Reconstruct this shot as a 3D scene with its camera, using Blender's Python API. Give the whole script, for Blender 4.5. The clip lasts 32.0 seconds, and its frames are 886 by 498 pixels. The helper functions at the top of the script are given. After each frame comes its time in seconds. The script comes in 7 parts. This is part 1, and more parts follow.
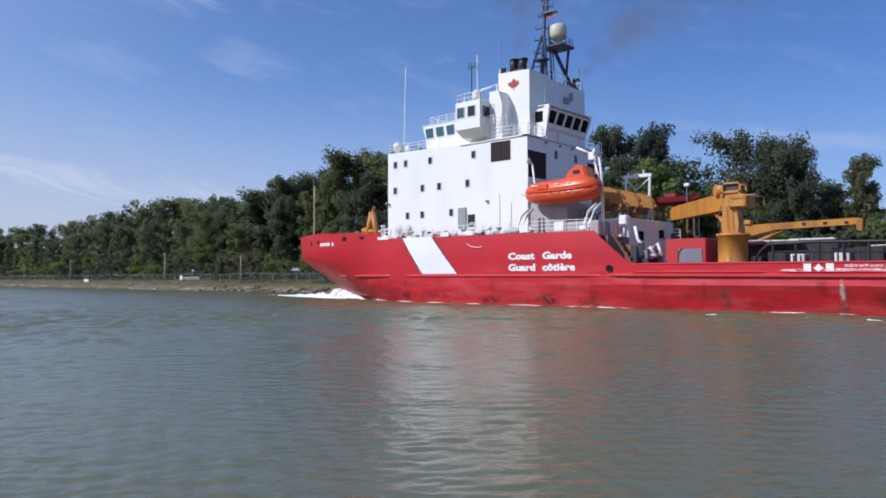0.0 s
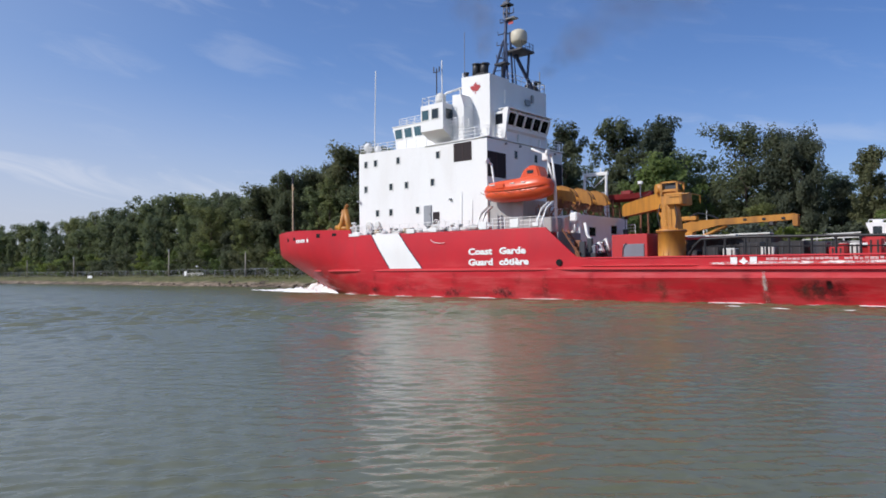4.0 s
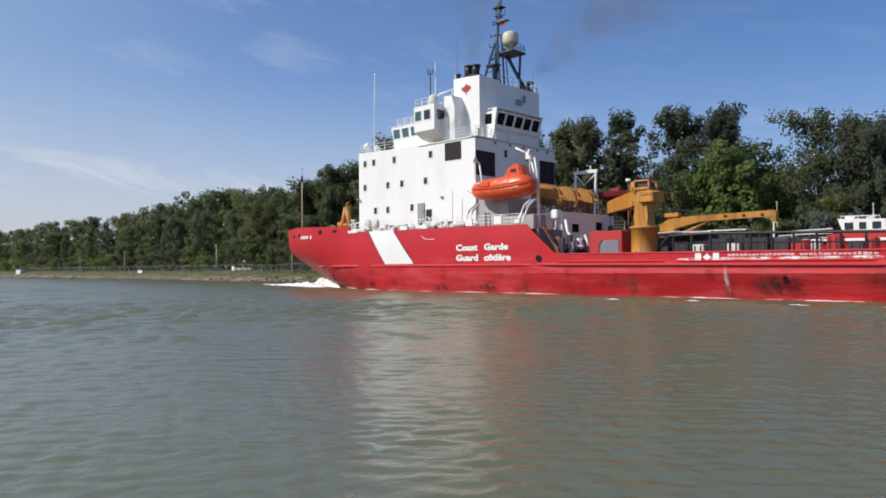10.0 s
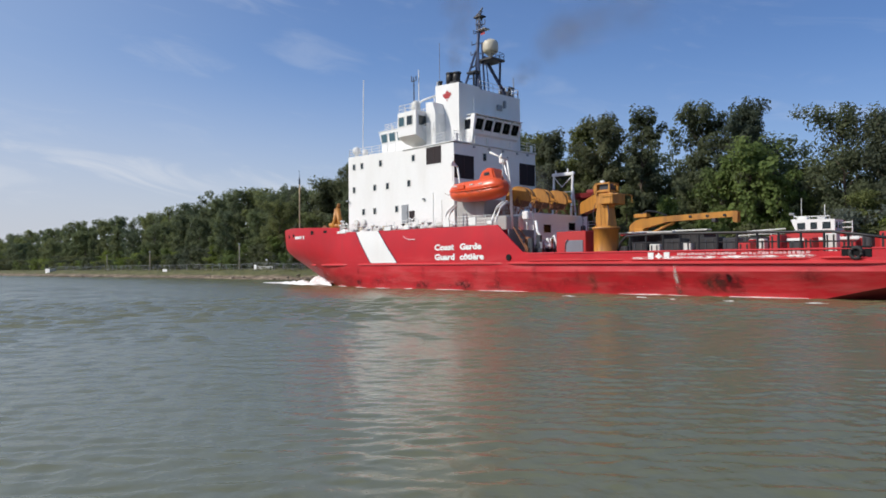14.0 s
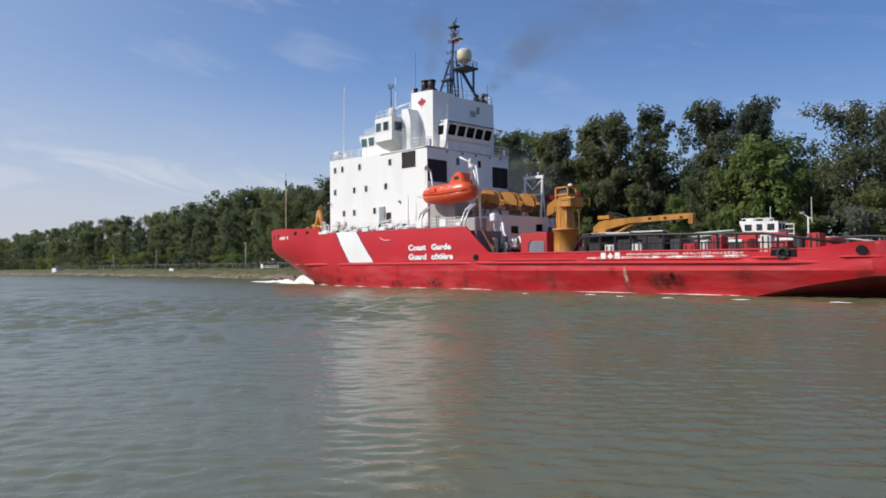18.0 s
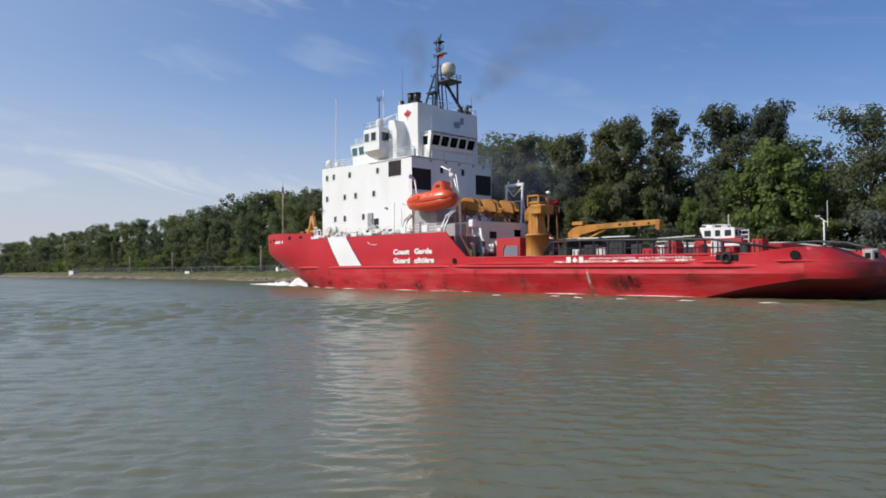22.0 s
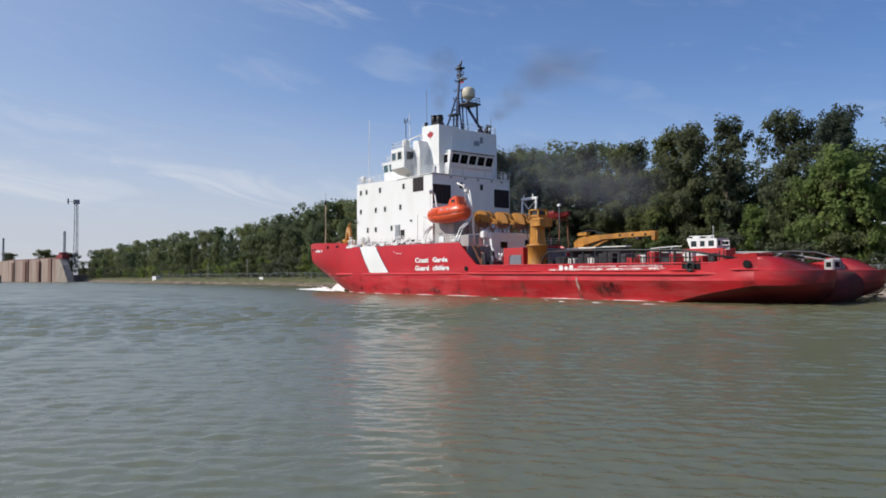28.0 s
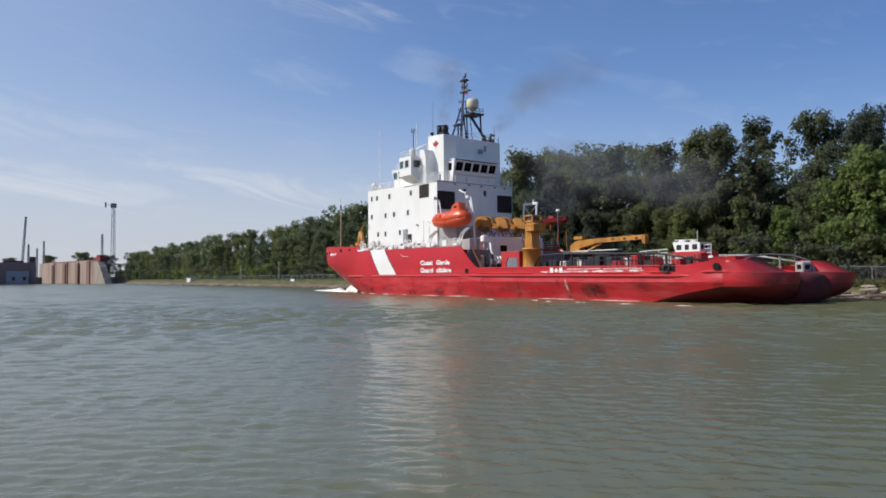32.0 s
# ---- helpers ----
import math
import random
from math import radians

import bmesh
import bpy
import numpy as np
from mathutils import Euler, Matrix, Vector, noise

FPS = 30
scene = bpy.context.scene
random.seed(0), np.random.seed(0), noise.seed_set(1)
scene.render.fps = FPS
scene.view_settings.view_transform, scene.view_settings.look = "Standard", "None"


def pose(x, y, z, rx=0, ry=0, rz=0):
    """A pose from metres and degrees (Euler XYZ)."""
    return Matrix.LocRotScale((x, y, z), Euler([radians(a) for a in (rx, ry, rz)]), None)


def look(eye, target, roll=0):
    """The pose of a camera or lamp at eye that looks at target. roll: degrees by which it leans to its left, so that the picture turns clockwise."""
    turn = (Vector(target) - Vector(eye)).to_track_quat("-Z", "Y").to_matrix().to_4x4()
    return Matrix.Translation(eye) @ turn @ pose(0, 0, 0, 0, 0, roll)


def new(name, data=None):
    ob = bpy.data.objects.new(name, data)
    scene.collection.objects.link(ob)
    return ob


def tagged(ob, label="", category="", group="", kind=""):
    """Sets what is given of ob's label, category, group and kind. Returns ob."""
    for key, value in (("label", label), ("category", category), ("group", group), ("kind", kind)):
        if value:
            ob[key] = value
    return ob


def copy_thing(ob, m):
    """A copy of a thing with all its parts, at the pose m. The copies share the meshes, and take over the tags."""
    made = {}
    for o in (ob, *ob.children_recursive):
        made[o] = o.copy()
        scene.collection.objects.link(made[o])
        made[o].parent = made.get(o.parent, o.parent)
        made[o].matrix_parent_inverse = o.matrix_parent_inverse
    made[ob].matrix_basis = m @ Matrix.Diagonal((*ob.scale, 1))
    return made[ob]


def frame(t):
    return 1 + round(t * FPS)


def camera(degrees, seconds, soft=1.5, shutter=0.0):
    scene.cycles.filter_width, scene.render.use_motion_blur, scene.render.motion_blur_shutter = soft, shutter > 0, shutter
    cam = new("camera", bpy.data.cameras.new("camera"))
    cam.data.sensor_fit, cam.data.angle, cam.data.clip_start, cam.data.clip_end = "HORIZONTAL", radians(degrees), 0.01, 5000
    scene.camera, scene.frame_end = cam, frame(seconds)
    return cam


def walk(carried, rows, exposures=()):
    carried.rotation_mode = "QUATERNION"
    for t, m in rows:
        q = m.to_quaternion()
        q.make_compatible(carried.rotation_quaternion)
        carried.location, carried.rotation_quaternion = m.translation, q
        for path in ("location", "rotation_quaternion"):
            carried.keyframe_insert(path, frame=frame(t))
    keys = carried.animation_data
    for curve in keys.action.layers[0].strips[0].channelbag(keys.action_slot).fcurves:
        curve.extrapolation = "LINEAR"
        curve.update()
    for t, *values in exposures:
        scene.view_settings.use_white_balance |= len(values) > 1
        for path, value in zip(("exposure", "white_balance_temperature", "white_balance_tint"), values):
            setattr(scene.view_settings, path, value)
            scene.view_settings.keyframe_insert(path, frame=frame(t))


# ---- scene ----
cam = camera(63.7, 32.0, soft=1.72)
WATER_Z = 0.43
RIPPLES, RIPPLE = 80, 0.0225


def view(t, x, y, yaw, pitch, roll):
    """A row of the walk: eye, turn to the left from +y, tilt up, lean."""
    a, p = radians(yaw), radians(pitch)
    ahead = Vector((-math.sin(a) * math.cos(p), math.cos(a) * math.cos(p), math.sin(p)))
    eye = Vector((x, y, 2.89))
    return t, look(eye, eye + ahead * 50, roll)


walk(cam, [view(*row) for row in (
    (0, -0.12, 0.06, 41.585, 2.234, -0.145),
    (0.5, 0.65, -0.31, 41.868, 2.648, -0.219),
    (1, 1.06, -0.48, 41.780, 2.524, -0.351),
    (1.5, 1.10, -0.64, 41.728, 2.301, -0.418),
    (2, 0.97, -0.74, 41.696, 2.127, -0.484),
    (2.5, 0.58, -0.75, 41.611, 2.020, -0.488),
    (3, 0.26, -0.77, 41.596, 1.896, -0.489),
    (3.5, -0.23, -0.73, 41.550, 1.828, -0.498),
    (5.5, -2.16, -0.29, 41.564, 1.647, -0.483),
    (6, -2.47, -0.20, 41.553, 1.618, -0.466),
    (6.5, -2.67, -0.16, 41.567, 1.604, -0.450),
    (7, -2.99, -0.02, 41.595, 1.604, -0.442),
    (7.5, -3.26, 0.05, 41.587, 1.607, -0.467),
    (8, -3.48, 0.18, 41.641, 1.625, -0.435),
    (8.5, -3.52, 0.23, 41.820, 1.610, -0.430),
    (9, -3.54, 0.28, 42.413, 1.547, -0.425),
    (9.5, -3.30, 0.34, 43.671, 1.470, -0.449),
    (10, -3.38, 0.55, 44.900, 1.395, -0.470),
    (10.5, -3.36, 0.85, 46.000, 1.320, -0.490),
    (11, -3.37, 1.14, 46.599, 1.242, -0.506),
    (11.5, -3.40, 1.12, 46.631, 1.185, -0.556),
    (12, -3.34, 1.15, 46.699, 1.176, -0.565),
    (12.5, -3.32, 1.13, 46.739, 1.218, -0.557),
    (13, -3.22, 0.94, 46.738, 1.230, -0.597),
    (13.5, -3.15, 1.00, 46.764, 1.253, -0.573),
    (14, -3.15, 1.05, 46.770, 1.285, -0.549),
    (14.5, -3.12, 0.97, 46.759, 1.280, -0.555),
    (16.5, -3.36, 0.84, 46.877, 1.235, -0.653),
    (17, -3.43, 0.80, 46.937, 1.219, -0.611),
    (17.5, -3.43, 0.80, 47.008, 1.186, -0.605),
    (18, -3.51, 0.75, 47.103, 1.219, -0.576),
    (18.5, -3.54, 0.65, 47.193, 1.254, -0.567),
    (19, -3.60, 0.55, 47.281, 1.291, -0.589),
    (19.5, -3.59, 0.46, 47.378, 1.313, -0.579),
    (20, -3.50, 0.35, 47.531, 1.344, -0.580),
    (20.5, -3.42, 0.21, 47.668, 1.385, -0.563),
    (21, -3.40, 0.19, 47.808, 1.405, -0.548),
    (21.5, -3.40, 0.04, 47.883, 1.449, -0.551),
    (22, -3.34, -0.09, 48.008, 1.474, -0.529),
    (22.5, -3.25, -0.20, 48.134, 1.514, -0.508),
    (23, -3.04, -0.30, 48.325, 1.536, -0.550),
    (23.5, -2.66, -0.19, 48.700, 1.543, -0.468),
    (24, -2.48, -0.35, 49.042, 1.586, -0.497),
    (24.5, -2.21, -0.46, 49.534, 1.640, -0.464),
    (25, -1.96, -0.53, 50.137, 1.708, -0.453),
    (25.5, -1.73, -0.65, 50.702, 1.734, -0.455),
    (27.5, -1.02, -0.90, 52.930, 1.992, -0.381),
    (28, -0.86, -1.04, 53.454, 2.041, -0.388),
    (28.5, -0.70, -1.19, 53.959, 2.095, -0.396),
    (29, -0.53, -1.20, 54.489, 2.139, -0.346),
    (29.5, -0.43, -1.29, 54.915, 2.170, -0.348),
    (30, -0.27, -1.31, 55.216, 2.180, -0.330),
    (30.5, -0.17, -1.39, 55.402, 2.179, -0.345),
    (31, -0.01, -1.40, 55.564, 2.192, -0.370),
    (31.5, 0.13, -1.55, 55.671, 2.205, -0.414),
    (32, 0.29, -1.61, 55.817, 2.196, -0.421),
)], exposures=((0, -0.06, 5900, 14), (3, -0.03, 6060, 14), (6, 0.0, 6600, 10), (32, 0.0, 6600, 10)))

# ---- light ----
SUN_FROM = Vector((-0.37, -0.70, 0.63)).normalized()
world = bpy.data.worlds.new("world")
scene.world = world
world.use_nodes = True
wn, wl = world.node_tree.nodes, world.node_tree.links
wn.clear()
w_out = wn.new("ShaderNodeOutputWorld")
w_bg = wn.new("ShaderNodeBackground")
w_sky = wn.new("ShaderNodeTexSky")
w_sky.sky_type, w_sky.sun_disc = "NISHITA", False
w_sky.sun_elevation = math.asin(SUN_FROM.z)
w_sky.sun_rotation = math.atan2(SUN_FROM.x, SUN_FROM.y)
w_sky.altitude, w_sky.air_density, w_sky.dust_density, w_sky.ozone_density = 100, 1.0, 0.8, 4.0
w_bg.inputs[1].default_value = 0.12
# summer haze low down, thicker towards the sun's side, and thin slanting wisps of cirrus


def world_math(op, *ins):
    m = wn.new("ShaderNodeMath")
    m.operation = op
    for k, v in zip(m.inputs, ins):
        if isinstance(v, (int, float)):
            k.default_value = v
        else:
            wl.new(v, k)
    return m.outputs[0]


def world_dot(vec):
    d = wn.new("ShaderNodeVectorMath")
    d.operation = "DOT_PRODUCT"
    d.inputs[1].default_value = vec
    wl.new(w_co.outputs["Generated"], d.inputs[0])
    return d.outputs["Value"]


def world_range(src, a, b, lo, hi):
    r = wn.new("ShaderNodeMapRange")
    r.interpolation_type = "SMOOTHSTEP"
    for k, v in zip(r.inputs[1:5], (a, b, lo, hi)):
        k.default_value = v
    wl.new(src, r.inputs[0])
    return r.outputs[0]


def world_mix(fac, a, b, mode="MIX"):
    m = wn.new("ShaderNodeMix")
    m.data_type, m.blend_type = "RGBA", mode
    for key, v in (("Factor", fac), ("A", a), ("B", b)):
        if isinstance(v, tuple):
            m.inputs[key].default_value = (*v, 1)
        elif isinstance(v, float):
            m.inputs[key].default_value = v
        else:
            wl.new(v, m.inputs[key])
    return m.outputs["Result"]


w_co = wn.new("ShaderNodeTexCoord")
w_up = world_dot((0, 0, 1))
w_side = world_dot((0.63, 0.78, 0))
w_haze = world_math("MULTIPLY", world_range(w_up, 0.29, 0.0, 0.0, 0.80), world_range(w_side, -0.4, 0.6, 1.0, 0.35))
w_col = world_mix(1.0, w_sky.outputs[0], (0.905, 0.985, 1.17), "MULTIPLY")
w_col = world_mix(world_range(w_side, -0.1, 0.8, 0.0, 1.0), w_col, world_mix(1.0, w_col, (0.68, 0.745, 0.81), "MULTIPLY"))
w_col = world_mix(world_range(w_side, 0.0, -0.7, 0.0, 0.5), w_col, (3.3, 4.1, 5.3))
w_col = world_mix(w_haze, w_col, (4.85, 5.0, 5.6))
# east and height of a direction, the height skewed so that the wisps slant
w_e = world_dot((0.682, 0.731, 0))
w_v = world_dot((0.682 * 0.19, 0.731 * 0.19, 1))
w_xyz = wn.new("ShaderNodeCombineXYZ")
wl.new(world_math("MULTIPLY", w_e, 5.0), w_xyz.inputs[0])
wl.new(world_math("MULTIPLY", w_v, 19.0), w_xyz.inputs[1])
wl.new(world_dot((-0.731, 0.682, 0)), w_xyz.inputs[2])
w_no = wn.new("ShaderNodeTexNoise")
for key, v in (("Scale", 1.7), ("Detail", 7), ("Roughness", 0.6), ("Distortion", 0.9)):
    w_no.inputs[key].default_value = v
wl.new(w_xyz.outputs[0], w_no.inputs[0])
w_sum = world_math("MULTIPLY", world_range(w_no.outputs[0], 0.52, 0.8, 0.0, 0.3), world_range(w_up, 0.22, 0.05, 0.35, 1.0))
# banks of cirrus, ragged at their rims: bearing, height, half length, half depth, thickness
for e, v, le, dv, thick in ((-0.62, 0.005, 0.28, 0.038, 0.66), (-0.40, 0.052, 0.30, 0.034, 0.74), (-0.55, 0.080, 0.24, 0.022, 0.35), (-0.20, 0.066, 0.15, 0.030, 0.6), (-0.33, 0.205, 0.10, 0.035, 0.22),
                            (-0.16, 0.25, 0.10, 0.04, 0.17), (-0.30, 0.300, 0.16, 0.03, 0.36), (0.50, 0.27, 0.2, 0.02, 0.25), (-0.7, 0.06, 0.2, 0.03, 0.4)):
    a = world_math("DIVIDE", world_math("SUBTRACT", w_e, e), le)
    b = world_math("DIVIDE", world_math("SUBTRACT", w_v, v), dv)
    r2 = world_math("ADD", world_math("MULTIPLY", a, a), world_math("MULTIPLY", b, b))
    bank = world_range(world_math("SUBTRACT", w_no.outputs[0], world_math("MULTIPLY", r2, 0.34)), 0.30, 0.72, 0.0, thick)
    w_sum = world_math("MAXIMUM", w_sum, bank)
w_col = world_mix(w_sum, w_col, (5.5, 5.9, 6.6))
wl.new(w_col, w_bg.inputs[0])
wl.new(w_bg.outputs[0], w_out.inputs[0])
sun = new("sun", bpy.data.lights.new("sun", "SUN"))
sun.data.energy, sun.data.angle, sun.data.color = 3.95, radians(0.6), (1.0, 0.95, 0.87)
sun.matrix_world = look(SUN_FROM * 100, (0, 0, 0))
scene.view_settings.exposure = 0.0


# ---- materials ----
def nodes_of(name):
    mat = bpy.data.materials.new(name)
    mat.use_nodes = True
    t = mat.node_tree
    return mat, t.nodes, t.links, t.nodes["Principled BSDF"]


def noise_node(n, l, scale, detail=4, space="Object", stretch=(1, 1, 1), rough=0.5):
    co = n.new("ShaderNodeTexCoord")
    mp = n.new("ShaderNodeMapping")
    mp.inputs["Scale"].default_value = stretch
    no = n.new("ShaderNodeTexNoise")
    no.inputs["Scale"].default_value, no.inputs["Detail"].default_value = scale, detail
    no.inputs["Roughness"].default_value = rough
    l.new(co.outputs[space], mp.inputs[0])
    l.new(mp.outputs[0], no.inputs[0])
    return no


def ramp(n, l, src, stops):
    r = n.new("ShaderNodeValToRGB")
    e = r.color_ramp.elements
    while len(e) < len(stops):
        e.new(0.5)
    for k, (at, c) in zip(e, stops):
        k.position, k.color = at, (*c, 1)
    l.new(src, r.inputs[0])
    return r


def mixed(n, l, fac, a, b, mode="MIX"):
    m = n.new("ShaderNodeMix")
    m.data_type, m.blend_type = "RGBA", mode
    for key, v in (("Factor", fac), ("A", a), ("B", b)):
        if isinstance(v, tuple):
            m.inputs[key].default_value = (*v, 1)
        elif isinstance(v, float):
            m.inputs[key].default_value = v
        else:
            l.new(v, m.inputs[key])
    return m.outputs["Result"]


def bumped(n, l, b, src, strength, distance=0.02):
    k = n.new("ShaderNodeBump")
    k.inputs["Strength"].default_value, k.inputs["Distance"].default_value = strength, distance
    l.new(src, k.inputs["Height"])
    l.new(k.outputs[0], b.inputs["Normal"])


def painted(name, col, wear=(0.2, 0.08, 0.04), rough=0.4, amount=0.25, scale=1.0, metal=0.0, streak=(1, 1, 0.25), relief=0.12):
    """Paint with a mottle, vertical dirt streaks and a little grain."""
    mat, n, l, b = nodes_of(name)
    big = noise_node(n, l, 0.55 * scale, 5, stretch=streak)
    fine = noise_node(n, l, 9 * scale, 3)
    r1 = ramp(n, l, big.outputs[0], [(0.42, (0, 0, 0)), (0.78, (1, 1, 1))])
    m0 = n.new("ShaderNodeMath")
    m0.operation = "MULTIPLY"
    m0.inputs[1].default_value = amount
    l.new(r1.outputs[0], m0.inputs[0])
    c1 = mixed(n, l, m0.outputs[0], col, wear)
    r2 = ramp(n, l, fine.outputs[0], [(0.3, (0.95, 0.95, 0.95)), (0.7, (1.0, 1.0, 1.0))])
    c2 = mixed(n, l, 1.0, c1, r2.outputs[0], "MULTIPLY")
    l.new(c2, b.inputs["Base Color"])
    b.inputs["Roughness"].default_value, b.inputs["Metallic"].default_value = rough, metal
    bumped(n, l, b, big.outputs[0], relief, 0.02)
    return mat


M_WHITE = painted("white_paint", (0.83, 0.83, 0.81), (0.55, 0.50, 0.43), 0.45, 0.2, relief=0.04)
M_HOLE = painted("unlit_black", (0.006, 0.006, 0.007), (0.01, 0.01, 0.01), 1.0, 0.2, 2)
M_CREAM = painted("cream_dome", (0.62, 0.57, 0.44), (0.40, 0.35, 0.26), 0.5, 0.3, 2)
M_SLATE = painted("slate_grey_paint", (0.20, 0.21, 0.25), (0.12, 0.10, 0.10), 0.5, 0.4, 1.5)
M_OFFWHITE = painted("aged_white_paint", (0.68, 0.68, 0.64), (0.40, 0.33, 0.25), 0.5, 0.35, 2)
M_ROPE_GREY = painted("pale_grey_paint", (0.40, 0.40, 0.39), (0.25, 0.2, 0.17), 0.5, 0.4, 2)
M_GREY = painted("grey_paint", (0.30, 0.32, 0.34), (0.18, 0.15, 0.12), 0.5, 0.3, 2)
M_BLACK = painted("black_paint", (0.018, 0.018, 0.02), (0.06, 0.05, 0.045), 0.5, 0.4, 2)
M_DARK = painted("dark_steel", (0.035, 0.04, 0.05), (0.10, 0.07, 0.05), 0.5, 0.4, 2)
M_MASTBLUE = painted("blue_black_mast_paint", (0.042, 0.066, 0.135), (0.05, 0.04, 0.05), 0.5, 0.4, 2)
M_YELLOW = painted("ochre_paint", (0.56, 0.245, 0.036), (0.20, 0.085, 0.03), 0.5, 0.75, 2.5)
M_ORANGE = painted("orange_shell", (0.74, 0.095, 0.025), (0.55, 0.07, 0.03), 0.35, 0.3, 2)
M_REDGEAR = painted("red_gear_paint", (0.50, 0.028, 0.03), (0.25, 0.04, 0.03), 0.45, 0.3, 2)
M_MAROON = painted("dark_maroon_paint", (0.24, 0.02, 0.02), (0.12, 0.03, 0.02), 0.6, 0.5, 2)
M_RUST = painted("rust_steel", (0.26, 0.11, 0.055), (0.12, 0.05, 0.03), 0.8, 0.5, 3)
M_WORNLETTER = painted("worn_letter_white", (0.66, 0.42, 0.42), (0.50, 0.06, 0.07), 0.5, 0.5, 3.0)
M_LETTER = painted("letter_white", (0.82, 0.82, 0.80), (0.6, 0.5, 0.45), 0.45, 0.15)
M_BLUE = painted("navy_paint", (0.015, 0.02, 0.06), (0.05, 0.04, 0.05), 0.45, 0.2)
M_LEAFRED = painted("leaf_red", (0.40, 0.03, 0.03), (0.4, 0.05, 0.04), 0.45, 0.15)
M_WOOD = painted("pole_wood", (0.36, 0.32, 0.27), (0.10, 0.08, 0.06), 0.8, 0.5, 3)
M_RUBBER = painted("black_rubber", (0.02, 0.02, 0.02), (0.05, 0.05, 0.05), 0.7, 0.3, 3)


def hull_paint():
    """Red hull paint: scuffs, ice scratches along the hull, dull band and stains low down."""
    mat, n, l, b = nodes_of("hull_red_paint")
    big = noise_node(n, l, 0.35, 6, stretch=(1, 1, 0.8))
    streak = noise_node(n, l, 1.1, 6, stretch=(1.6, 1, 0.12))
    scuff = noise_node(n, l, 0.8, 8, stretch=(0.35, 1, 2.2), rough=0.65)
    c = mixed(n, l, ramp(n, l, big.outputs[0], [(0.35, (0, 0, 0)), (0.75, (1, 1, 1))]).outputs[0],
              (0.52, 0.012, 0.021), (0.42, 0.014, 0.023))
    c = mixed(n, l, ramp(n, l, streak.outputs[0], [(0.58, (0, 0, 0)), (0.80, (0.5, 0.5, 0.5))]).outputs[0], c, (0.36, 0.035, 0.03))
    # below the strake the paint is rubbed by ice and water
    co = n.new("ShaderNodeTexCoord")
    sep = n.new("ShaderNodeSeparateXYZ")
    l.new(co.outputs["Object"], sep.inputs[0])
    low = n.new("ShaderNodeMapRange")
    low.inputs["From Min"].default_value, low.inputs["From Max"].default_value = 3.2, 1.0
    l.new(sep.outputs["Z"], low.inputs[0])
    s2 = ramp(n, l, scuff.outputs[0], [(0.48, (0, 0, 0)), (0.72, (0.8, 0.8, 0.8))])
    f = n.new("ShaderNodeMath")
    f.operation = "MULTIPLY"
    l.new(low.outputs[0], f.inputs[0])
    l.new(s2.outputs[0], f.inputs[1])
    c = mixed(n, l, f.outputs[0], c, (0.27, 0.05, 0.04))
    pale = noise_node(n, l, 0.9, 7, stretch=(0.3, 1, 1.8), rough=0.65)
    belt = n.new("ShaderNodeMapRange")
    belt.inputs["From Min"].default_value, belt.inputs["From Max"].default_value = 4.2, 2.8
    l.new(sep.outputs["Z"], belt.inputs[0])
    pf = n.new("ShaderNodeMath")
    pf.operation = "MULTIPLY"
    l.new(belt.outputs[0], pf.inputs[0])
    l.new(ramp(n, l, pale.outputs[0], [(0.47, (0, 0, 0)), (0.70, (0.6, 0.6, 0.6))]).outputs[0], pf.inputs[1])
    c = mixed(n, l, pf.outputs[0], c, (0.60, 0.10, 0.10))
    # the stern is rubbed dull where it is pushed and towed
    aft = n.new("ShaderNodeMapRange")
    aft.inputs["From Min"].default_value, aft.inputs["From Max"].default_value = 82.5, 87.0
    l.new(sep.outputs["X"], aft.inputs[0])
    rub = noise_node(n, l, 0.7, 5, stretch=(1, 1, 1.4))
    g = n.new("ShaderNodeMath")
    g.operation = "MULTIPLY"
    l.new(aft.outputs[0], g.inputs[0])
    l.new(ramp(n, l, rub.outputs[0], [(0.34, (0.15, 0.15, 0.15)), (0.62, (0.9, 0.9, 0.9))]).outputs[0], g.inputs[1])
    c = mixed(n, l, g.outputs[0], c, (0.17, 0.032, 0.036))
    l.new(c, b.inputs["Base Color"])
    b.inputs["Roughness"].default_value = 0.42
    b.inputs["Specular IOR Level"].default_value = 0.38
    bumped(n, l, b, big.outputs[0], 0.5, 0.06)
    return mat


M_HULL = hull_paint()
# a paler red than the hull, for the strakes
M_PALERED = painted("pale_red_paint", (0.58, 0.045, 0.05), (0.40, 0.02, 0.022), 0.45, 0.5, 1.5, streak=(0.3, 1, 1))
# dark underbody: worn paint, with the shade below the chine in its colour
M_BELLY = painted("worn_shaded_underbody", (0.20, 0.014, 0.018), (0.07, 0.012, 0.014), 0.6, 0.7, 0.8, streak=(0.6, 1, 1))
M_ROLLER = painted("worn_roller_steel", (0.12, 0.016, 0.018), (0.035, 0.012, 0.012), 0.9, 0.6, 1.5)


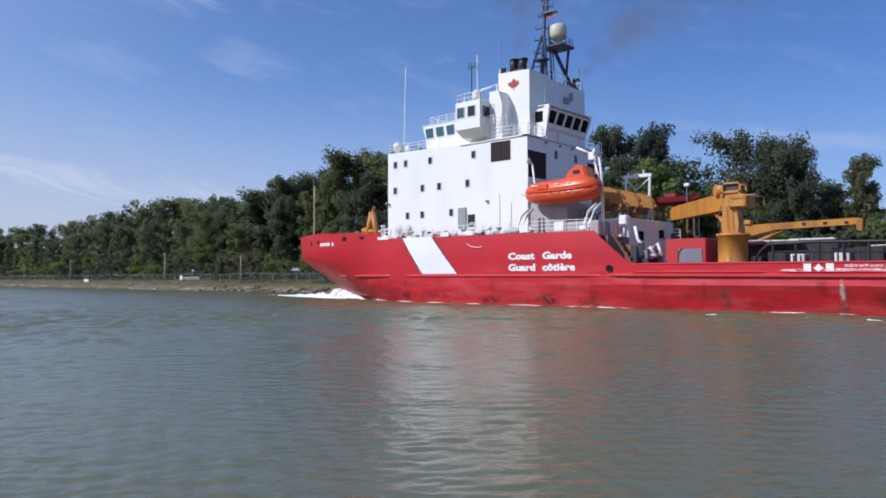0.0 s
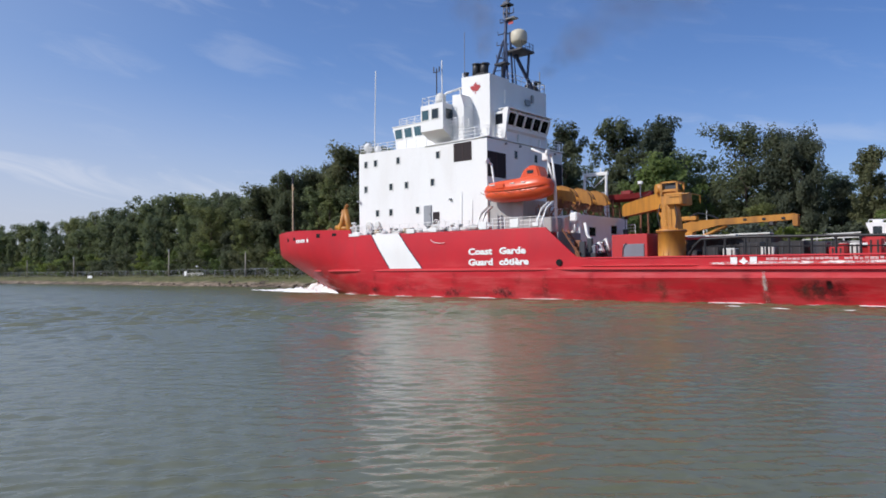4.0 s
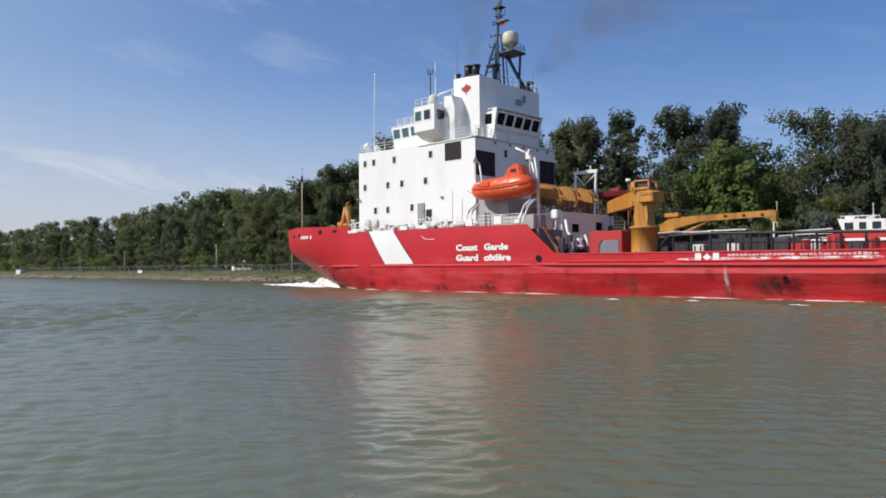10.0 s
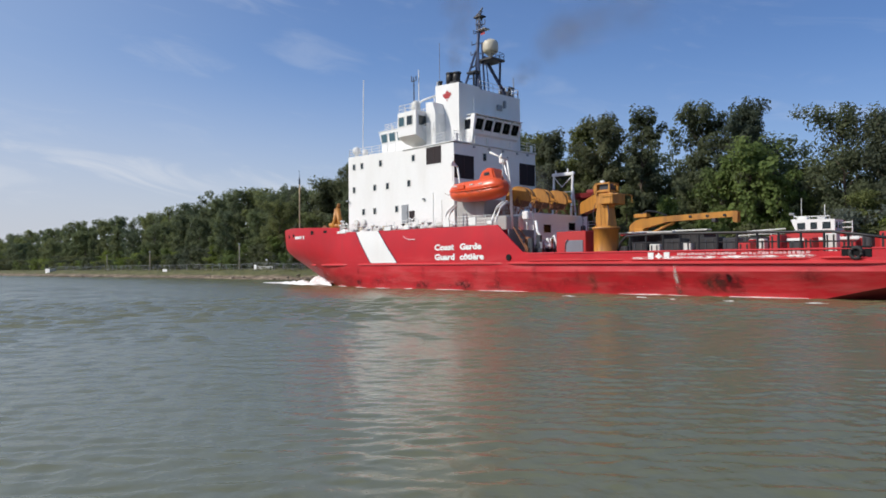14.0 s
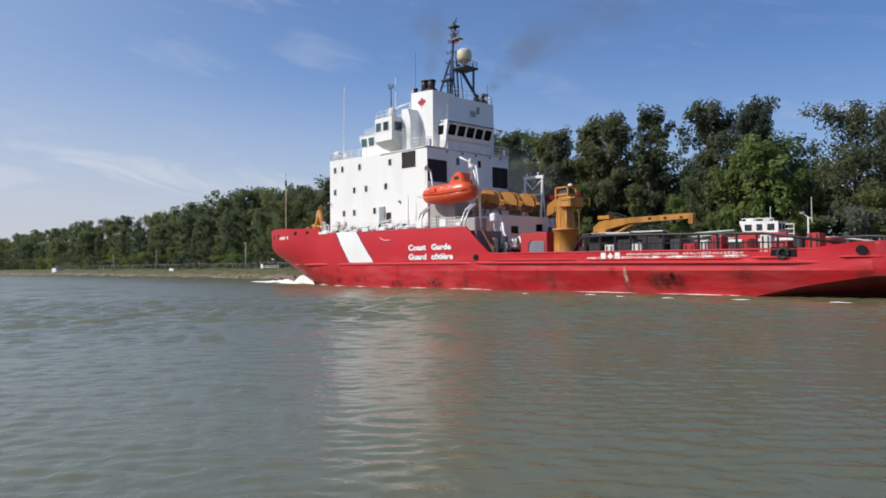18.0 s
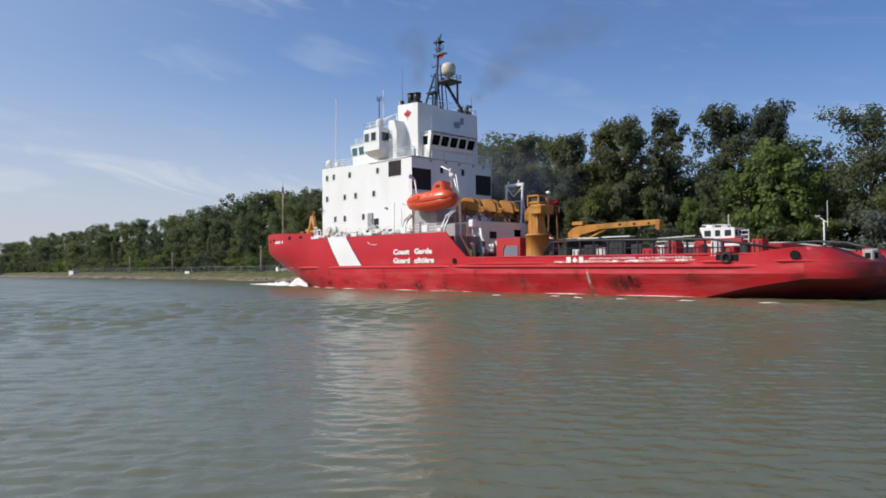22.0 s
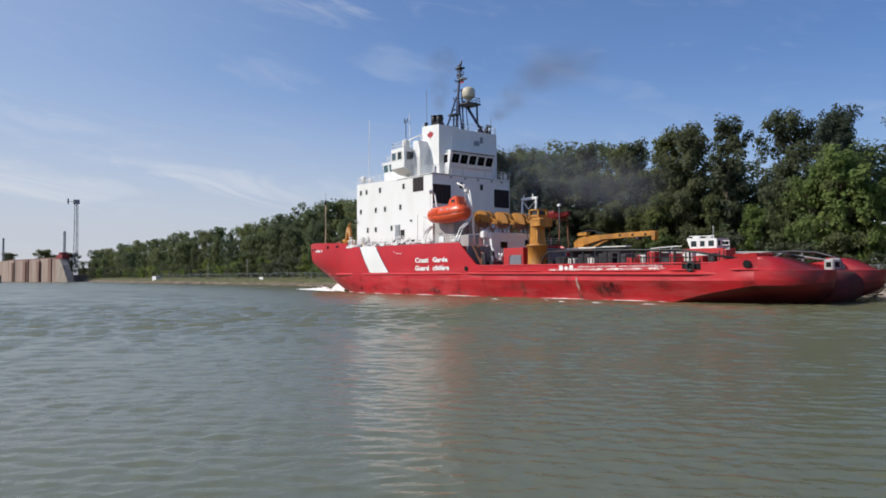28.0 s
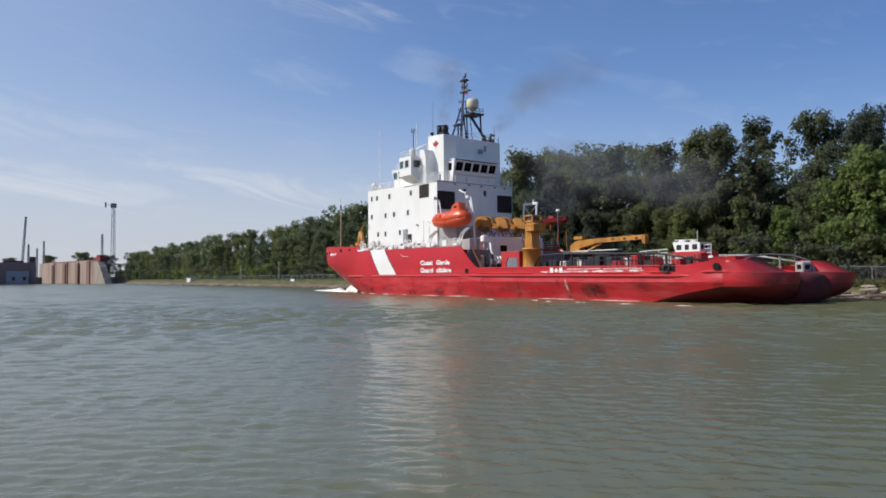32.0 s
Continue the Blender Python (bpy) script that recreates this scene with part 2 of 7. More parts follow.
def smear(name, col, strong, scale=1.2, stretch=(1, 1, 1)):
    """A thin stain or painted glint: ragged, and fading out towards its rim."""
    mat, n, l, b = nodes_of(name)
    b.inputs["Base Color"].default_value = (*col, 1)
    b.inputs["Roughness"].default_value = 0.7
    co = n.new("ShaderNodeTexCoord")
    off = n.new("ShaderNodeVectorMath")
    off.operation = "SUBTRACT"
    off.inputs[1].default_value = (0.5, 0.5, 0.5)
    l.new(co.outputs["Generated"], off.inputs[0])
    flat = n.new("ShaderNodeVectorMath")
    flat.operation = "MULTIPLY"
    flat.inputs[1].default_value = (1, 0, 1)
    l.new(off.outputs[0], flat.inputs[0])
    ln = n.new("ShaderNodeVectorMath")
    ln.operation = "LENGTH"
    l.new(flat.outputs[0], ln.inputs[0])
    fall = n.new("ShaderNodeMapRange")
    fall.inputs["From Min"].default_value, fall.inputs["From Max"].default_value = 0.5, 0.12
    l.new(ln.outputs["Value"], fall.inputs[0])
    no = noise_node(n, l, scale, 6, stretch=stretch, rough=0.7)
    r = ramp(n, l, no.outputs[0], [(0.40, (0, 0, 0)), (0.62, (strong, strong, strong))])
    mu = n.new("ShaderNodeMath")
    mu.operation = "MULTIPLY"
    l.new(fall.outputs[0], mu.inputs[0])
    l.new(r.outputs[0], mu.inputs[1])
    l.new(mu.outputs[0], b.inputs["Alpha"])
    return mat


M_SMEAR_DARK = smear("grime_smear", (0.10, 0.012, 0.014), 0.34, 1.3, (1, 1, 1.6))
M_SMEAR_RUST = smear("rust_smear", (0.15, 0.05, 0.03), 0.6, 1.8)
M_SMEAR_BLACK = smear("soot_smear", (0.025, 0.015, 0.015), 0.85, 2.2)
M_SMEAR_WHITE = smear("white_glint_smear", (0.85, 0.80, 0.77), 1.6, 2.2, (1, 1, 3))
M_SMEAR_PALE = smear("scraped_smear", (0.62, 0.55, 0.50), 1.0, 2.5, (1, 1, 0.5))


def glass(name, col=(0.02, 0.03, 0.035)):
    mat, n, l, b = nodes_of(name)
    b.inputs["Base Color"].default_value = (*col, 1)
    b.inputs["Roughness"].default_value = 0.06
    no = noise_node(n, l, 1.5, 2)
    bumped(n, l, b, no.outputs[0], 0.05)
    return mat


M_GLASS = glass("dark_glass")
M_GLASSD = glass("black_glass", (0.006, 0.007, 0.009))
M_GLASSD.node_tree.nodes["Principled BSDF"].inputs["Specular IOR Level"].default_value = 0.15
M_GLASSB = glass("tinted_glass", (0.05, 0.105, 0.125))
M_GRILLE = painted("dark_louvre", (0.026, 0.019, 0.021), (0.03, 0.02, 0.02), 0.9, 0.4, 2)
M_LOUVRE = painted("brown_louvre_frame", (0.050, 0.034, 0.036), (0.03, 0.02, 0.02), 0.8, 0.4, 2)
M_STAFF = painted("weathered_staff", (0.60, 0.49, 0.31), (0.25, 0.18, 0.10), 0.7, 0.5, 2)


def leaf_mat(name, dark, light):
    mat, n, l, b = nodes_of(name)
    no = noise_node(n, l, 0.35, 3)
    geo = n.new("ShaderNodeNewGeometry")
    info = n.new("ShaderNodeObjectInfo")
    c = mixed(n, l, ramp(n, l, no.outputs[0], [(0.3, (0, 0, 0)), (0.7, (1, 1, 1))]).outputs[0], dark, light)
    r = ramp(n, l, geo.outputs["Random Per Island"], [(0.0, (0.78, 0.8, 0.75)), (1.0, (1.2, 1.18, 1.12))])
    c = mixed(n, l, 1.0, c, r.outputs[0], "MULTIPLY")
    r2 = ramp(n, l, info.outputs["Random"], [(0.0, (0.72, 0.78, 0.85)), (0.3, (0.95, 0.93, 0.95)), (0.6, (1.0, 1.02, 0.9)), (0.8, (1.2, 1.1, 0.95)), (1.0, (1.35, 1.3, 0.85))])
    c = mixed(n, l, 1.0, c, r2.outputs[0], "MULTIPLY")
    l.new(c, b.inputs["Base Color"])
    b.inputs["Roughness"].default_value = 0.65
    b.inputs["Specular IOR Level"].default_value = 0.15
    tr = n.new("ShaderNodeBsdfTranslucent")
    mx = n.new("ShaderNodeMixShader")
    mx.inputs[0].default_value = 0.55
    l.new(c, tr.inputs[0])
    l.new(b.outputs[0], mx.inputs[1])
    l.new(tr.outputs[0], mx.inputs[2])
    l.new(mx.outputs[0], n["Material Output"].inputs[0])
    return mat


M_LEAF = leaf_mat("tree_leaves", (0.114, 0.136, 0.092), (0.168, 0.190, 0.122))
M_LEAFB = leaf_mat("bright_leaves", (0.168, 0.230, 0.084), (0.228, 0.288, 0.108))
M_LEAFW = leaf_mat("wood_leaves", (0.150, 0.186, 0.108), (0.214, 0.252, 0.144))
M_LEAFP = leaf_mat("pale_leaves", (0.19, 0.21, 0.16), (0.28, 0.30, 0.24))
M_BARK = painted("bark", (0.11, 0.085, 0.065), (0.05, 0.04, 0.03), 0.9, 0.6, 3)


def ground_mat():
    mat, n, l, b = nodes_of("bank_ground")
    co = n.new("ShaderNodeTexCoord")
    sep = n.new("ShaderNodeSeparateXYZ")
    l.new(co.outputs["Object"], sep.inputs[0])
    no = noise_node(n, l, 0.25, 6)
    fine = noise_node(n, l, 0.9, 6, stretch=(0.35, 1, 1), rough=0.7)
    add = n.new("ShaderNodeMath")
    add.operation = "MULTIPLY_ADD"
    add.inputs[1].default_value, add.inputs[2].default_value = 0.9, -0.45
    l.new(no.outputs[0], add.inputs[0])
    z = n.new("ShaderNodeMath")
    l.new(sep.outputs["Z"], z.inputs[0])
    l.new(add.outputs[0], z.inputs[1])
    mr = n.new("ShaderNodeMapRange")
    mr.inputs["From Min"].default_value, mr.inputs["From Max"].default_value = 0.95, 1.3
    l.new(z.outputs[0], mr.inputs[0])
    sand = ramp(n, l, fine.outputs[0], [(0.36, (0.055, 0.042, 0.03)), (0.5, (0.17, 0.125, 0.085)), (0.6, (0.27, 0.21, 0.15)), (0.68, (0.42, 0.36, 0.28))])
    grass = ramp(n, l, fine.outputs[0], [(0.35, (0.050, 0.058, 0.018)), (0.65, (0.135, 0.130, 0.050))])
    l.new(mixed(n, l, mr.outputs[0], sand.outputs[0], grass.outputs[0]), b.inputs["Base Color"])
    b.inputs["Roughness"].default_value = 0.95
    bumped(n, l, b, fine.outputs[0], 0.8, 0.15)
    return mat


def water_mat():
    """Silty canal water: grey-green body under wind ripples."""
    mat, n, l, b = nodes_of("canal_water")
    no = noise_node(n, l, 0.03, 4)
    c = ramp(n, l, no.outputs[0], [(0.35, (0.134, 0.136, 0.070)), (0.65, (0.146, 0.147, 0.077))])
    l.new(c.outputs[0], b.inputs["Base Color"])
    # fine chop, smaller than the ripples, grows away from the sheltered near bank
    co = n.new("ShaderNodeTexCoord")
    sep = n.new("ShaderNodeSeparateXYZ")
    l.new(co.outputs["Object"], sep.inputs[0])
    chop = n.new("ShaderNodeMapRange")
    for key, v in (("From Min", 7.0), ("From Max", 28.0), ("To Min", 0.21), ("To Max", 0.27)):
        chop.inputs[key].default_value = v
    l.new(sep.outputs["Y"], chop.inputs[0])
    l.new(chop.outputs[0], b.inputs["Roughness"])
    b.inputs["IOR"].default_value = 1.39
    w1 = noise_node(n, l, 5.0, 2, stretch=(1.0, 1.0, 1))
    bumped(n, l, b, w1.outputs[0], 1.0, 0.014)
    return mat


M_GROUND, M_WATER = ground_mat(), water_mat()
M_CONCRETE = painted("stained_concrete", (0.37, 0.285, 0.235), (0.17, 0.10, 0.08), 0.9, 0.8, 0.5, streak=(1, 1, 0.12))


def foam_mat():
    mat, n, l, b = nodes_of("foam")
    no = noise_node(n, l, 3.5, 5)
    r = ramp(n, l, no.outputs[0], [(0.35, (0.74, 0.76, 0.76)), (0.6, (0.90, 0.91, 0.91))])
    l.new(r.outputs[0], b.inputs["Base Color"])
    b.inputs["Roughness"].default_value = 0.7
    bumped(n, l, b, no.outputs[0], 1.0, 0.1)
    return mat


M_FOAM = foam_mat()


# ---- mesh helpers ----
def part(name, bm, material, parent, label=""):
    me = bpy.data.meshes.new(name)
    bm.to_mesh(me)
    bm.free()
    me.materials.append(material)
    ob = new(name, me)
    ob.parent = parent
    return tagged(ob, label)


def thing(name, label, category, group="", kind="", at=None):
    e = new(name)
    e.empty_display_size = 0.3
    if at is not None:
        e.matrix_basis = at
    return tagged(e, label, category, group, kind)


def box(bm, x0, x1, y0, y1, z0, z1, bevel=0.0):
    vs = [bm.verts.new((x, y, z)) for x in (x0, x1) for y in (y0, y1) for z in (z0, z1)]
    fs = [bm.faces.new([vs[i] for i in q]) for q in ((0, 1, 3, 2), (4, 6, 7, 5), (0, 4, 5, 1), (2, 3, 7, 6), (0, 2, 6, 4), (1, 5, 7, 3))]
    if bevel:
        es = list({e for f in fs for e in f.edges})
        bmesh.ops.bevel(bm, geom=es, offset=bevel, segments=1, affect="EDGES")
    return vs


def prism(bm, poly, axis, a, b):
    """A polygon of two coordinates pulled along an axis from a to b."""
    def put(p, q, k):
        return {0: (k, p, q), 1: (p, k, q), 2: (p, q, k)}[axis]
    lo = [bm.verts.new(put(p, q, a)) for p, q in poly]
    hi = [bm.verts.new(put(p, q, b)) for p, q in poly]
    n = len(poly)
    bm.faces.new(lo)
    bm.faces.new(hi[::-1])
    for i in range(n):
        bm.faces.new((lo[i], hi[i], hi[(i + 1) % n], lo[(i + 1) % n]))
    bmesh.ops.recalc_face_normals(bm, faces=bm.faces)


def tube(bm, pts, r, seg=6, r2=None):
    """A round bar through points."""
    pts = [Vector(p) for p in pts]
    rings = []
    for i, p in enumerate(pts):
        d = (pts[min(i + 1, len(pts) - 1)] - pts[max(i - 1, 0)]).normalized()
        u = d.cross(Vector((0.3, 0.2, 1)) if abs(d.z) < 0.9 else Vector((1, 0.1, 0))).normalized()
        v = d.cross(u)
        k = r if r2 is None else r + (r2 - r) * i / (len(pts) - 1)
        rings.append([bm.verts.new(p + k * (math.cos(a) * u + math.sin(a) * v)) for a in (2 * math.pi * j / seg for j in range(seg))])
    for a, b in zip(rings, rings[1:]):
        for j in range(seg):
            bm.faces.new((a[j], a[(j + 1) % seg], b[(j + 1) % seg], b[j])).smooth = seg > 6
    bm.faces.new(rings[0][::-1])
    bm.faces.new(rings[-1])


def lathe(bm, profile, at=(0, 0, 0), seg=16, axis=2):
    """Rings of (radius, height) about an axis."""
    at = Vector(at)
    rings = []
    for r, z in profile:
        ring = []
        for j in range(seg):
            a = 2 * math.pi * j / seg
            p, q = r * math.cos(a), r * math.sin(a)
            ring.append(bm.verts.new(at + Vector({0: (z, p, q), 1: (q, z, p), 2: (p, q, z)}[axis])))
        rings.append(ring)
    for a, b in zip(rings, rings[1:]):
        for j in range(seg):
            bm.faces.new((a[j], a[(j + 1) % seg], b[(j + 1) % seg], b[j])).smooth = True
    bm.faces.new(rings[0][::-1])
    bm.faces.new(rings[-1])


def B():
    return bmesh.new()


def lerp(x, pts):
    """Straight lines through (x, y) points."""
    if x <= pts[0][0]:
        return pts[0][1]
    for (a, p), (b, q) in zip(pts, pts[1:]):
        if x <= b:
            return p + (q - p) * (x - a) / (b - a)
    return pts[-1][1]


# ---- ground, water ----
def make_ground():
    bm = B()
    xs = [-4000, -2000, -1200, -800, -700, -600, -560, -520, -480, -440, -400, -370] + [-350 + 2.5 * i for i in range(0, 161)] + [70, 100, 200, 500, 1500, 4000]
    prof = [(66.0, -1.5), (68.6, -0.3), (69.4, 0.2), (70.0, 0.48), (70.6, 0.7), (71.2, 0.9), (71.8, 1.1), (72.5, 1.35), (73.2, 1.7), (75, 2.1), (78, 2.4), (84, 2.9), (95, 3.6), (130, 5.0), (300, 6.0), (1500, 6.0), (4500, 6.0)]
    rows = []
    for x in xs:
        bend = lerp(x, [(-560, 4), (-300, -1.5), (-140, -0.5), (-40, 1.0), (40, 2.0)])
        row = []
        for y, z in prof:
            k = noise.noise(Vector((x * 0.06, y * 0.3, 3))) if y < 200 else 0
            k2 = noise.noise(Vector((x * 0.35, y * 0.9, 8))) if y < 100 else 0
            row.append(bm.verts.new((x, y + bend + 0.9 * k, z + (0.34 * k2 + 0.18 * k if z > 0 else 0))))
        rows.append(row)
    for a, b in zip(rows, rows[1:]):
        for j in range(len(prof) - 1):
            bm.faces.new((a[j], b[j], b[j + 1], a[j + 1])).smooth = True
    # the near bank, behind and under the one who films
    near = [[bm.verts.new((x, y, z)) for x in (-4000, -600, -60, 30, 400, 4000)] for y, z in ((-2.8, -1.5), (-3.6, 0.6), (-5, 1.2), (-30, 1.6), (-300, 3), (-4000, 4))]
    for a, b in zip(near, near[1:]):
        for j in range(5):
            bm.faces.new((a[j], b[j], b[j + 1], a[j + 1]))
    # canal bed closes the sheet between the banks
    bed = [bm.verts.new((x, y, -4)) for x, y in ((-4000, -4000), (4000, -4000), (4000, 4500), (-4000, 4500))]
    bm.faces.new(bed)
    g = part("ground", bm, M_GROUND, None, "sandy canal bank with short rough grass above it")
    tagged(g, category="canal bank", kind="structure")
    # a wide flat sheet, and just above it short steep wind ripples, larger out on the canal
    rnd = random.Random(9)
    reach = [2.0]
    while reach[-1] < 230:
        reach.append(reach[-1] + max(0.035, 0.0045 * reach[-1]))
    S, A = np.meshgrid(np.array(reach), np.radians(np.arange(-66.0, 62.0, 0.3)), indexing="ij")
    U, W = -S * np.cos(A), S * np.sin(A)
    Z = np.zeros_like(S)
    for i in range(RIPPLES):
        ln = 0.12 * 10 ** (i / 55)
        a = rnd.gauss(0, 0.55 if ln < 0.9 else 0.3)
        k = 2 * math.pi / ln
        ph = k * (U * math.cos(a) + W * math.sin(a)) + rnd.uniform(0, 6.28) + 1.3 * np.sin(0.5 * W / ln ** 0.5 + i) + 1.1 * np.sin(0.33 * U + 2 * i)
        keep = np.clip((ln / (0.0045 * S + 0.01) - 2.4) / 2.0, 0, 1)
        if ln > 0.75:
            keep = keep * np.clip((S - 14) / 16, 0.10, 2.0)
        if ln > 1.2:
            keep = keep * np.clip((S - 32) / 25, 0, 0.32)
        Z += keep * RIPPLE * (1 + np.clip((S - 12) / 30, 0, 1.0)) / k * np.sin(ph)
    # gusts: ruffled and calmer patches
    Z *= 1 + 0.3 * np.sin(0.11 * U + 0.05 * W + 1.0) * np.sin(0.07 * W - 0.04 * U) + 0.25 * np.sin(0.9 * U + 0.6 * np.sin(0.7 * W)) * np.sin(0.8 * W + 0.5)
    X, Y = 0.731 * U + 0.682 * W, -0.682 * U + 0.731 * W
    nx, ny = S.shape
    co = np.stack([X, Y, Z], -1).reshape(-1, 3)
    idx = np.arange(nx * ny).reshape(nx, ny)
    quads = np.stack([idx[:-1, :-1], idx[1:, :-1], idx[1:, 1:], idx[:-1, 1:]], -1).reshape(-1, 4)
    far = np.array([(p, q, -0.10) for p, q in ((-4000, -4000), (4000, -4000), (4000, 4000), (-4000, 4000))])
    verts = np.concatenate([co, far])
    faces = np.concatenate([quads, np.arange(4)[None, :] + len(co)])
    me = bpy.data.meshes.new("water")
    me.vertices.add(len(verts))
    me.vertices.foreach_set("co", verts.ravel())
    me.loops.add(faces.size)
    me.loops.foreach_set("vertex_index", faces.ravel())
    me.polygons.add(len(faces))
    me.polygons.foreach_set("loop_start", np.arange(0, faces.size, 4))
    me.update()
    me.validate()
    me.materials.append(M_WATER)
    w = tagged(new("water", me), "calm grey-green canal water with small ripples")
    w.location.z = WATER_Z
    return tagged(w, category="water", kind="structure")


water = make_ground()

# ---- the ship: x runs aft from the bow, y to starboard, z up from the water ----
SHIP_ROWS = [(t, pose(-77.785 + (-44.285) * t / 32 + 2.944 * (t / 32) ** 2, 58.581 - 3.225 * t / 32 - 0.329 * (t / 32) ** 2, 0,
                      0, 0, math.degrees(0.039 * t / 32))) for t in range(0, 33, 4)]
aboard = []


def on_ship(ob, x=0.0, y=0.0, z=0.0, rz=0.0):
    """Remembers a thing that rides on the ship, with its place there."""
    aboard.append((ob, pose(x, y, z, 0, 0, rz)))
    ob.matrix_basis = SHIP_ROWS[0][1] @ aboard[-1][1]
    return ob


SHIP = on_ship(thing("icebreaker_ship", "red icebreaker with tall white deckhouse and white bow stripe, under way", "ship"))

STEM = [(-1.4, 17.4), (0.0, 13.4), (1.5, 9.3), (2.9, 5.9), (4.0, 3.3), (4.8, 1.6), (5.2, 1.15), (6.2, 1.0), (8.2, 0.75)]
TOP = [(0, 7.75), (14, 7.75), (24.5, 7.35), (24.8, 6.75), (49.2, 6.52), (52.2, 4.0), (53.5, 3.8), (68, 3.68), (78.5, 3.52), (80.5, 3.7), (83.0, 4.05), (85, 4.1), (86.3, 3.85), (87.2, 3.4), (88, 2.9)]
DECK = [(0, 6.9), (24, 6.3), (50.0, 6.1), (50.1, 2.95), (88, 2.8)]


def chine(a):
    return lerp(a, [(71, -1.4), (75.5, 0.2), (80, 1.25), (84.5, 2.0), (88, 1.5)])


def horn_end(z):
    return lerp(z, [(-1.2, 85.0), (0.4, 86.5), (1.0, 87.25), (1.6, 87.75), (2.4, 88.0), (3.0, 88.0), (3.45, 87.7), (4.2, 86.8)])


def half(a, z):
    """Half breadth of the hull."""
    s = lerp(z, STEM)
    run = lerp(z, [(-1.4, 24), (0, 21), (3, 21), (6, 20), (8, 20)])
    u = max(0.0, min(1.0, (a - s) / run))
    b = 8.75 * (1 - (1 - u) ** 2.05) ** 0.95
    if a > 81.5:
        v = min(1.0, (a - 81.5) / (horn_end(z) - 81.5))
        b = 4.7 + 4.05 * max(0.0, 1 - v ** 2.4) ** 0.5
    if a > 26 and z < 2.25:
        b -= (2.25 - z) * lerp(a, [(26, 0.0), (52, 0.22), (70, 0.42), (88, 0.46)])
    if a > 48 and 1.6 < z < 2.9:
        b += lerp(a, [(48, 0.0), (54, 0.10), (80, 0.10), (83, 0.0)]) * (min(2.9 - z, 0.65) / 0.65) * min(1.0, (z - 1.6) / 0.65)
    c = chine(a)
    if z < c:
        b -= min(b * 0.75, (c - z) * lerp(a, [(71, 0.2), (75, 1.8), (88, 2.6)]))
    if a > 82 and z > 3.05:
        b = min(b, lerp(a, [(82, 8.75), (83.9, 8.2)]))
    if a > 24 and z > 5.2:
        b -= 0.12 * (z - 5.2)
    return max(b, 0.0)


def make_hull():
    st = [0.82, 0.95, 1.1, 1.25, 1.5, 1.8, 2.2, 3, 4, 5, 6, 7, 8, 9, 10, 11, 12, 13.5, 15, 17, 19, 21, 23, 24.5, 24.8, 26, 28, 31, 34, 38, 42, 46, 49.2, 50, 50.1, 51, 52.2, 53.5, 56,
          60, 64, 68, 71, 73, 75, 76.5, 78, 79.5, 81, 82, 83, 84]
    bm = B()
    rings = []
    for a in st:
        top = lerp(a, TOP)
        lo = -1.2
        # below the stem line nothing: start where the stem is
        zmin = max(lo, lerp(a, [(x, z) for z, x in sorted(STEM, key=lambda k: k[1])]) if a < 17.5 else lo)
        # levels: keel to chine, chine to knuckle, knuckle to rail
        k = max(2.25, zmin + 0.4 * (top - zmin)) if a < 20 else 2.25
        c = min(max(chine(a), zmin + 0.25 * (k - zmin)), k - 0.08)
        zs = [zmin + (c - zmin) * v for v in (0, 0.35, 0.7, 1)] + [c + (k - c) * v for v in (0.25, 0.5, 0.75, 1)] + [k + (top - k) * v for v in (0.25, 0.5, 0.75, 1)]
        outer = [(half(a, z), z) for z in zs]
        t = 0.16
        inner = [(max(outer[-1][0] - t, 0), top), (max(outer[-1][0] - t - 0.05, 0), lerp(a, DECK))]
        port = [bm.verts.new((a, -b, z)) for b, z in outer + inner]
        star = [bm.verts.new((a, b, z)) for b, z in outer + inner]
        rings.append(port + star[::-1])
    for p, q in zip(rings, rings[1:]):
        for j in range(len(p)):
            k = (j + 1) % len(p)
            f = bm.faces.new((p[j], p[k], q[k], q[j]))
            f.smooth = True
            if p[0].co.x > 70 and (j < 3 or j > 23):
                f.material_index = 1
    bm.faces.new(rings[0][::-1])
    bm.faces.new(rings[-1])
    for p, q, a in zip(rings, rings[1:], st):
        for j in ((7, 20) if 26 < a < 72.5 else (3, 7, 20, 24) if a > 72.5 else ()):
            e = bm.edges.get((p[j], q[j]))
            if e:
                e.smooth = False
    bmesh.ops.remove_doubles(bm, verts=bm.verts, dist=0.004)
    bmesh.ops.recalc_face_normals(bm, faces=bm.faces)
    for e in bm.edges:
        if len(e.link_faces) == 2 and e.calc_face_angle(0) > 0.6:
            e.smooth = False
    ob = part("hull", bm, M_HULL, SHIP, "red painted steel hull, scuffed along the water")
    ob.data.materials.append(M_BELLY)
    return ob


hull = make_hull()


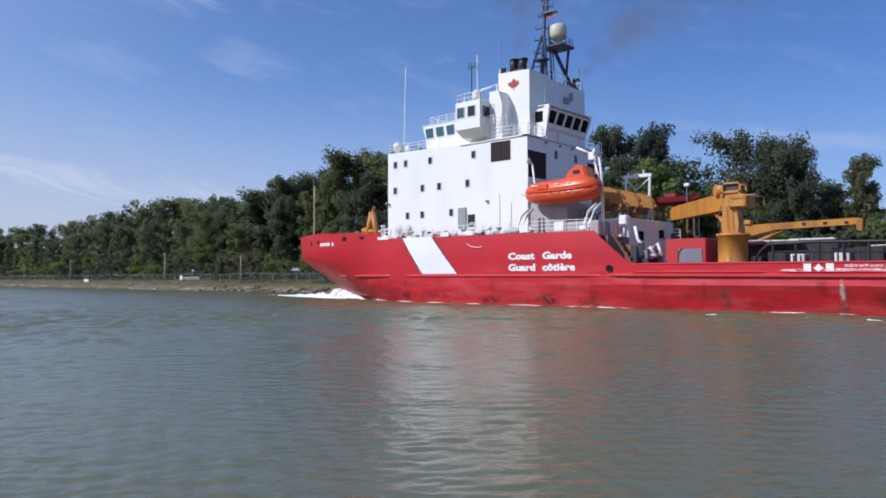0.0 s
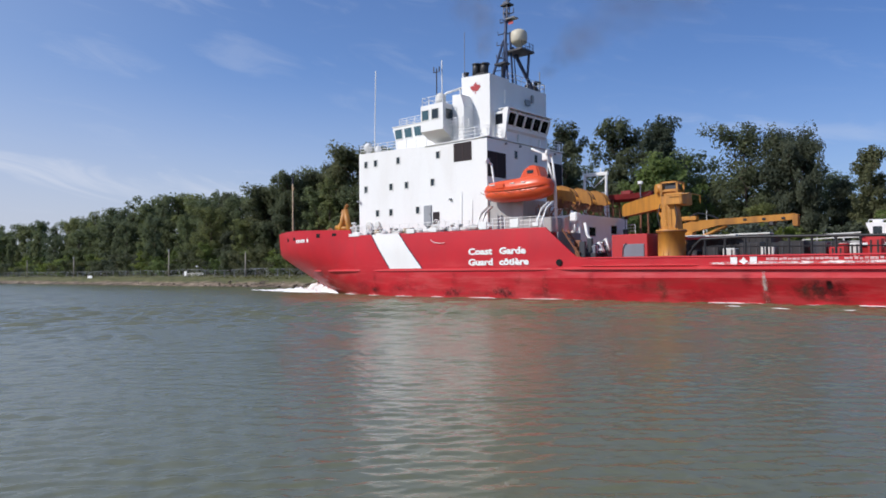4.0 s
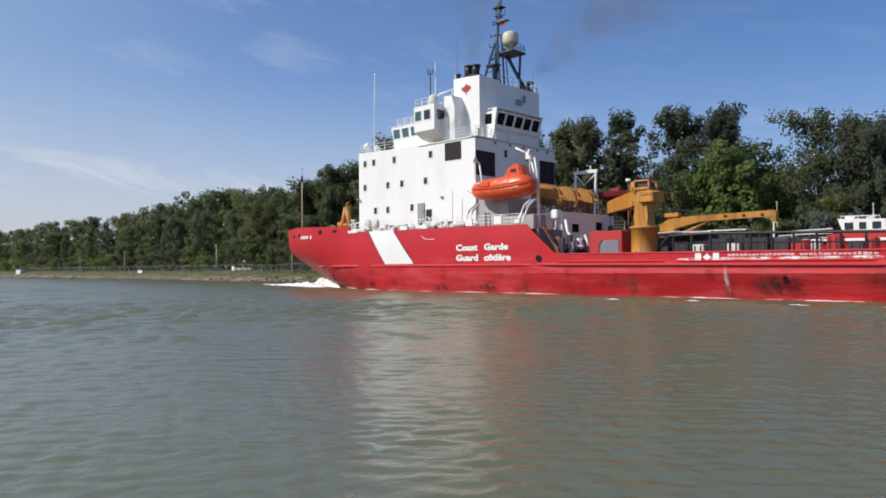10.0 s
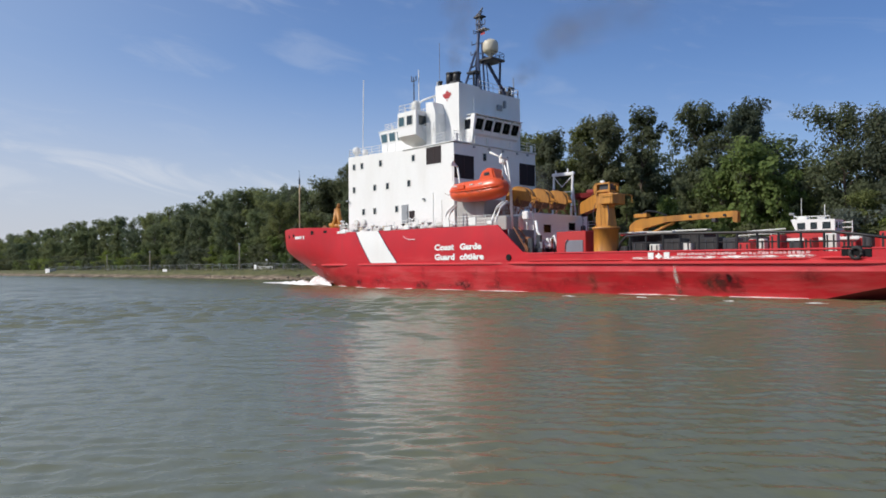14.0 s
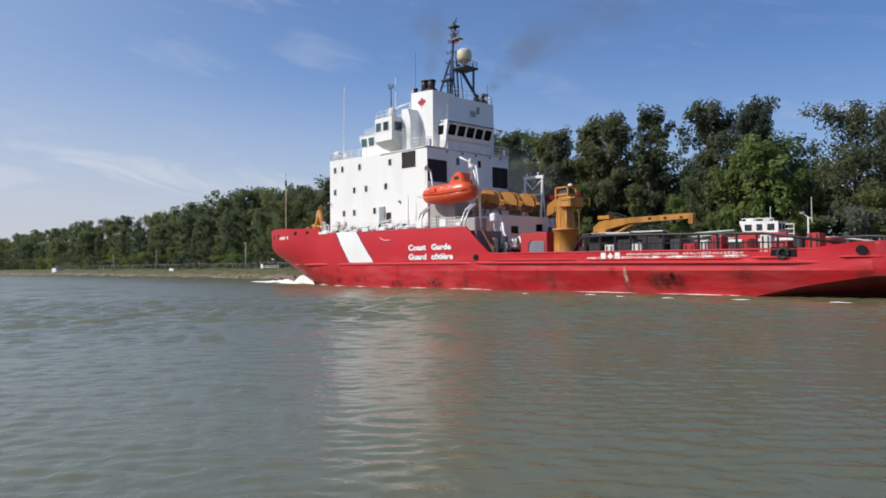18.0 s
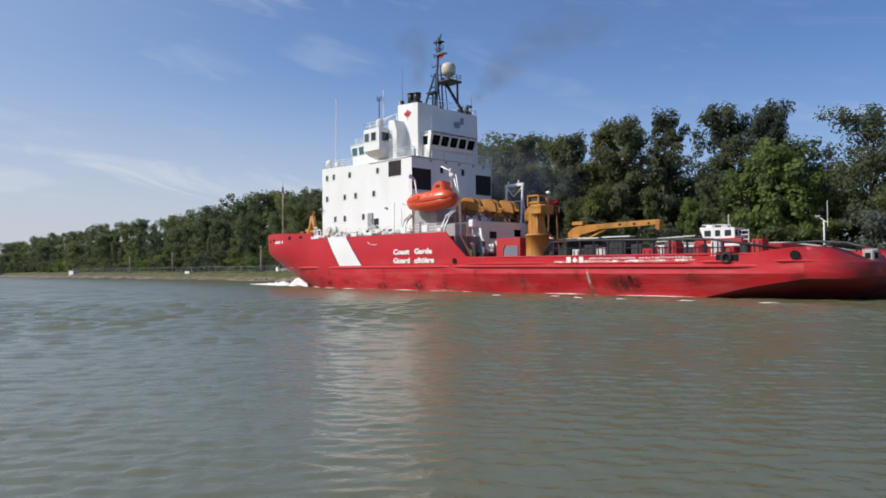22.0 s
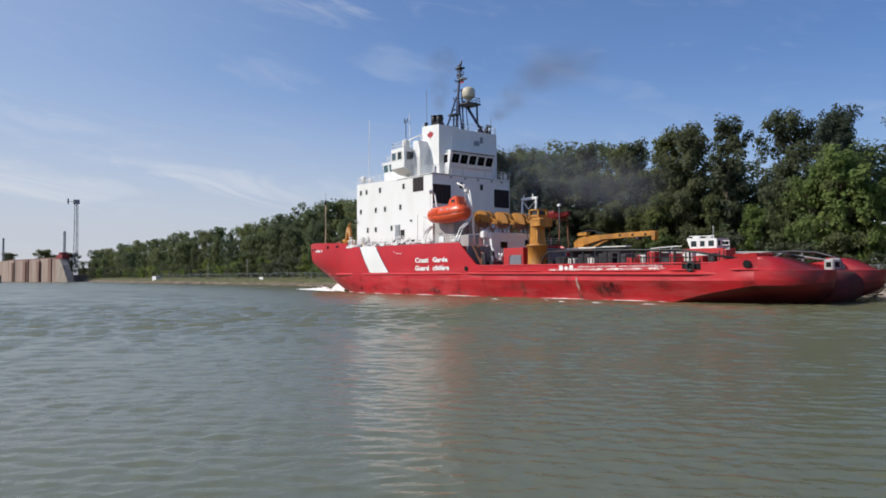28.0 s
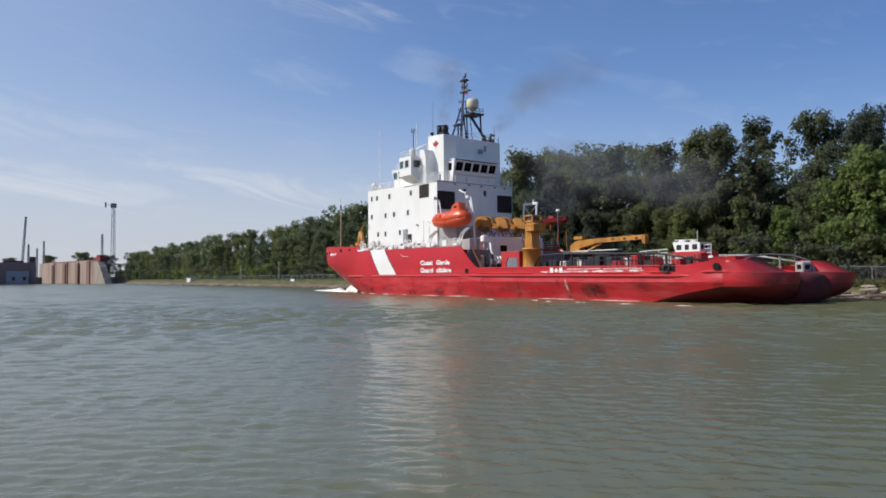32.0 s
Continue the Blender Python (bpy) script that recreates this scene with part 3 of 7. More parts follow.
def stern_horn(side):
    """One of the two rounded horns of the stern: a full lower body and a narrower bulwark on it."""
    bm = B()
    rings = []
    for i in range(15):
        s = math.sin(math.pi / 2 * i / 14)
        nom = 83.9 + 4.1 * s
        top, low = lerp(nom, TOP), lerp(nom, [(84, -1.2), (86, 0.2), (87.2, 0.95), (88, 1.7)])
        out, inn = [], []
        knuckle = max(low + 0.05, lerp(nom, [(83.9, 1.9), (86.5, 1.9), (88, 2.1)]))
        body = [low + (knuckle - low) * v for v in (0, 0.35, 0.7, 1)] + [knuckle + (3.02 - knuckle) * v for v in (0.25, 0.5, 0.75, 1)]
        for up, z in [(0, q) for q in body] + [(1, 3.06 + max(0.02, top - 3.06) * q / 4) for q in range(5)]:
            end = lerp(z, [(3.05, 87.3), (3.4, 86.7), (3.8, 86.1), (4.2, 85.4)]) if up else horn_end(z)
            a = 83.9 + (end - 83.9) * s
            w = max(0.0, 1 - s ** 2.4) ** 0.5
            yo = 4.7 + (3.5 if up else half(83.9, z) - 4.7) * w
            out.append(bm.verts.new((a, side * yo, z)))
            inn.append(bm.verts.new((a, side * (4.7 - (1.0 if up else 3.0) * w), z)))
        rings.append(out + inn[::-1])
    for p, q in zip(rings, rings[1:]):
        for j in range(len(p)):
            k = (j + 1) % len(p)
            f = bm.faces.new((p[j], p[k], q[k], q[j]))
            f.smooth = True
            if j < 3 or j > 21:
                f.material_index = 1
        for j in (3, 7, 8, 17, 18, 22):
            e = bm.edges.get((p[j], q[j]))
            if e:
                e.smooth = False
    bm.faces.new(rings[0])
    bmesh.ops.remove_doubles(bm, verts=bm.verts, dist=0.004)
    bmesh.ops.recalc_face_normals(bm, faces=bm.faces)
    ob = part("stern_horn", bm, M_HULL, SHIP, "rounded scuffed red horn of the stern")
    ob.data.materials.append(M_BELLY)


stern_horn(-1)
stern_horn(1)


def skin(name, mat, inside, na, nz, off=0.02, parent=None, label=""):
    """A thin painted patch that follows the port side. inside maps (u, v) to (a, z)."""
    bm = B()
    g = [[None] * (nz + 1) for _ in range(na + 1)]
    for i in range(na + 1):
        for j in range(nz + 1):
            a, z = inside(i / na, j / nz)
            g[i][j] = bm.verts.new((a, -half(a, z) - off, z))
    for i in range(na):
        for j in range(nz):
            bm.faces.new((g[i][j], g[i + 1][j], g[i + 1][j + 1], g[i][j + 1])).smooth = True
    return part(name, bm, mat, parent or SHIP, label)


def slant(a_top, a_bot, w):
    return lambda u, v: (a_bot + (a_top - a_bot) * v + w * u, 3.17 + (6.70 - 3.17) * v)


skin("bow_stripe", M_LETTER, lambda u, v: (30.85 - 2.85 * v + (4.35 - 0.5 * v) * u, 3.17 + 3.55 * v), 4, 8, label="slanting white stripe on the bow")
skin("stripe_edge", M_BLUE, slant(31.86, 35.22, 0.14), 1, 8, 0.024)
skin("stripe_edge", M_BLUE, slant(27.86, 30.71, 0.12), 1, 8, 0.024)


def strake(name, a0, a1, z0, z1, out, h, n=30, side=-1):
    bm = B()
    rings = []
    for i in range(n + 1):
        a = a0 + (a1 - a0) * i / n
        z = z0 + (z1 - z0) * i / n
        o = out * min(1, i / 1.5, (n - i) / 1.5)
        b = half(a, z)
        rings.append([bm.verts.new((a, side * (b - 0.05), z - h / 2)), bm.verts.new((a, side * (b + o), z - h / 2 + 0.04)),
                      bm.verts.new((a, side * (b + o), z + h * 0.1)), bm.verts.new((a, side * (b - 0.05), z + h / 2 + 0.3 * o))])
    for p, q in zip(rings, rings[1:]):
        for j in range(4):
            bm.faces.new((p[j], p[(j + 1) % 4], q[(j + 1) % 4], q[j]))
    bm.faces.new(rings[0])
    bm.faces.new(rings[-1][::-1])
    bmesh.ops.recalc_face_normals(bm, faces=bm.faces)
    return part(name, bm, M_PALERED, SHIP)


strake("rubbing_strake", 16.4, 18.4, 3.02, 3.02, 0.12, 0.2, 8)
strake("rubbing_strake", 20.4, 26.4, 3.02, 3.01, 0.14, 0.22, 12)
strake("rubbing_strake", 28.4, 50.0, 3.01, 2.98, 0.14, 0.22)
strake("rubbing_strake", 50.3, 81.0, 3.0, 2.80, 0.27, 0.2)
strake("fender_strip", 76.6, 79.4, 3.14, 3.12, 0.2, 0.12, 8)
strake("fender_strip", 82.0, 84.4, 3.12, 3.1, 0.2, 0.12, 8)
strake("rubbing_strake", 52.5, 62.4, 3.2, 3.16, 0.14, 0.08)
strake("rubbing_strake", 62.8, 76.2, 3.16, 3.09, 0.14, 0.08)
strake("rubbing_strake", 50.3, 84.0, 2.92, 2.66, 0.28, 0.26, side=1)
strake("bulwark_rail", 52.5, 81, 3.82, 3.66, 0.07, 0.12)


def lettering(body, a, z, width, cap, mat, parent, name="lettering", y=-8.80):
    cu = bpy.data.curves.new(name, "FONT")
    cu.body, cu.size, cu.extrude, cu.offset, cu.resolution_u = body, 1.0, 0.006, 0.046, 2
    tmp = bpy.data.objects.new(name, cu)
    scene.collection.objects.link(tmp)
    bpy.context.view_layer.update()
    me = bpy.data.meshes.new_from_object(tmp.evaluated_get(bpy.context.evaluated_depsgraph_get()))
    w = max(v.co.x for v in me.vertices) - min(v.co.x for v in me.vertices)
    bpy.data.objects.remove(tmp)
    me.transform(Matrix.Diagonal((width / w, cap / 0.69, 1, 1)))
    me.materials.clear()
    me.materials.append(mat)
    ob = new(name, me)
    ob.parent, ob.matrix_basis = parent, pose(a, y, z, 90)
    return tagged(ob, "white painted words " + body)


lettering("Coast", 41.05, 4.36, 2.75, 0.55, M_LETTER, SHIP)
lettering("Garde", 44.55, 4.36, 2.85, 0.55, M_LETTER, SHIP)
lettering("Guard", 41.05, 3.40, 2.80, 0.55, M_LETTER, SHIP)
lettering("côtière", 44.55, 3.40, 3.15, 0.55, M_LETTER, SHIP)


def bars(name, a, z, w, h, n, mat, y=None, gap=0.25):
    """Plain bars for lettering that cannot be read."""
    step = w / n
    rnd = random.Random(int(a * 10))
    for i in range(n):
        x0 = a + i * step
        yy = -(half(x0, z) if y is None else y) - 0.03
        bm = B()
        box(bm, x0, x0 + step * (1 - gap * rnd.uniform(0.3, 1.6)), yy, yy + 0.03, z + rnd.uniform(-0.02, 0.02), z + h * rnd.uniform(0.7, 1.1))
        part(name, bm, mat, SHIP, "white painted bar")


def bow_bars(a, z, n, w=0.34, h=0.42):
    for i in range(n):
        x0 = a + i * (w + 0.1) + (0.35 if i > 4 else 0)
        bm = B()
        y0, y1 = -half(x0, z) - 0.03, -half(x0 + w, z) - 0.03
        y2, y3 = -half(x0 + w, z + h) - 0.03, -half(x0, z + h) - 0.03
        bm.faces.new([bm.verts.new(p) for p in ((x0, y0, z), (x0 + w, y1, z), (x0 + w, y2, z + h), (x0, y3, z + h))])
        part("name_bar", bm, M_LETTER, SHIP)


bow_bars(14.4, 6.3, 6, 0.36, 0.36)
bars("letter_bar", 66.9, 3.44, 4.4, 0.17, 16, M_WORNLETTER, 8.75)
bars("letter_bar", 66.9, 3.21, 2.0, 0.13, 8, M_WORNLETTER, 8.75)
bars("letter_bar", 71.6, 3.42, 4.5, 0.17, 16, M_WORNLETTER, 8.75)
bars("letter_bar", 71.7, 3.19, 1.6, 0.12, 6, M_WORNLETTER, 8.75)


def wordmark():
    """A plain emblem: two blocks with a pointed shape between them."""
    bm = B()
    box(bm, 64.55, 65.0, -8.80, -8.75, 3.14, 3.68)
    box(bm, 65.85, 66.3, -8.80, -8.75, 3.14, 3.68)
    prism(bm, [(65.42, 3.16), (65.75, 3.4), (65.58, 3.48), (65.42, 3.68), (65.26, 3.48), (65.1, 3.4)], 1, -8.80, -8.75)
    part("flag_mark", bm, M_LETTER, SHIP, "white painted mark on the bulwark")


wordmark()


# portholes, freeing ports and openings of the hull
def opening(a, z, w, h, round_=True):
    bm = B()
    y = -half(a, z)
    if round_:
        lathe(bm, [(w / 2, -0.11), (w / 2, 0.06), (w / 2 * 0.75, 0.08)], (a, y, z), 16, axis=1)
    else:
        box(bm, a - w / 2, a + w / 2, y - 0.03, y + 0.1, z - h / 2, z + h / 2, 0.02)
    return part("hull_opening", bm, M_HOLE, SHIP, "dark hawse opening in the plating")


for a, z, w, h in ((50.7, 3.52, 0.55, 0.5), (83.3, 3.52, 0.62, 0.5)):
    opening(a, z, w, h)
for a, z, w, h in ((19.4, 6.95, 0.6, 0.45), (22.2, 6.95, 0.7, 0.3), (11.8, 6.75, 0.5, 0.4), (13.9, 6.8, 0.5, 0.35)):
    opening(a, z, w, h, False)


stain_lift = [0.045]


def stain(a, z, w, h, mat, name="stain"):
    """A smear on the plating, following its curve; each lies a little above the last."""
    stain_lift[0] += 0.0012
    skin(name, mat, lambda u, v: (a + w * (u - 0.5), z + h * (v - 0.5)), max(2, int(w * 2)), 4, stain_lift[0])


stain(70.0, 1.45, 3.4, 1.9, M_SMEAR_BLACK)
stain(69.3, 1.35, 3.0, 1.5, M_SMEAR_RUST)
stain(71.2, 1.1, 1.4, 2.2, M_SMEAR_DARK)
stain(66.75, 1.5, 0.42, 3.1, M_SMEAR_PALE)
stain(66.9, 1.2, 1.3, 2.4, M_SMEAR_RUST)
stain(59.4, 1.3, 1.0, 2.9, M_SMEAR_RUST)
stain(49.3, 1.4, 0.9, 2.9, M_SMEAR_RUST)
stain(45.0, 1.0, 2.6, 1.3, M_SMEAR_BLACK)
stain(28.6, 1.1, 1.6, 1.2, M_SMEAR_BLACK)
stain(39.0, 0.9, 3.0, 1.0, M_SMEAR_BLACK)
stain(83.6, 2.1, 1.6, 1.3, M_SMEAR_RUST)
stain(76.0, 1.9, 2.4, 1.6, M_SMEAR_DARK)
# white smears painted on for the sun's glints along the bulwark
for a, w in ((64.0, 2.0), (66.6, 2.2), (68.9, 2.8), (71.2, 2.6), (73.2, 2.4), (75.4, 2.2)):
    stain(a, 3.27, w * 1.0, 0.27, M_SMEAR_WHITE, "glint_patch")
random.seed(40)
for i in range(10):
    stain(19 + i * 5.6 + random.uniform(-2, 2), random.uniform(0.8, 1.6), random.uniform(2.5, 6.5), random.uniform(0.9, 1.9), M_SMEAR_DARK)
for i in range(9):
    stain(22 + i * 6.3 + random.uniform(-2, 2), 2.2, random.uniform(0.5, 1.0), random.uniform(1.2, 1.8), M_SMEAR_DARK)
DECKP = B()
vs_p, vs_s = [], []
for a in (1, 3, 6, 10, 15, 20, 24, 36, 50.05):
    vs_p.append(DECKP.verts.new((a, -max(half(a, 6.3) - 0.1, 0), lerp(a, DECK) + 0.01)))
    vs_s.append(DECKP.verts.new((a, max(half(a, 6.3) - 0.1, 0), lerp(a, DECK) + 0.01)))
for i in range(len(vs_p) - 1):
    DECKP.faces.new((vs_p[i], vs_p[i + 1], vs_s[i + 1], vs_s[i]))
part("foredeck", DECKP, M_REDGEAR, SHIP, "red forecastle deck")
# the slate colour carries the shade on this aft-facing bulkhead
bm = B()
box(bm, 50.12, 50.26, -8.2, 8.2, 2.9, 6.1)
part("forecastle_bulkhead", bm, M_SLATE, SHIP, "bulkhead that ends the forecastle, its shade put in as slate grey")
bm = B()
box(bm, 50.2, 84.0, -7.4, 7.4, 2.80, 2.93)
for v in bm.verts:
    if v.co.x > 80:
        v.co.y *= 0.8
part("working_deck", bm, M_RUST, SHIP, "worn brown working deck")


# ---- deckhouse ----
bm = B()
prism(bm, [(23.6, 6.2), (41.4, 6.2), (41.4, 15.45), (23.6, 15.85)], 1, -6.3, 6.95)
part("deckhouse", bm, M_WHITE, SHIP, "white four-storey deckhouse with small square windows")


def window(x, z, w, h, y=-6.3, pane=M_GLASS, parent=None):
    """A framed window on the port wall."""
    bm = B()
    for b in ((x - w / 2 - 0.06, x + w / 2 + 0.06, z - h / 2 - 0.06, z - h / 2), (x - w / 2 - 0.06, x + w / 2 + 0.06, z + h / 2, z + h / 2 + 0.06),
              (x - w / 2 - 0.06, x - w / 2, z - h / 2, z + h / 2), (x + w / 2, x + w / 2 + 0.06, z - h / 2, z + h / 2)):
        box(bm, b[0], b[1], y - 0.05, y + 0.05, b[2], b[3])
    fr = part("window", bm, M_LOUVRE if pane is M_GRILLE else M_OFFWHITE, parent or SHIP)
    bm = B()
    box(bm, x - w / 2, x + w / 2, y - 0.012, y + 0.04, z - h / 2, z + h / 2)
    part("pane", bm, pane, fr)
    return fr


for x, z in ((24.72, 14.56), (26.23, 14.56), (29.66, 14.5), (35.24, 14.47), (24.7, 11.86), (28.59, 11.82), (30.86, 11.82), (34.49, 11.8), (26.5, 9.15), (28.56, 9.13), (32.42, 9.13)):
    window(x, z, 0.46, 0.66)
window(37.9, 14.42, 1.04, 1.66, pane=M_GRILLE)
window(38.96, 14.42, 1.04, 1.66, pane=M_GRILLE)
bm = B()
box(bm, 33.32, 34.35, -6.42, -6.3, 7.5, 9.5, 0.03)
door = part("door", bm, M_GREY, SHIP, "grey steel door standing in the port wall")
bm = B()
tube(bm, [(34.2, -6.5, 8.5), (34.2, -6.5, 8.7)], 0.03)
part("handle", bm, M_DARK, door)
window(34.95, 8.2, 0.72, 1.05, pane=M_GRILLE)


def aft_window(y, z, w, h, x=41.4, pane=M_GRILLE, name="window"):
    bm = B()
    for b in ((y - w / 2 - 0.06, y + w / 2 + 0.06, z - h / 2 - 0.06, z - h / 2), (y - w / 2 - 0.06, y + w / 2 + 0.06, z + h / 2, z + h / 2 + 0.06),
              (y - w / 2 - 0.06, y - w / 2, z - h / 2, z + h / 2), (y + w / 2, y + w / 2 + 0.06, z - h / 2, z + h / 2)):
        box(bm, x - 0.05, x + 0.05, b[0], b[1], b[2], b[3])
    fr = part(name, bm, M_LOUVRE if pane is M_GRILLE else M_OFFWHITE, SHIP)
    bm = B()
    box(bm, x - 0.04, x + 0.012, y - w / 2, y + w / 2, z - h / 2, z + h / 2)
    part("pane", bm, pane, fr)


for y in (-5.5, -4.12):
    aft_window(y, 13.0, 1.36, 2.3)
for y in (4.8, 6.1):
    aft_window(y, 13.0, 1.28, 2.3)
aft_window(-1.67, 14.3, 0.5, 0.75, pane=M_GLASS)
aft_window(1.85, 14.3, 0.5, 0.75, pane=M_GLASS)
aft_window(0.2, 8.3, 1.0, 2.0)

# bridge deck: front wheelhouse, wings, funnel block, aft control bridge
bm = B()
prism(bm, [(26.7, 15.8), (31.5, 15.7), (31.5, 18.9), (26.25, 18.8), (26.15, 18.6), (26.55, 17.5)], 1, -3.6, 3.6)
part("front_wheelhouse", bm, M_WHITE, SHIP, "white front wheelhouse with a band of windows")
def slab(name, quad, y0, y1, mat, parent=None):
    """A four-cornered plate in the plane of the side wall, from y0 to y1."""
    bm = B()
    prism(bm, quad, 1, y0, y1)
    return part(name, bm, mat, parent or SHIP)


for x in (27.15, 28.6, 30.05):
    fr = slab("window", [(x - 0.50, 17.4), (x + 0.62, 17.4), (x + 0.52, 18.55), (x - 0.70, 18.55)], -3.66, -3.58, M_OFFWHITE)
    slab("pane", [(x - 0.42, 17.48), (x + 0.54, 17.48), (x + 0.44, 18.47), (x - 0.61, 18.47)], -3.68, -3.62, M_GLASSB, fr)
for i in range(5):
    bm = B()
    y = -2.8 + 1.4 * i
    prism(bm, [(26.50, 17.55), (26.60, 17.55), (26.27, 18.5), (26.13, 18.5)], 1, y - 0.55, y + 0.55)
    part("front_pane", bm, M_GLASSB, SHIP)
bm = B()
box(bm, 26.05, 31.6, -3.68, 3.68, 18.8, 18.9, 0.03)
part("roof_visor", bm, M_WHITE, SHIP, "white visor round the wheelhouse roof")
bm = B()
prism(bm, [(31.5, 15.7), (36.9, 15.6), (36.9, 18.6), (31.5, 18.8)], 1, -4.3, 4.4)
part("bridge_middle", bm, M_WHITE, SHIP)
# port wing box, its sloped underside and windows
bm = B()
prism(bm, [(-7.35, 16.75), (-6.2, 16.15), (-4.2, 15.7), (-4.2, 19.3), (-7.35, 19.35)], 0, 33.9, 36.85)
part("bridge_wing", bm, M_WHITE, SHIP, "white bridge wing box overhanging the port wall")
for x in (34.55, 35.85):
    window(x, 18.35, 0.85, 0.95, y=-7.35, pane=M_GLASSB if x < 35 else M_GLASS)
aft_window(-6.3, 18.3, 1.3, 1.0, x=36.85, pane=M_GLASS)
bm = B()
prism(bm, [(36.8, 15.5), (40.35, 15.4), (40.35, 22.1), (36.8, 22.3)], 1, -4.4, -1.2)
part("funnel_casing", bm, M_WHITE, SHIP, "tall white funnel casing with a red leaf")
bm = B()
prism(bm, [(37.2, 15.5), (40.25, 15.4), (40.25, 21.9), (37.2, 22.0)], 1, -1.2, 5.7)
part("aft_casing", bm, M_WHITE, SHIP, "white casing behind the wheelhouse")
bm = B()
prism(bm, [(36.85, 15.6), (38.3, 15.6), (38.3, 19.0), (37.9, 20.2), (36.85, 20.25)], 1, -5.9, -4.4)
part("wing_fairing", bm, M_WHITE, SHIP)
AFT_FOOT, AFT_HEAD = 41.55, 42.0      # the glazed front leans out from foot to head
bm = B()
prism(bm, [(40.2, 15.6), (41.3, 15.6), (41.3, 16.5), (AFT_FOOT, 16.7), (AFT_FOOT, 17.0), (AFT_HEAD, 18.28), (AFT_HEAD, 18.4), (40.2, 18.4)], 1, -3.7, 3.7)
BRIDGE = part("aft_bridge", bm, M_WHITE, SHIP, "white aft control bridge with leaning dark windows")


def leaning(y0, y1, z0, z1, out, deep, bm):
    """A slab laid on the leaning front, from height z0 to z1."""
    def at(z, o):
        return AFT_FOOT + (AFT_HEAD - AFT_FOOT) * (z - 17.0) / 1.28 + o
    prism(bm, [(at(z0, -deep), z0), (at(z0, out), z0), (at(z1, out), z1), (at(z1, -deep), z1)], 1, y0, y1)


for i in range(5):
    y = -2.86 + 1.44 * i
    bm = B()
    leaning(y - 0.56, y + 0.56, 17.12, 18.2, 0.015, 0.05, bm)
    part("aft_pane", bm, M_GLASSD, BRIDGE)
    bm = B()
    leaning(y - 0.02, y + 0.02, 17.5, 18.2, 0.05, 0.02, bm)
    part("wiper", bm, M_DARK, BRIDGE)
for i in range(6):
    y = -3.58 + 1.44 * i
    bm = B()
    leaning(y - 0.09, y + 0.09, 16.95, 18.35, 0.12, 0.05, bm)
    part("window_fin", bm, M_WHITE, BRIDGE)
bm = B()
box(bm, 40.5, 41.35, -3.74, -3.68, 17.15, 18.15, 0.02)
part("aft_pane", bm, M_GLASSD, BRIDGE)
# a brow stands off the roof on short brackets
bm = B()
box(bm, 40.9, 42.2, -3.9, 3.9, 18.56, 18.64, 0.02)
part("brow", bm, M_WHITE, BRIDGE, "white brow over the leaning windows")
for i in range(9):
    bm = B()
    y = -3.6 + 0.9 * i
    box(bm, 41.2, 42.05, y - 0.05, y + 0.05, 18.38, 18.58)
    part("brow_bracket", bm, M_WHITE, BRIDGE)
bm = B()
prism(bm, [(41.45, 15.7), (41.8, 15.7), (42.25, 18.6), (41.7, 18.6)], 1, -4.0, -3.74)
part("bridge_buttress", bm, M_WHITE, BRIDGE)


def leaf_emblem(x, y, z, s):
    """A pointed red leaf, flat on the casing."""
    half_ = [(0, 1.0), (0.16, 0.72), (0.32, 0.80), (0.26, 0.42), (0.46, 0.60), (0.54, 0.48), (0.86, 0.52), (0.76, 0.30), (0.92, 0.18), (0.46, -0.16), (0.52, -0.32), (0.07, -0.26), (0.06, -0.72), (0, -0.72)]
    pts = half_ + [(-p, q) for p, q in half_[-2:0:-1]]
    bm = B()
    lo = [bm.verts.new((x + 1.02 * s * p, y, z + s * q)) for p, q in pts]
    f = bm.faces.new(lo)
    bmesh.ops.triangulate(bm, faces=[f])
    part("leaf_emblem", bm, M_LEAFRED, SHIP, "red leaf painted on the casing")


leaf_emblem(38.6, -4.43, 20.85, 0.70)


# ---- rails, masts and gear fixed to the ship ----
def post_mesh(h, r, mat):
    bm = B()
    tube(bm, [(0, 0, 0), (0, 0, h)], r, 5)
    me = bpy.data.meshes.new("post")
    bm.to_mesh(me)
    bm.free()
    me.materials.append(mat)
    return me


def railing(pts, h=1.0, rails=3, gap=1.5, mat=None, r=0.028, parent=None, name="railing", label=""):
    """Rails through points, with posts of their own."""
    mat = mat or M_WHITE
    pts = [Vector(p) for p in pts]
    bm = B()
    for k in range(rails):
        tube(bm, [p + Vector((0, 0, h * (k + 1) / rails)) for p in pts], r, 5)
    rail = part(name, bm, mat, parent or SHIP, label)
    me = post_mesh(h, r * 1.2, mat)
    for a, b in zip(pts, pts[1:]):
        n = max(1, round((b - a).length / gap))
        for i in range(n + (b is pts[-1])):
            o = new("post", me)
            o.parent, o.matrix_basis = rail, Matrix.Translation(a + (b - a) * i / n)
    return rail


def plain(name, mat, parent, label="", **k):
    bm = B()
    for p in k.get("tubes", ()):
        tube(bm, p[0], p[1], p[2] if len(p) > 2 else 7)
    for b in k.get("boxes", ()):
        box(bm, *b)
    for q in k.get("turned", ()):
        lathe(bm, *q)
    return part(name, bm, mat, parent, label)


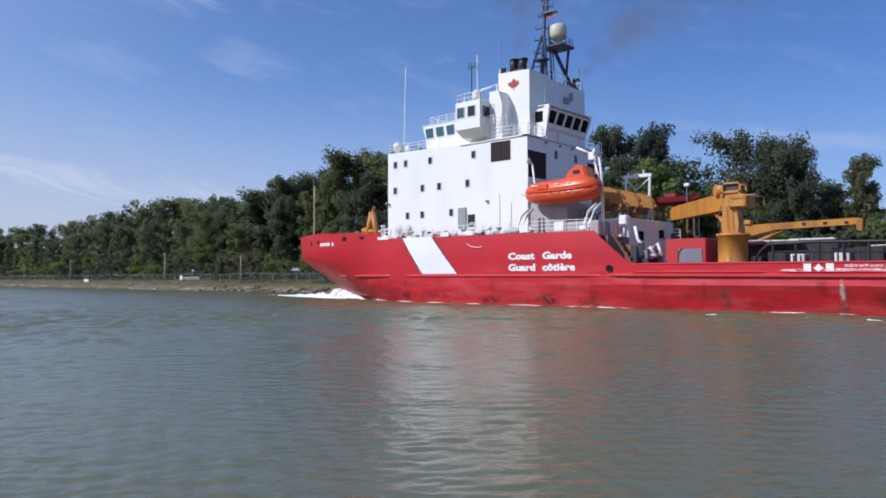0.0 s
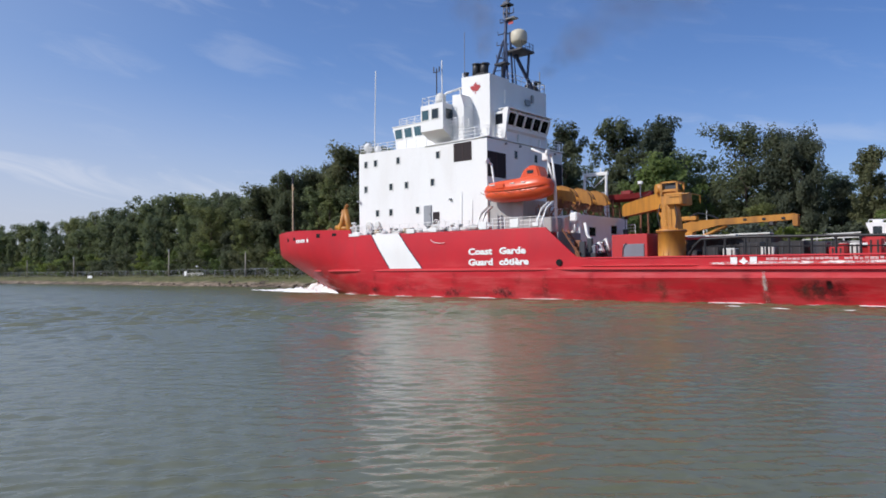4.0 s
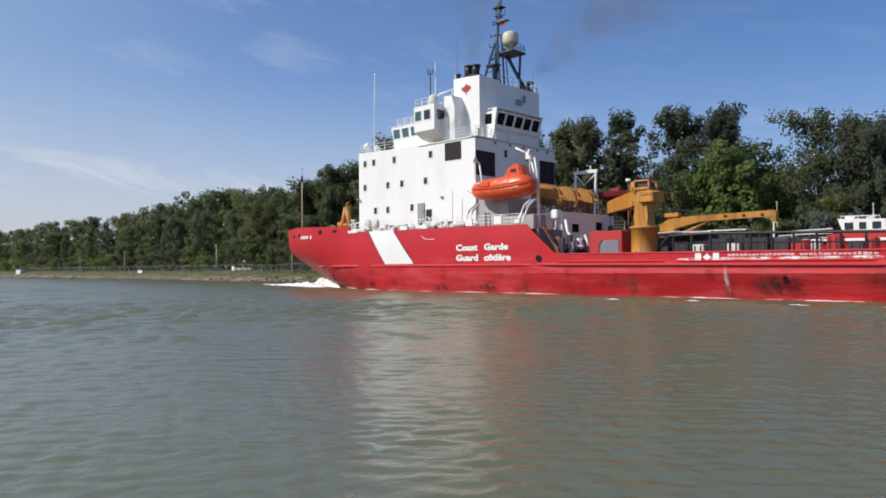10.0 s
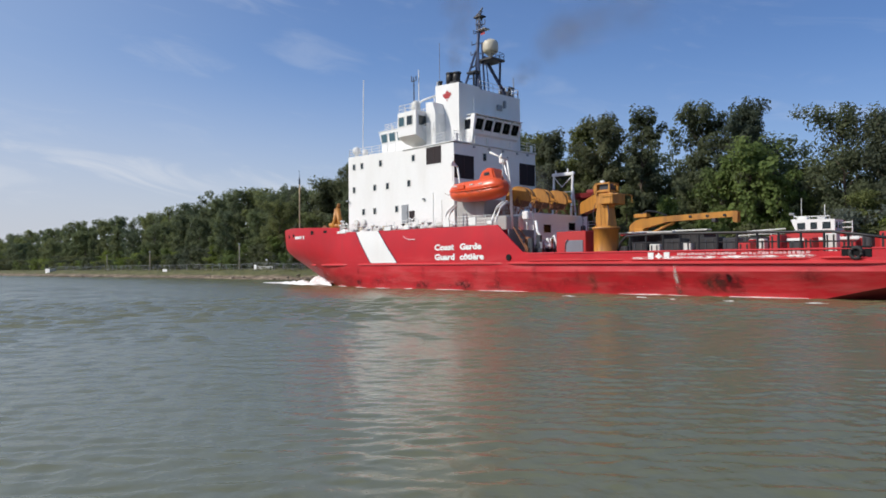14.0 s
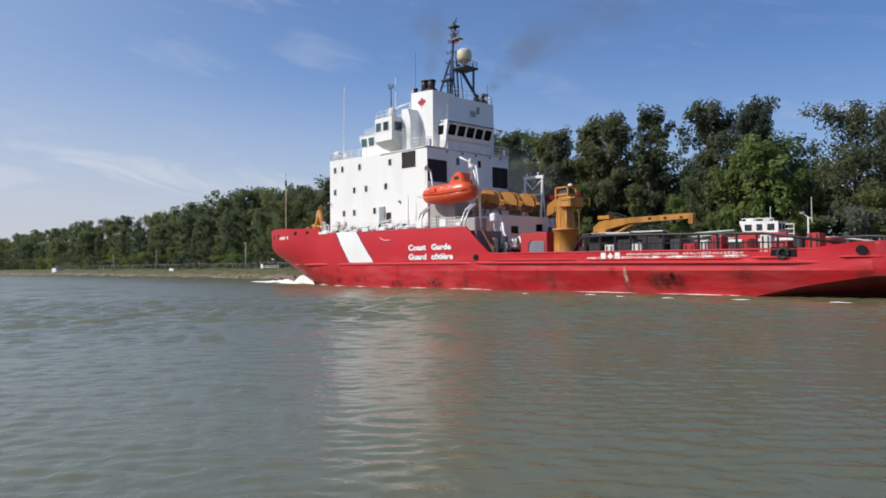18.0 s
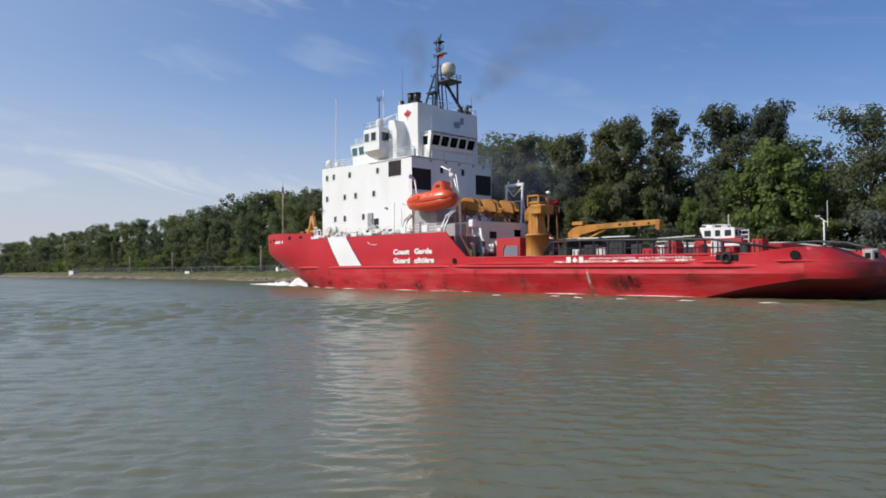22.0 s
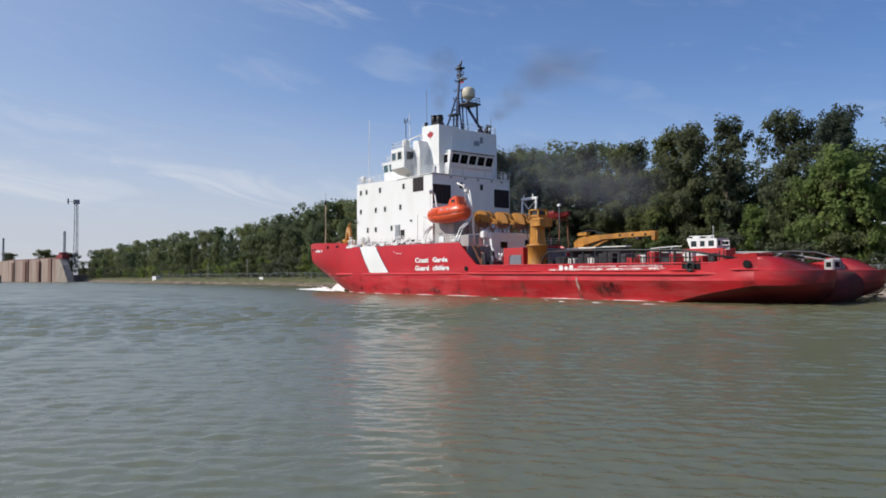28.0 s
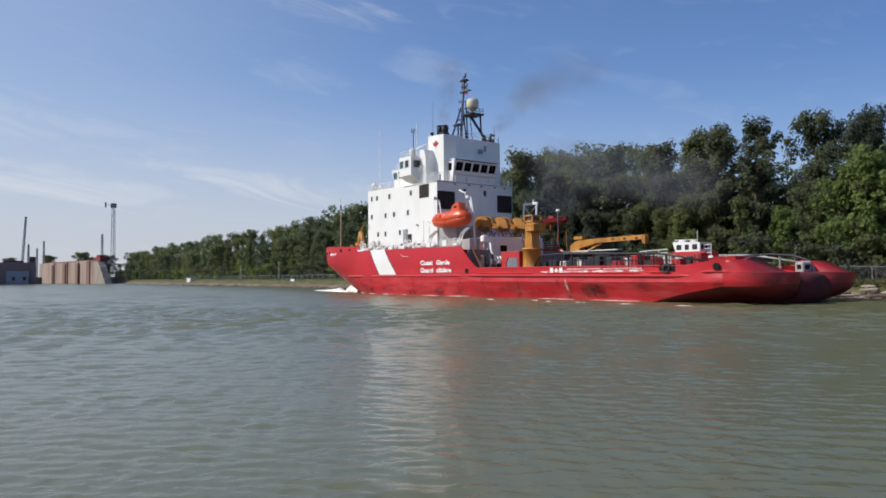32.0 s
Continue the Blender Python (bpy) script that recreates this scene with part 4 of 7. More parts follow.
# forecastle rail along the deck edge, white boards and lockers on it
railing([(24.9, -8.45, 6.72), (32, -8.55, 6.68), (41, -8.55, 6.6), (49.0, -8.5, 6.52)], 0.95, 3, 1.35, label="white deck-edge railing")
railing([(24.9, 8.45, 6.72), (49.0, 8.5, 6.52)], 0.95, 3, 1.5)
for x, w, h in ((42.6, 0.9, 0.7), (46.1, 0.95, 0.75), (48.3, 0.6, 0.35), (25.3, 1.6, 0.3), (33.6, 1.1, 0.45), (36.6, 0.9, 0.4)):
    plain("rail_board", M_WHITE, SHIP, "white board on the railing", boxes=[(x - w / 2, x + w / 2, -8.68, -8.56, 6.62, 6.62 + h, 0.03)])
random.seed(21)


def canvas_lump(x, y, z, w, h, mat):
    bm = B()
    bmesh.ops.create_icosphere(bm, subdivisions=2, radius=1)
    for v in bm.verts:
        v.co *= 1 + 0.25 * noise.noise(v.co * 1.7 + Vector((x, y, z)))
        v.co = Vector((x + v.co.x * w, y + v.co.y * 0.4, z + v.co.z * h))
    for f in bm.faces:
        f.smooth = True
    part("covered_gear", bm, mat, SHIP, "canvas-covered gear on the foredeck edge")


for i in range(22):
    x = 24.2 + i * 0.85 + random.uniform(-0.3, 0.3)
    w, h = random.uniform(0.3, 0.95), random.uniform(0.18, 0.42)
    canvas_lump(x, -8.0 + random.uniform(-0.25, 0.5), 6.65 + 0.5 * h, w, h, (M_WHITE, M_WHITE, M_OFFWHITE, M_WHITE, M_DARK, M_WHITE)[i % 6])
for x, h, mat in ((24.2, 1.0, M_WHITE), (24.5, 1.5, M_WHITE), (28.6, 0.7, M_GREY), (30.2, 0.8, M_WHITE), (31.0, 0.55, M_DARK), (35.3, 0.7, M_DARK), (38.4, 0.75, M_WHITE), (39.4, 0.6, M_GREY)):
    plain("mooring_bitt", mat, SHIP, turned=[([(0.16, 6.5), (0.16, 6.5 + h), (0.26, 6.52 + h), (0.26, 6.66 + h), (0.1, 6.7 + h)], (x, -7.9, 0), 10)])
for x, z in ((28.0, 7.1), (32.2, 7.05), (35.9, 7.1)):
    bm = B()
    for k in range(4):
        lathe(bm, [(0.30 + 0.03 * k, -0.05), (0.44 - 0.02 * k, -0.05), (0.44 - 0.02 * k, 0.05), (0.30 + 0.03 * k, 0.05)], (x, -7.7, z - 0.2 + 0.1 * k), 12)
    part("rope_coil", bm, M_STAFF, SHIP, "coil of pale mooring rope")
for x in (24.6, 25.3, 27.0, 36.4, 37.2):
    plain("mooring_hoop", M_WHITE, SHIP, tubes=[([(x + 0.45 * math.cos(k * 0.52), -8.0, 7.35 + 0.5 * math.sin(k * 0.52)) for k in range(13)], 0.05, 5)])
for x in (25.3, 26.6):
    bm = B()
    lathe(bm, [(0.24, -0.06), (0.42, -0.05), (0.42, 0.05), (0.24, 0.06)], (x, -6.5, 7.9), 16, axis=1)
    part("life_ring", bm, M_OFFWHITE, SHIP, "pale life ring on the wall")
plain("hose", M_LETTER, SHIP, tubes=[([(36.4, -8.82, 5.9), (36.9, -8.82, 5.62), (37.6, -8.82, 5.52), (38.2, -8.82, 5.55)], 0.03, 5)])
# floodlights and brackets on the house
for x, y, z in ((23.7, -6.5, 10.6), (36.9, -6.35, 9.9)):
    plain("flood_light", M_GREY, SHIP, boxes=[(x - 0.14, x + 0.14, y - 0.2, y + 0.1, z - 0.1, z + 0.1, 0.03)])
for x in (38.3, 39.6):
    plain("pipe", M_WHITE, SHIP, tubes=[([(x, -6.36, 6.4), (x, -6.36, 10.5 if x < 39 else 9.6)], 0.03)])

# house top: coaming, railing, satellite dome, whip aerial
railing([(23.7, -6.2, 15.85), (33.6, -6.2, 15.6)], 0.9, 3, 1.4)
railing([(23.7, -6.2, 15.85), (23.7, 6.4, 15.85)], 0.9, 3, 1.6)
plain("dome", M_WHITE, SHIP, "small white satellite dome", turned=[([(0.22, 15.8), (0.22, 16.15), (0.42, 16.3), (0.48, 16.6), (0.40, 16.9), (0.2, 17.08), (0.02, 17.12)], (24.3, -5.6, 0), 14), ([(0.2, 15.8), (0.34, 16.1), (0.36, 16.4), (0.2, 16.7), (0.02, 16.75)], (25.5, -5.2, 0), 12)])
plain("whip_aerial", M_WHITE, SHIP, "tall white whip aerial", tubes=[([(24.6, -4.9, 15.8), (24.7, -4.9, 20.5), (24.85, -4.9, 25.2)], 0.055, 6)])
# bridge-deck platform that runs round the casing and overhangs the aft wall
plain("bridge_platform", M_WHITE, SHIP, boxes=[(33.5, 41.5, -6.42, -4.2, 15.5, 15.6), (40.9, 41.55, -6.42, 7.0, 15.5, 15.62)])
railing([(37.0, -6.3, 15.6), (41.45, -6.3, 15.6), (41.45, -4.1, 15.6)], 1.0, 3, 1.3)
railing([(41.45, 3.9, 15.6), (41.45, 6.9, 15.6)], 1.0, 3, 1.3)
for y in (-5.9, -3.2, -1.2, 2.6, 6.2):
    plain("locker", M_WHITE, SHIP, boxes=[(41.32, 41.56, y - 0.15, y + 0.15, 15.6, 16.4, 0.04)])
for y in (-3.4, -1.0, 1.2, 3.6, 5.4):
    plain("deck_light", M_GREY, SHIP, boxes=[(41.4, 41.62, y - 0.1, y + 0.1, 15.1, 15.32, 0.03)])
railing([(31.6, -3.4, 18.9), (27.0, -3.4, 18.88), (27.0, 3.4, 18.88)], 0.8, 3, 1.1)
railing([(34.0, -7.2, 19.35), (34.0, -4.4, 19.35), (36.7, -4.4, 19.35)], 0.8, 2, 1.0)
railing([(34.0, -7.2, 19.35), (36.7, -7.2, 19.35)], 0.8, 2, 1.0)
railing([(37.0, -6.5, 16.9), (38.6, -6.5, 16.9), (38.6, -4.6, 16.9)], 0.9, 3, 0.8)
plain("radar_dome", M_OFFWHITE, SHIP, "white radome on the wing roof", turned=[([(0.45, 19.35), (0.5, 19.7), (0.5, 20.2), (0.38, 20.5), (0.15, 20.65), (0.02, 20.68)], (35.6, -6.2, 0), 16)])
plain("signal_pole", M_DARK, SHIP, tubes=[([(33.98, -5.0, 19.3), (33.98, -5.0, 23.7)], 0.06, 6), ([(33.62, -5.0, 23.3), (34.34, -5.0, 23.3)], 0.045, 5), ([(33.62, -5.0, 23.3), (33.62, -5.0, 23.9)], 0.06, 5), ([(34.34, -5.0, 23.3), (34.34, -5.0, 23.8)], 0.06, 5)])
plain("signal_pole", M_WHITE, SHIP, tubes=[([(34.45, -4.7, 19.3), (34.45, -4.7, 24.5)], 0.06, 6), ([(36.6, -3.9, 21.0), (36.6, -3.9, 22.9)], 0.09, 6), ])
plain("whip_aerial", M_SLATE, SHIP, tubes=[([(36.2, -3.2, 19.0), (36.25, -3.2, 27.4)], 0.03, 5)])
plain("wing_beam", M_WHITE, SHIP, tubes=[([(34.2, -5.2, 20.3), (35.4, -5.0, 20.9), (36.9, -4.2, 21.35)], 0.12, 7), ([(36.7, -4.5, 19.4), (36.7, -4.5, 21.3)], 0.07, 6)])
plain("awning_post", M_WHITE, SHIP, boxes=[(41.0, 41.12, -2.95, -2.8, 19.2, 20.6, 0.02)])
plain("casing_vent", M_GREY, SHIP, boxes=[(40.26, 40.5, 1.6, 2.4, 20.0, 20.6, 0.04), (40.26, 40.55, 2.7, 3.0, 20.4, 21.2, 0.04)])
railing([(37.0, -1.0, 22.05), (37.0, 5.5, 22.0), (40.2, 5.5, 21.95)], 0.9, 2, 1.3)
railing([(40.2, -1.0, 21.95), (40.2, 5.4, 21.95)], 0.9, 2, 1.0)


def funnel_pipe(x, y, z0, z1, r, mat, bend=0.0):
    bm = B()
    tube(bm, [(x, y, z0), (x, y, z0 + (z1 - z0) * 0.7), (x + bend, y, z1)], r, 14)
    f = part("exhaust_pipe", bm, mat, SHIP, "black exhaust pipe")
    bm = B()
    lathe(bm, [(r + 0.06, z1 - 0.14), (r + 0.06, z1 + 0.02), (r - 0.05, z1 + 0.02), (r - 0.05, z1 - 0.1)], (x + bend, y, 0), 14)
    part("rim", bm, M_BLACK, f)


funnel_pipe(37.6, -3.0, 22.1, 23.8, 0.40, M_BLACK, 0.06)
funnel_pipe(38.55, -2.9, 22.1, 23.7, 0.42, M_BLACK, 0.08)
funnel_pipe(37.4, -1.8, 22.1, 23.7, 0.34, M_BLACK, 0.12)
funnel_pipe(37.05, -3.9, 22.2, 22.85, 0.2, M_BLACK)
funnel_pipe(39.4, 3.4, 21.9, 22.75, 0.28, M_BLACK, 0.3)
funnel_pipe(39.5, 4.6, 21.9, 23.0, 0.34, M_BLACK, 0.4)
plain("funnel_hood", M_BLACK, SHIP, "sooty hood over the exhaust pipes", boxes=[(37.9, 39.1, -3.5, -2.4, 22.15, 22.75, 0.1)])
plain("funnel_hood", M_BLACK, SHIP, "sooty hood over the exhaust pipes", boxes=[(39.0, 39.9, 4.2, 5.1, 21.95, 22.4, 0.08)])
plain("funnel_light", M_GREY, SHIP, tubes=[([(40.0, 4.9, 21.9), (40.0, 4.9, 24.2)], 0.05, 5)])
RADAR = plain("radar_pedestal", M_DARK, SHIP, tubes=[([(39.6, -1.3, 22.0), (39.6, -1.3, 23.7)], 0.11, 6)])
plain("scanner_bar", M_DARK, RADAR, "dark radar scanner bar", boxes=[(38.9, 40.3, -1.75, -0.85, 23.7, 23.88, 0.04)])

# main mast
MAST = plain("main_mast", M_MASTBLUE, SHIP, "dark lattice main mast with radars",
             tubes=[([(39.2, -0.5, 22.0), (39.25, -0.25, 26.5), (39.2, 0.1, 29.8)], 0.17, 8), ([(38.3, -1.5, 22.1), (39.1, -0.4, 26.4)], 0.13, 6), ([(40.2, -1.2, 22.0), (39.4, -0.3, 26.2)], 0.12, 6),
                    ([(38.7, 1.0, 22.0), (39.2, -0.2, 25.6)], 0.1, 6), ([(39.9, 0.1, 22.0), (39.6, 0.1, 27.4)], 0.11, 6), ([(40.2, 3.2, 21.95), (39.6, 0.4, 25.9)], 0.19, 7), ([(40.2, 2.3, 23.1), (40.9, 1.6, 25.2)], 0.13, 6),
                    ([(39.0, 0.5, 22.0), (39.0, 0.2, 26.0)], 0.07, 5), ([(39.5, 1.3, 22.0), (39.5, 0.9, 25.2)], 0.06, 5), ([(38.6, -1.1, 23.3), (40.0, -0.9, 23.3)], 0.05, 5), ([(38.8, -0.8, 24.6), (39.8, -0.6, 24.6)], 0.05, 5),
                    ([(39.2, 0.1, 29.8), (39.2, 0.1, 30.9)], 0.1, 6)])
plain("lattice_aerial", M_SLATE, MAST, "grey lattice aerial at the mast head", tubes=[([(x, y, 28.9), (x, y, 30.6)], 0.05, 5) for x, y in ((38.98, -0.12), (39.42, -0.12), (38.98, 0.32), (39.42, 0.32))]
      + [([(38.98, -0.12, z), (39.42, -0.12, z), (39.42, 0.32, z), (38.98, 0.32, z)], 0.04, 5) for z in (29.0, 29.5, 30.0, 30.5)] + [([(38.75, 0.1, 30.55), (39.2, 0.1, 30.75), (39.75, 0.1, 31.25)], 0.10, 6)])
plain("mast_platform", M_DARK, MAST, boxes=[(39.0, 41.4, -0.4, 1.9, 25.2, 25.42, 0.03)])
railing([(39.1, 1.8, 25.4), (41.3, 1.8, 25.4), (41.3, -0.3, 25.4)], 0.7, 2, 0.8, mat=M_DARK, r=0.025, parent=MAST)
plain("radome", M_CREAM, MAST, "cream satellite radome", turned=[([(0.16, 25.4), (0.16, 25.8), (0.52, 26.12), (0.80, 26.3), (0.86, 26.55), (0.88, 26.9), (0.85, 27.25), (0.72, 27.5), (0.42, 27.66), (0.02, 27.7)], (40.25, 0.75, 0), 20)])
for z, w, d in ((28.6, 1.5, 0.0), (29.3, 1.1, 0.4), (27.4, 0.9, -0.6), (26.3, 0.8, -0.8), (25.0, 0.7, -0.9)):
    plain("cross_arm", M_DARK, MAST, tubes=[([(39.2 + d - w / 2, 0, z), (39.2 + d + w / 2, 0, z)], 0.06, 5), ([(39.2, -w / 2, z), (39.2, w / 2, z)], 0.05, 5), ([(39.2 + d + w / 2, 0, z), (39.2 + d + w / 2, 0, z + 0.5)], 0.045, 5), ([(39.2 + d - w / 2, 0, z), (39.2 + d - w / 2, 0, z + 0.4)], 0.04, 5)])
plain("radar_scanner", M_GREY, MAST, "grey radar scanner bar", boxes=[(39.3, 40.5, -0.35, 0.45, 28.65, 28.8, 0.05)])
plain("radar_scanner", M_DARK, MAST, boxes=[(38.7, 39.9, -0.35, 0.5, 30.2, 30.36, 0.04)])
plain("wind_vane", M_DARK, MAST, tubes=[([(38.8, 0.1, 30.0), (39.7, 0.1, 30.9)], 0.06, 5), ([(39.6, 0.1, 30.0), (38.9, 0.1, 30.8)], 0.05, 5)])
plain("flag", M_LEAFRED, MAST, boxes=[(39.5, 40.1, -0.02, 0.02, 28.2, 28.5)])

# bow: jackstaff, windlass crane, bollards
plain("jackstaff", M_STAFF, SHIP, "thin weathered jackstaff at the bow", tubes=[([(3.2, 0, 6.9), (3.2, 0, 14.9)], 0.10, 6), ([(3.0, 0, 13.6), (3.5, 0, 14.4)], 0.04, 5)])
plain("jackstaff_stay", M_DARK, SHIP, tubes=[([(3.2, 0, 12.5), (6.3, 2.0, 7.2)], 0.02, 4), ([(3.2, 0, 12.5), (6.3, -2.0, 7.2)], 0.02, 4), ([(3.2, 0, 14.9), (3.2, 0, 15.8)], 0.14, 6), ([(3.2, 0, 15.8), (3.2, 0, 16.9)], 0.03, 4)])
WIND = plain("windlass", M_YELLOW, SHIP, "ochre windlass and small crane on the foredeck", tubes=[([(18.8, -5.9, 6.4), (19.7, -5.9, 8.4), (20.1, -5.9, 9.9)], 0.34, 8), ([(21.2, -5.9, 6.4), (20.6, -5.9, 8.4), (20.2, -5.9, 9.9)], 0.30, 8), ([(18.6, -5.9, 8.0), (21.0, -5.9, 7.7)], 0.26, 7), ([(20.1, -5.9, 9.9), (20.5, -5.9, 10.5)], 0.16, 6), ([(18.0, -5.6, 6.6), (18.9, -5.6, 8.3)], 0.2, 6)],
             boxes=[(18.4, 21.4, -6.7, -5.1, 6.3, 7.3, 0.1)])
plain("drum", M_RUST, WIND, turned=[([(0.75, -0.6), (0.75, -0.5), (0.45, -0.5), (0.45, 0.5), (0.75, 0.5), (0.75, 0.6)], (18.2, -5.9, 7.2), 14, 1)])
WIND.location.x = 0.6
for x, y in ((22.8, -6.2), (23.0, -5.2), (16.0, -5.0), (12.0, -3.5)):
    plain("bollard", M_REDGEAR, SHIP, turned=[([(0.25, 6.4), (0.25, 7.1), (0.34, 7.12), (0.34, 7.3), (0.2, 7.36)], (x, y, 0), 10)])

# lower deckhouse behind the forecastle, with hose reels on its roof
bm = B()
box(bm, 45.5, 50.3, -4.6, 4.2, 2.95, 7.75, 0.06)
part("aft_deckhouse", bm, M_WHITE, SHIP, "white lower deckhouse behind the forecastle")
for y, z in ((-2.6, 6.3), (1.4, 6.6)):
    aft_window(y, z, 1.1, 0.75, x=50.3, pane=M_GLASSD)
aft_window(-1.0, 4.2, 0.9, 1.9, x=50.3, pane=M_GREY, name="door")
plain("ladder_stair", M_RUST, SHIP, tubes=[([(50.3, -7.6, 6.3), (52.6, -7.6, 3.0)], 0.07, 5), ([(50.3, -6.8, 6.3), (52.6, -6.8, 3.0)], 0.07, 5)], boxes=[(50.5 + 0.28 * i, 50.8 + 0.28 * i, -7.6, -6.8, 5.9 - 0.4 * i, 5.96 - 0.4 * i) for i in range(7)])
for i, y in enumerate((-6.0, -5.4, -4.9)):
    plain("vent_pipe", M_WHITE if i else M_GREY, SHIP, tubes=[([(51.6 + 0.4 * i, y, 2.9), (51.6 + 0.4 * i, y, 4.6 + 0.3 * i), (52.1 + 0.4 * i, y, 4.9 + 0.3 * i), (52.5 + 0.4 * i, y, 4.5)], 0.16, 7)])
plain("deck_winch", M_DARK, SHIP, "dark mooring winch", turned=[([(0.7, -0.7), (0.7, -0.55), (0.4, -0.55), (0.4, 0.55), (0.7, 0.55), (0.7, 0.7)], (52.0, -5.9, 3.7), 14, 1)], boxes=[(51.2, 53.0, -6.9, -6.6, 2.9, 4.3, 0.05), (51.2, 53.0, -5.2, -4.9, 2.9, 4.3, 0.05)])
plain("searchlight", M_WHITE, SHIP, boxes=[(50.2, 50.9, -6.3, -5.5, 7.0, 7.8, 0.1)], tubes=[([(50.5, -5.9, 6.1), (50.5, -5.9, 7.1)], 0.08)])
plain("cowl_vent", M_WHITE, SHIP, tubes=[([(49.4, -5.4, 6.1), (49.4, -5.4, 7.4), (50.0, -5.4, 7.9)], 0.25, 9)])
railing([(45.6, -4.5, 7.75), (50.2, -4.5, 7.75), (50.2, 4.1, 7.75)], 0.9, 2, 1.3, mat=M_RUST)

# grey blocks added for the shade under the lifeboat; gear at the forecastle break
plain("shade_block", M_ROPE_GREY, SHIP, "pale grey block in place of shade under the lifeboat", boxes=[(41.5, 45.3, -6.1, -1.5, 6.1, 9.4, 0.08)])
plain("shade_block", M_ROPE_GREY, SHIP, "pale grey block in place of shade under the lifeboat", boxes=[(45.6, 48.6, -6.6, -4.8, 6.1, 7.5, 0.08)])
random.seed(33)
for i in range(9):
    x, y = 50.5 + random.uniform(0, 2.2), -7.4 + 0.35 * i
    plain("gear_case", (M_DARK, M_RUST, M_SLATE)[i % 3], SHIP, boxes=[(x, x + random.uniform(0.3, 0.7), y, y + 0.3, 2.9, 3.6 + random.uniform(0, 2.0), 0.05)])
plain("vent_bend", M_WHITE, SHIP, "white swan-neck vent", tubes=[([(51.3, -5.6, 6.9), (51.5, -5.6, 5.9), (52.0, -5.6, 5.2), (52.3, -5.6, 4.6), (53.1, -5.6, 4.5)], 0.13, 7)])
for x in (45.9, 46.9, 47.9, 48.9, 49.9):
    plain("reel_prop", M_RUST, SHIP, tubes=[([(x, -4.55, 7.75), (x + 0.4, -4.55, 8.9)], 0.05, 5), ([(x + 0.4, -4.55, 7.75), (x, -4.55, 8.9)], 0.04, 5)])

# ---- riding on the ship: things of their own ----


def reel(y, x=48.0, z=7.75, r=1.28):
    t = on_ship(thing("hose_reel", "ochre hose reel with a rusty drum and frame", "hose reel", "hose reels on the deckhouse roof"), x, y, z, 14)

    def arc(r0, r1, y0, y1, a0, a1, name, mat, n=18):
        bm = B()
        rings = []
        for k in range(n + 1):
            g = math.pi * (a0 + (a1 - a0) * k / n)
            c, s = math.cos(g), math.sin(g)
            rings.append([bm.verts.new((f * c, h, 1.4 + f * s)) for f, h in ((r0, y0), (r1, y0), (r1, y1), (r0, y1))])
        for p, q in zip(rings, rings[1:]):
            for m in range(4):
                bm.faces.new((p[m], p[(m + 1) % 4], q[(m + 1) % 4], q[m]))
        bm.faces.new(rings[0][::-1])
        bm.faces.new(rings[-1])
        bmesh.ops.recalc_face_normals(bm, faces=bm.faces)
        return part(name, bm, mat, t)
    arc(0.30, r, -0.78, -0.70, -0.06, 1.04, "flange", M_YELLOW)
    arc(0.62, r, 0.70, 0.78, 0.0, 1.0, "flange", M_YELLOW)
    arc(r - 0.06, r + 0.02, 0.15, 0.78, 0.08, 0.86, "cover", M_YELLOW)
    arc(r - 0.06, r + 0.02, -0.78, -0.40, -0.06, 1.04, "rim_band", M_YELLOW)
    bm = B()
    lathe(bm, [(0.70, -0.68), (0.70, -0.3), (0.60, -0.2), (0.74, -0.05), (0.62, 0.1), (0.70, 0.3), (0.70, 0.68)], (0, 0, 1.4), 14, axis=1)
    part("drum", bm, M_RUST, t, "rusty drum with its hose")
    plain("hub_frame", M_YELLOW, t, boxes=[(-0.3, 0.3, -0.86, -0.8, 1.45, 1.6), (-0.3, -0.18, -0.86, -0.8, 0.9, 1.5), (0.18, 0.3, -0.86, -0.8, 0.9, 1.5)])
    bm = B()
    for s in (-0.95, 0.95):
        tube(bm, [(-0.9, s, 0), (0, s, 1.4), (0.9, s, 0)], 0.08, 6)
    tube(bm, [(-0.9, -0.95, 0.05), (-0.9, 0.95, 0.05)], 0.07, 5)
    tube(bm, [(0.9, -0.95, 0.05), (0.9, 0.95, 0.05)], 0.07, 5)
    tube(bm, [(0, -1.0, 1.4), (0, 1.0, 1.4)], 0.12, 7)
    part("stand", bm, M_RUST, t)


for y in (-3.7, -0.7, 2.2):
    reel(y)


def gantry():
    t = on_ship(thing("gantry_frame", "white steel gantry frame beside the reels", "frame"), 45.7, 6.4, 6.15)
    for x in (-1.25, 1.25):
        plain("leg", M_WHITE, t, tubes=[([(x, -0.5, 0), (x, 0, 6.5)], 0.13, 6), ([(x, 0.7, 0), (x, 0, 5.4)], 0.09, 6)])
    plain("beam", M_WHITE, t, boxes=[(-1.45, 1.45, -0.14, 0.14, 6.4, 6.75, 0.03)])
    plain("brace", M_WHITE, t, tubes=[([(-1.2, 0, 6.3), (-0.2, 0, 5.2), (1.2, 0, 6.3)], 0.07, 5), ([(-1.2, 0, 4.6), (1.2, 0, 4.6)], 0.07, 5), ([(-1.0, 0, 6.75), (-1.0, 0, 7.1)], 0.08, 5), ([(0.6, 0, 6.75), (0.6, 0, 7.15)], 0.08, 5)])


gantry()


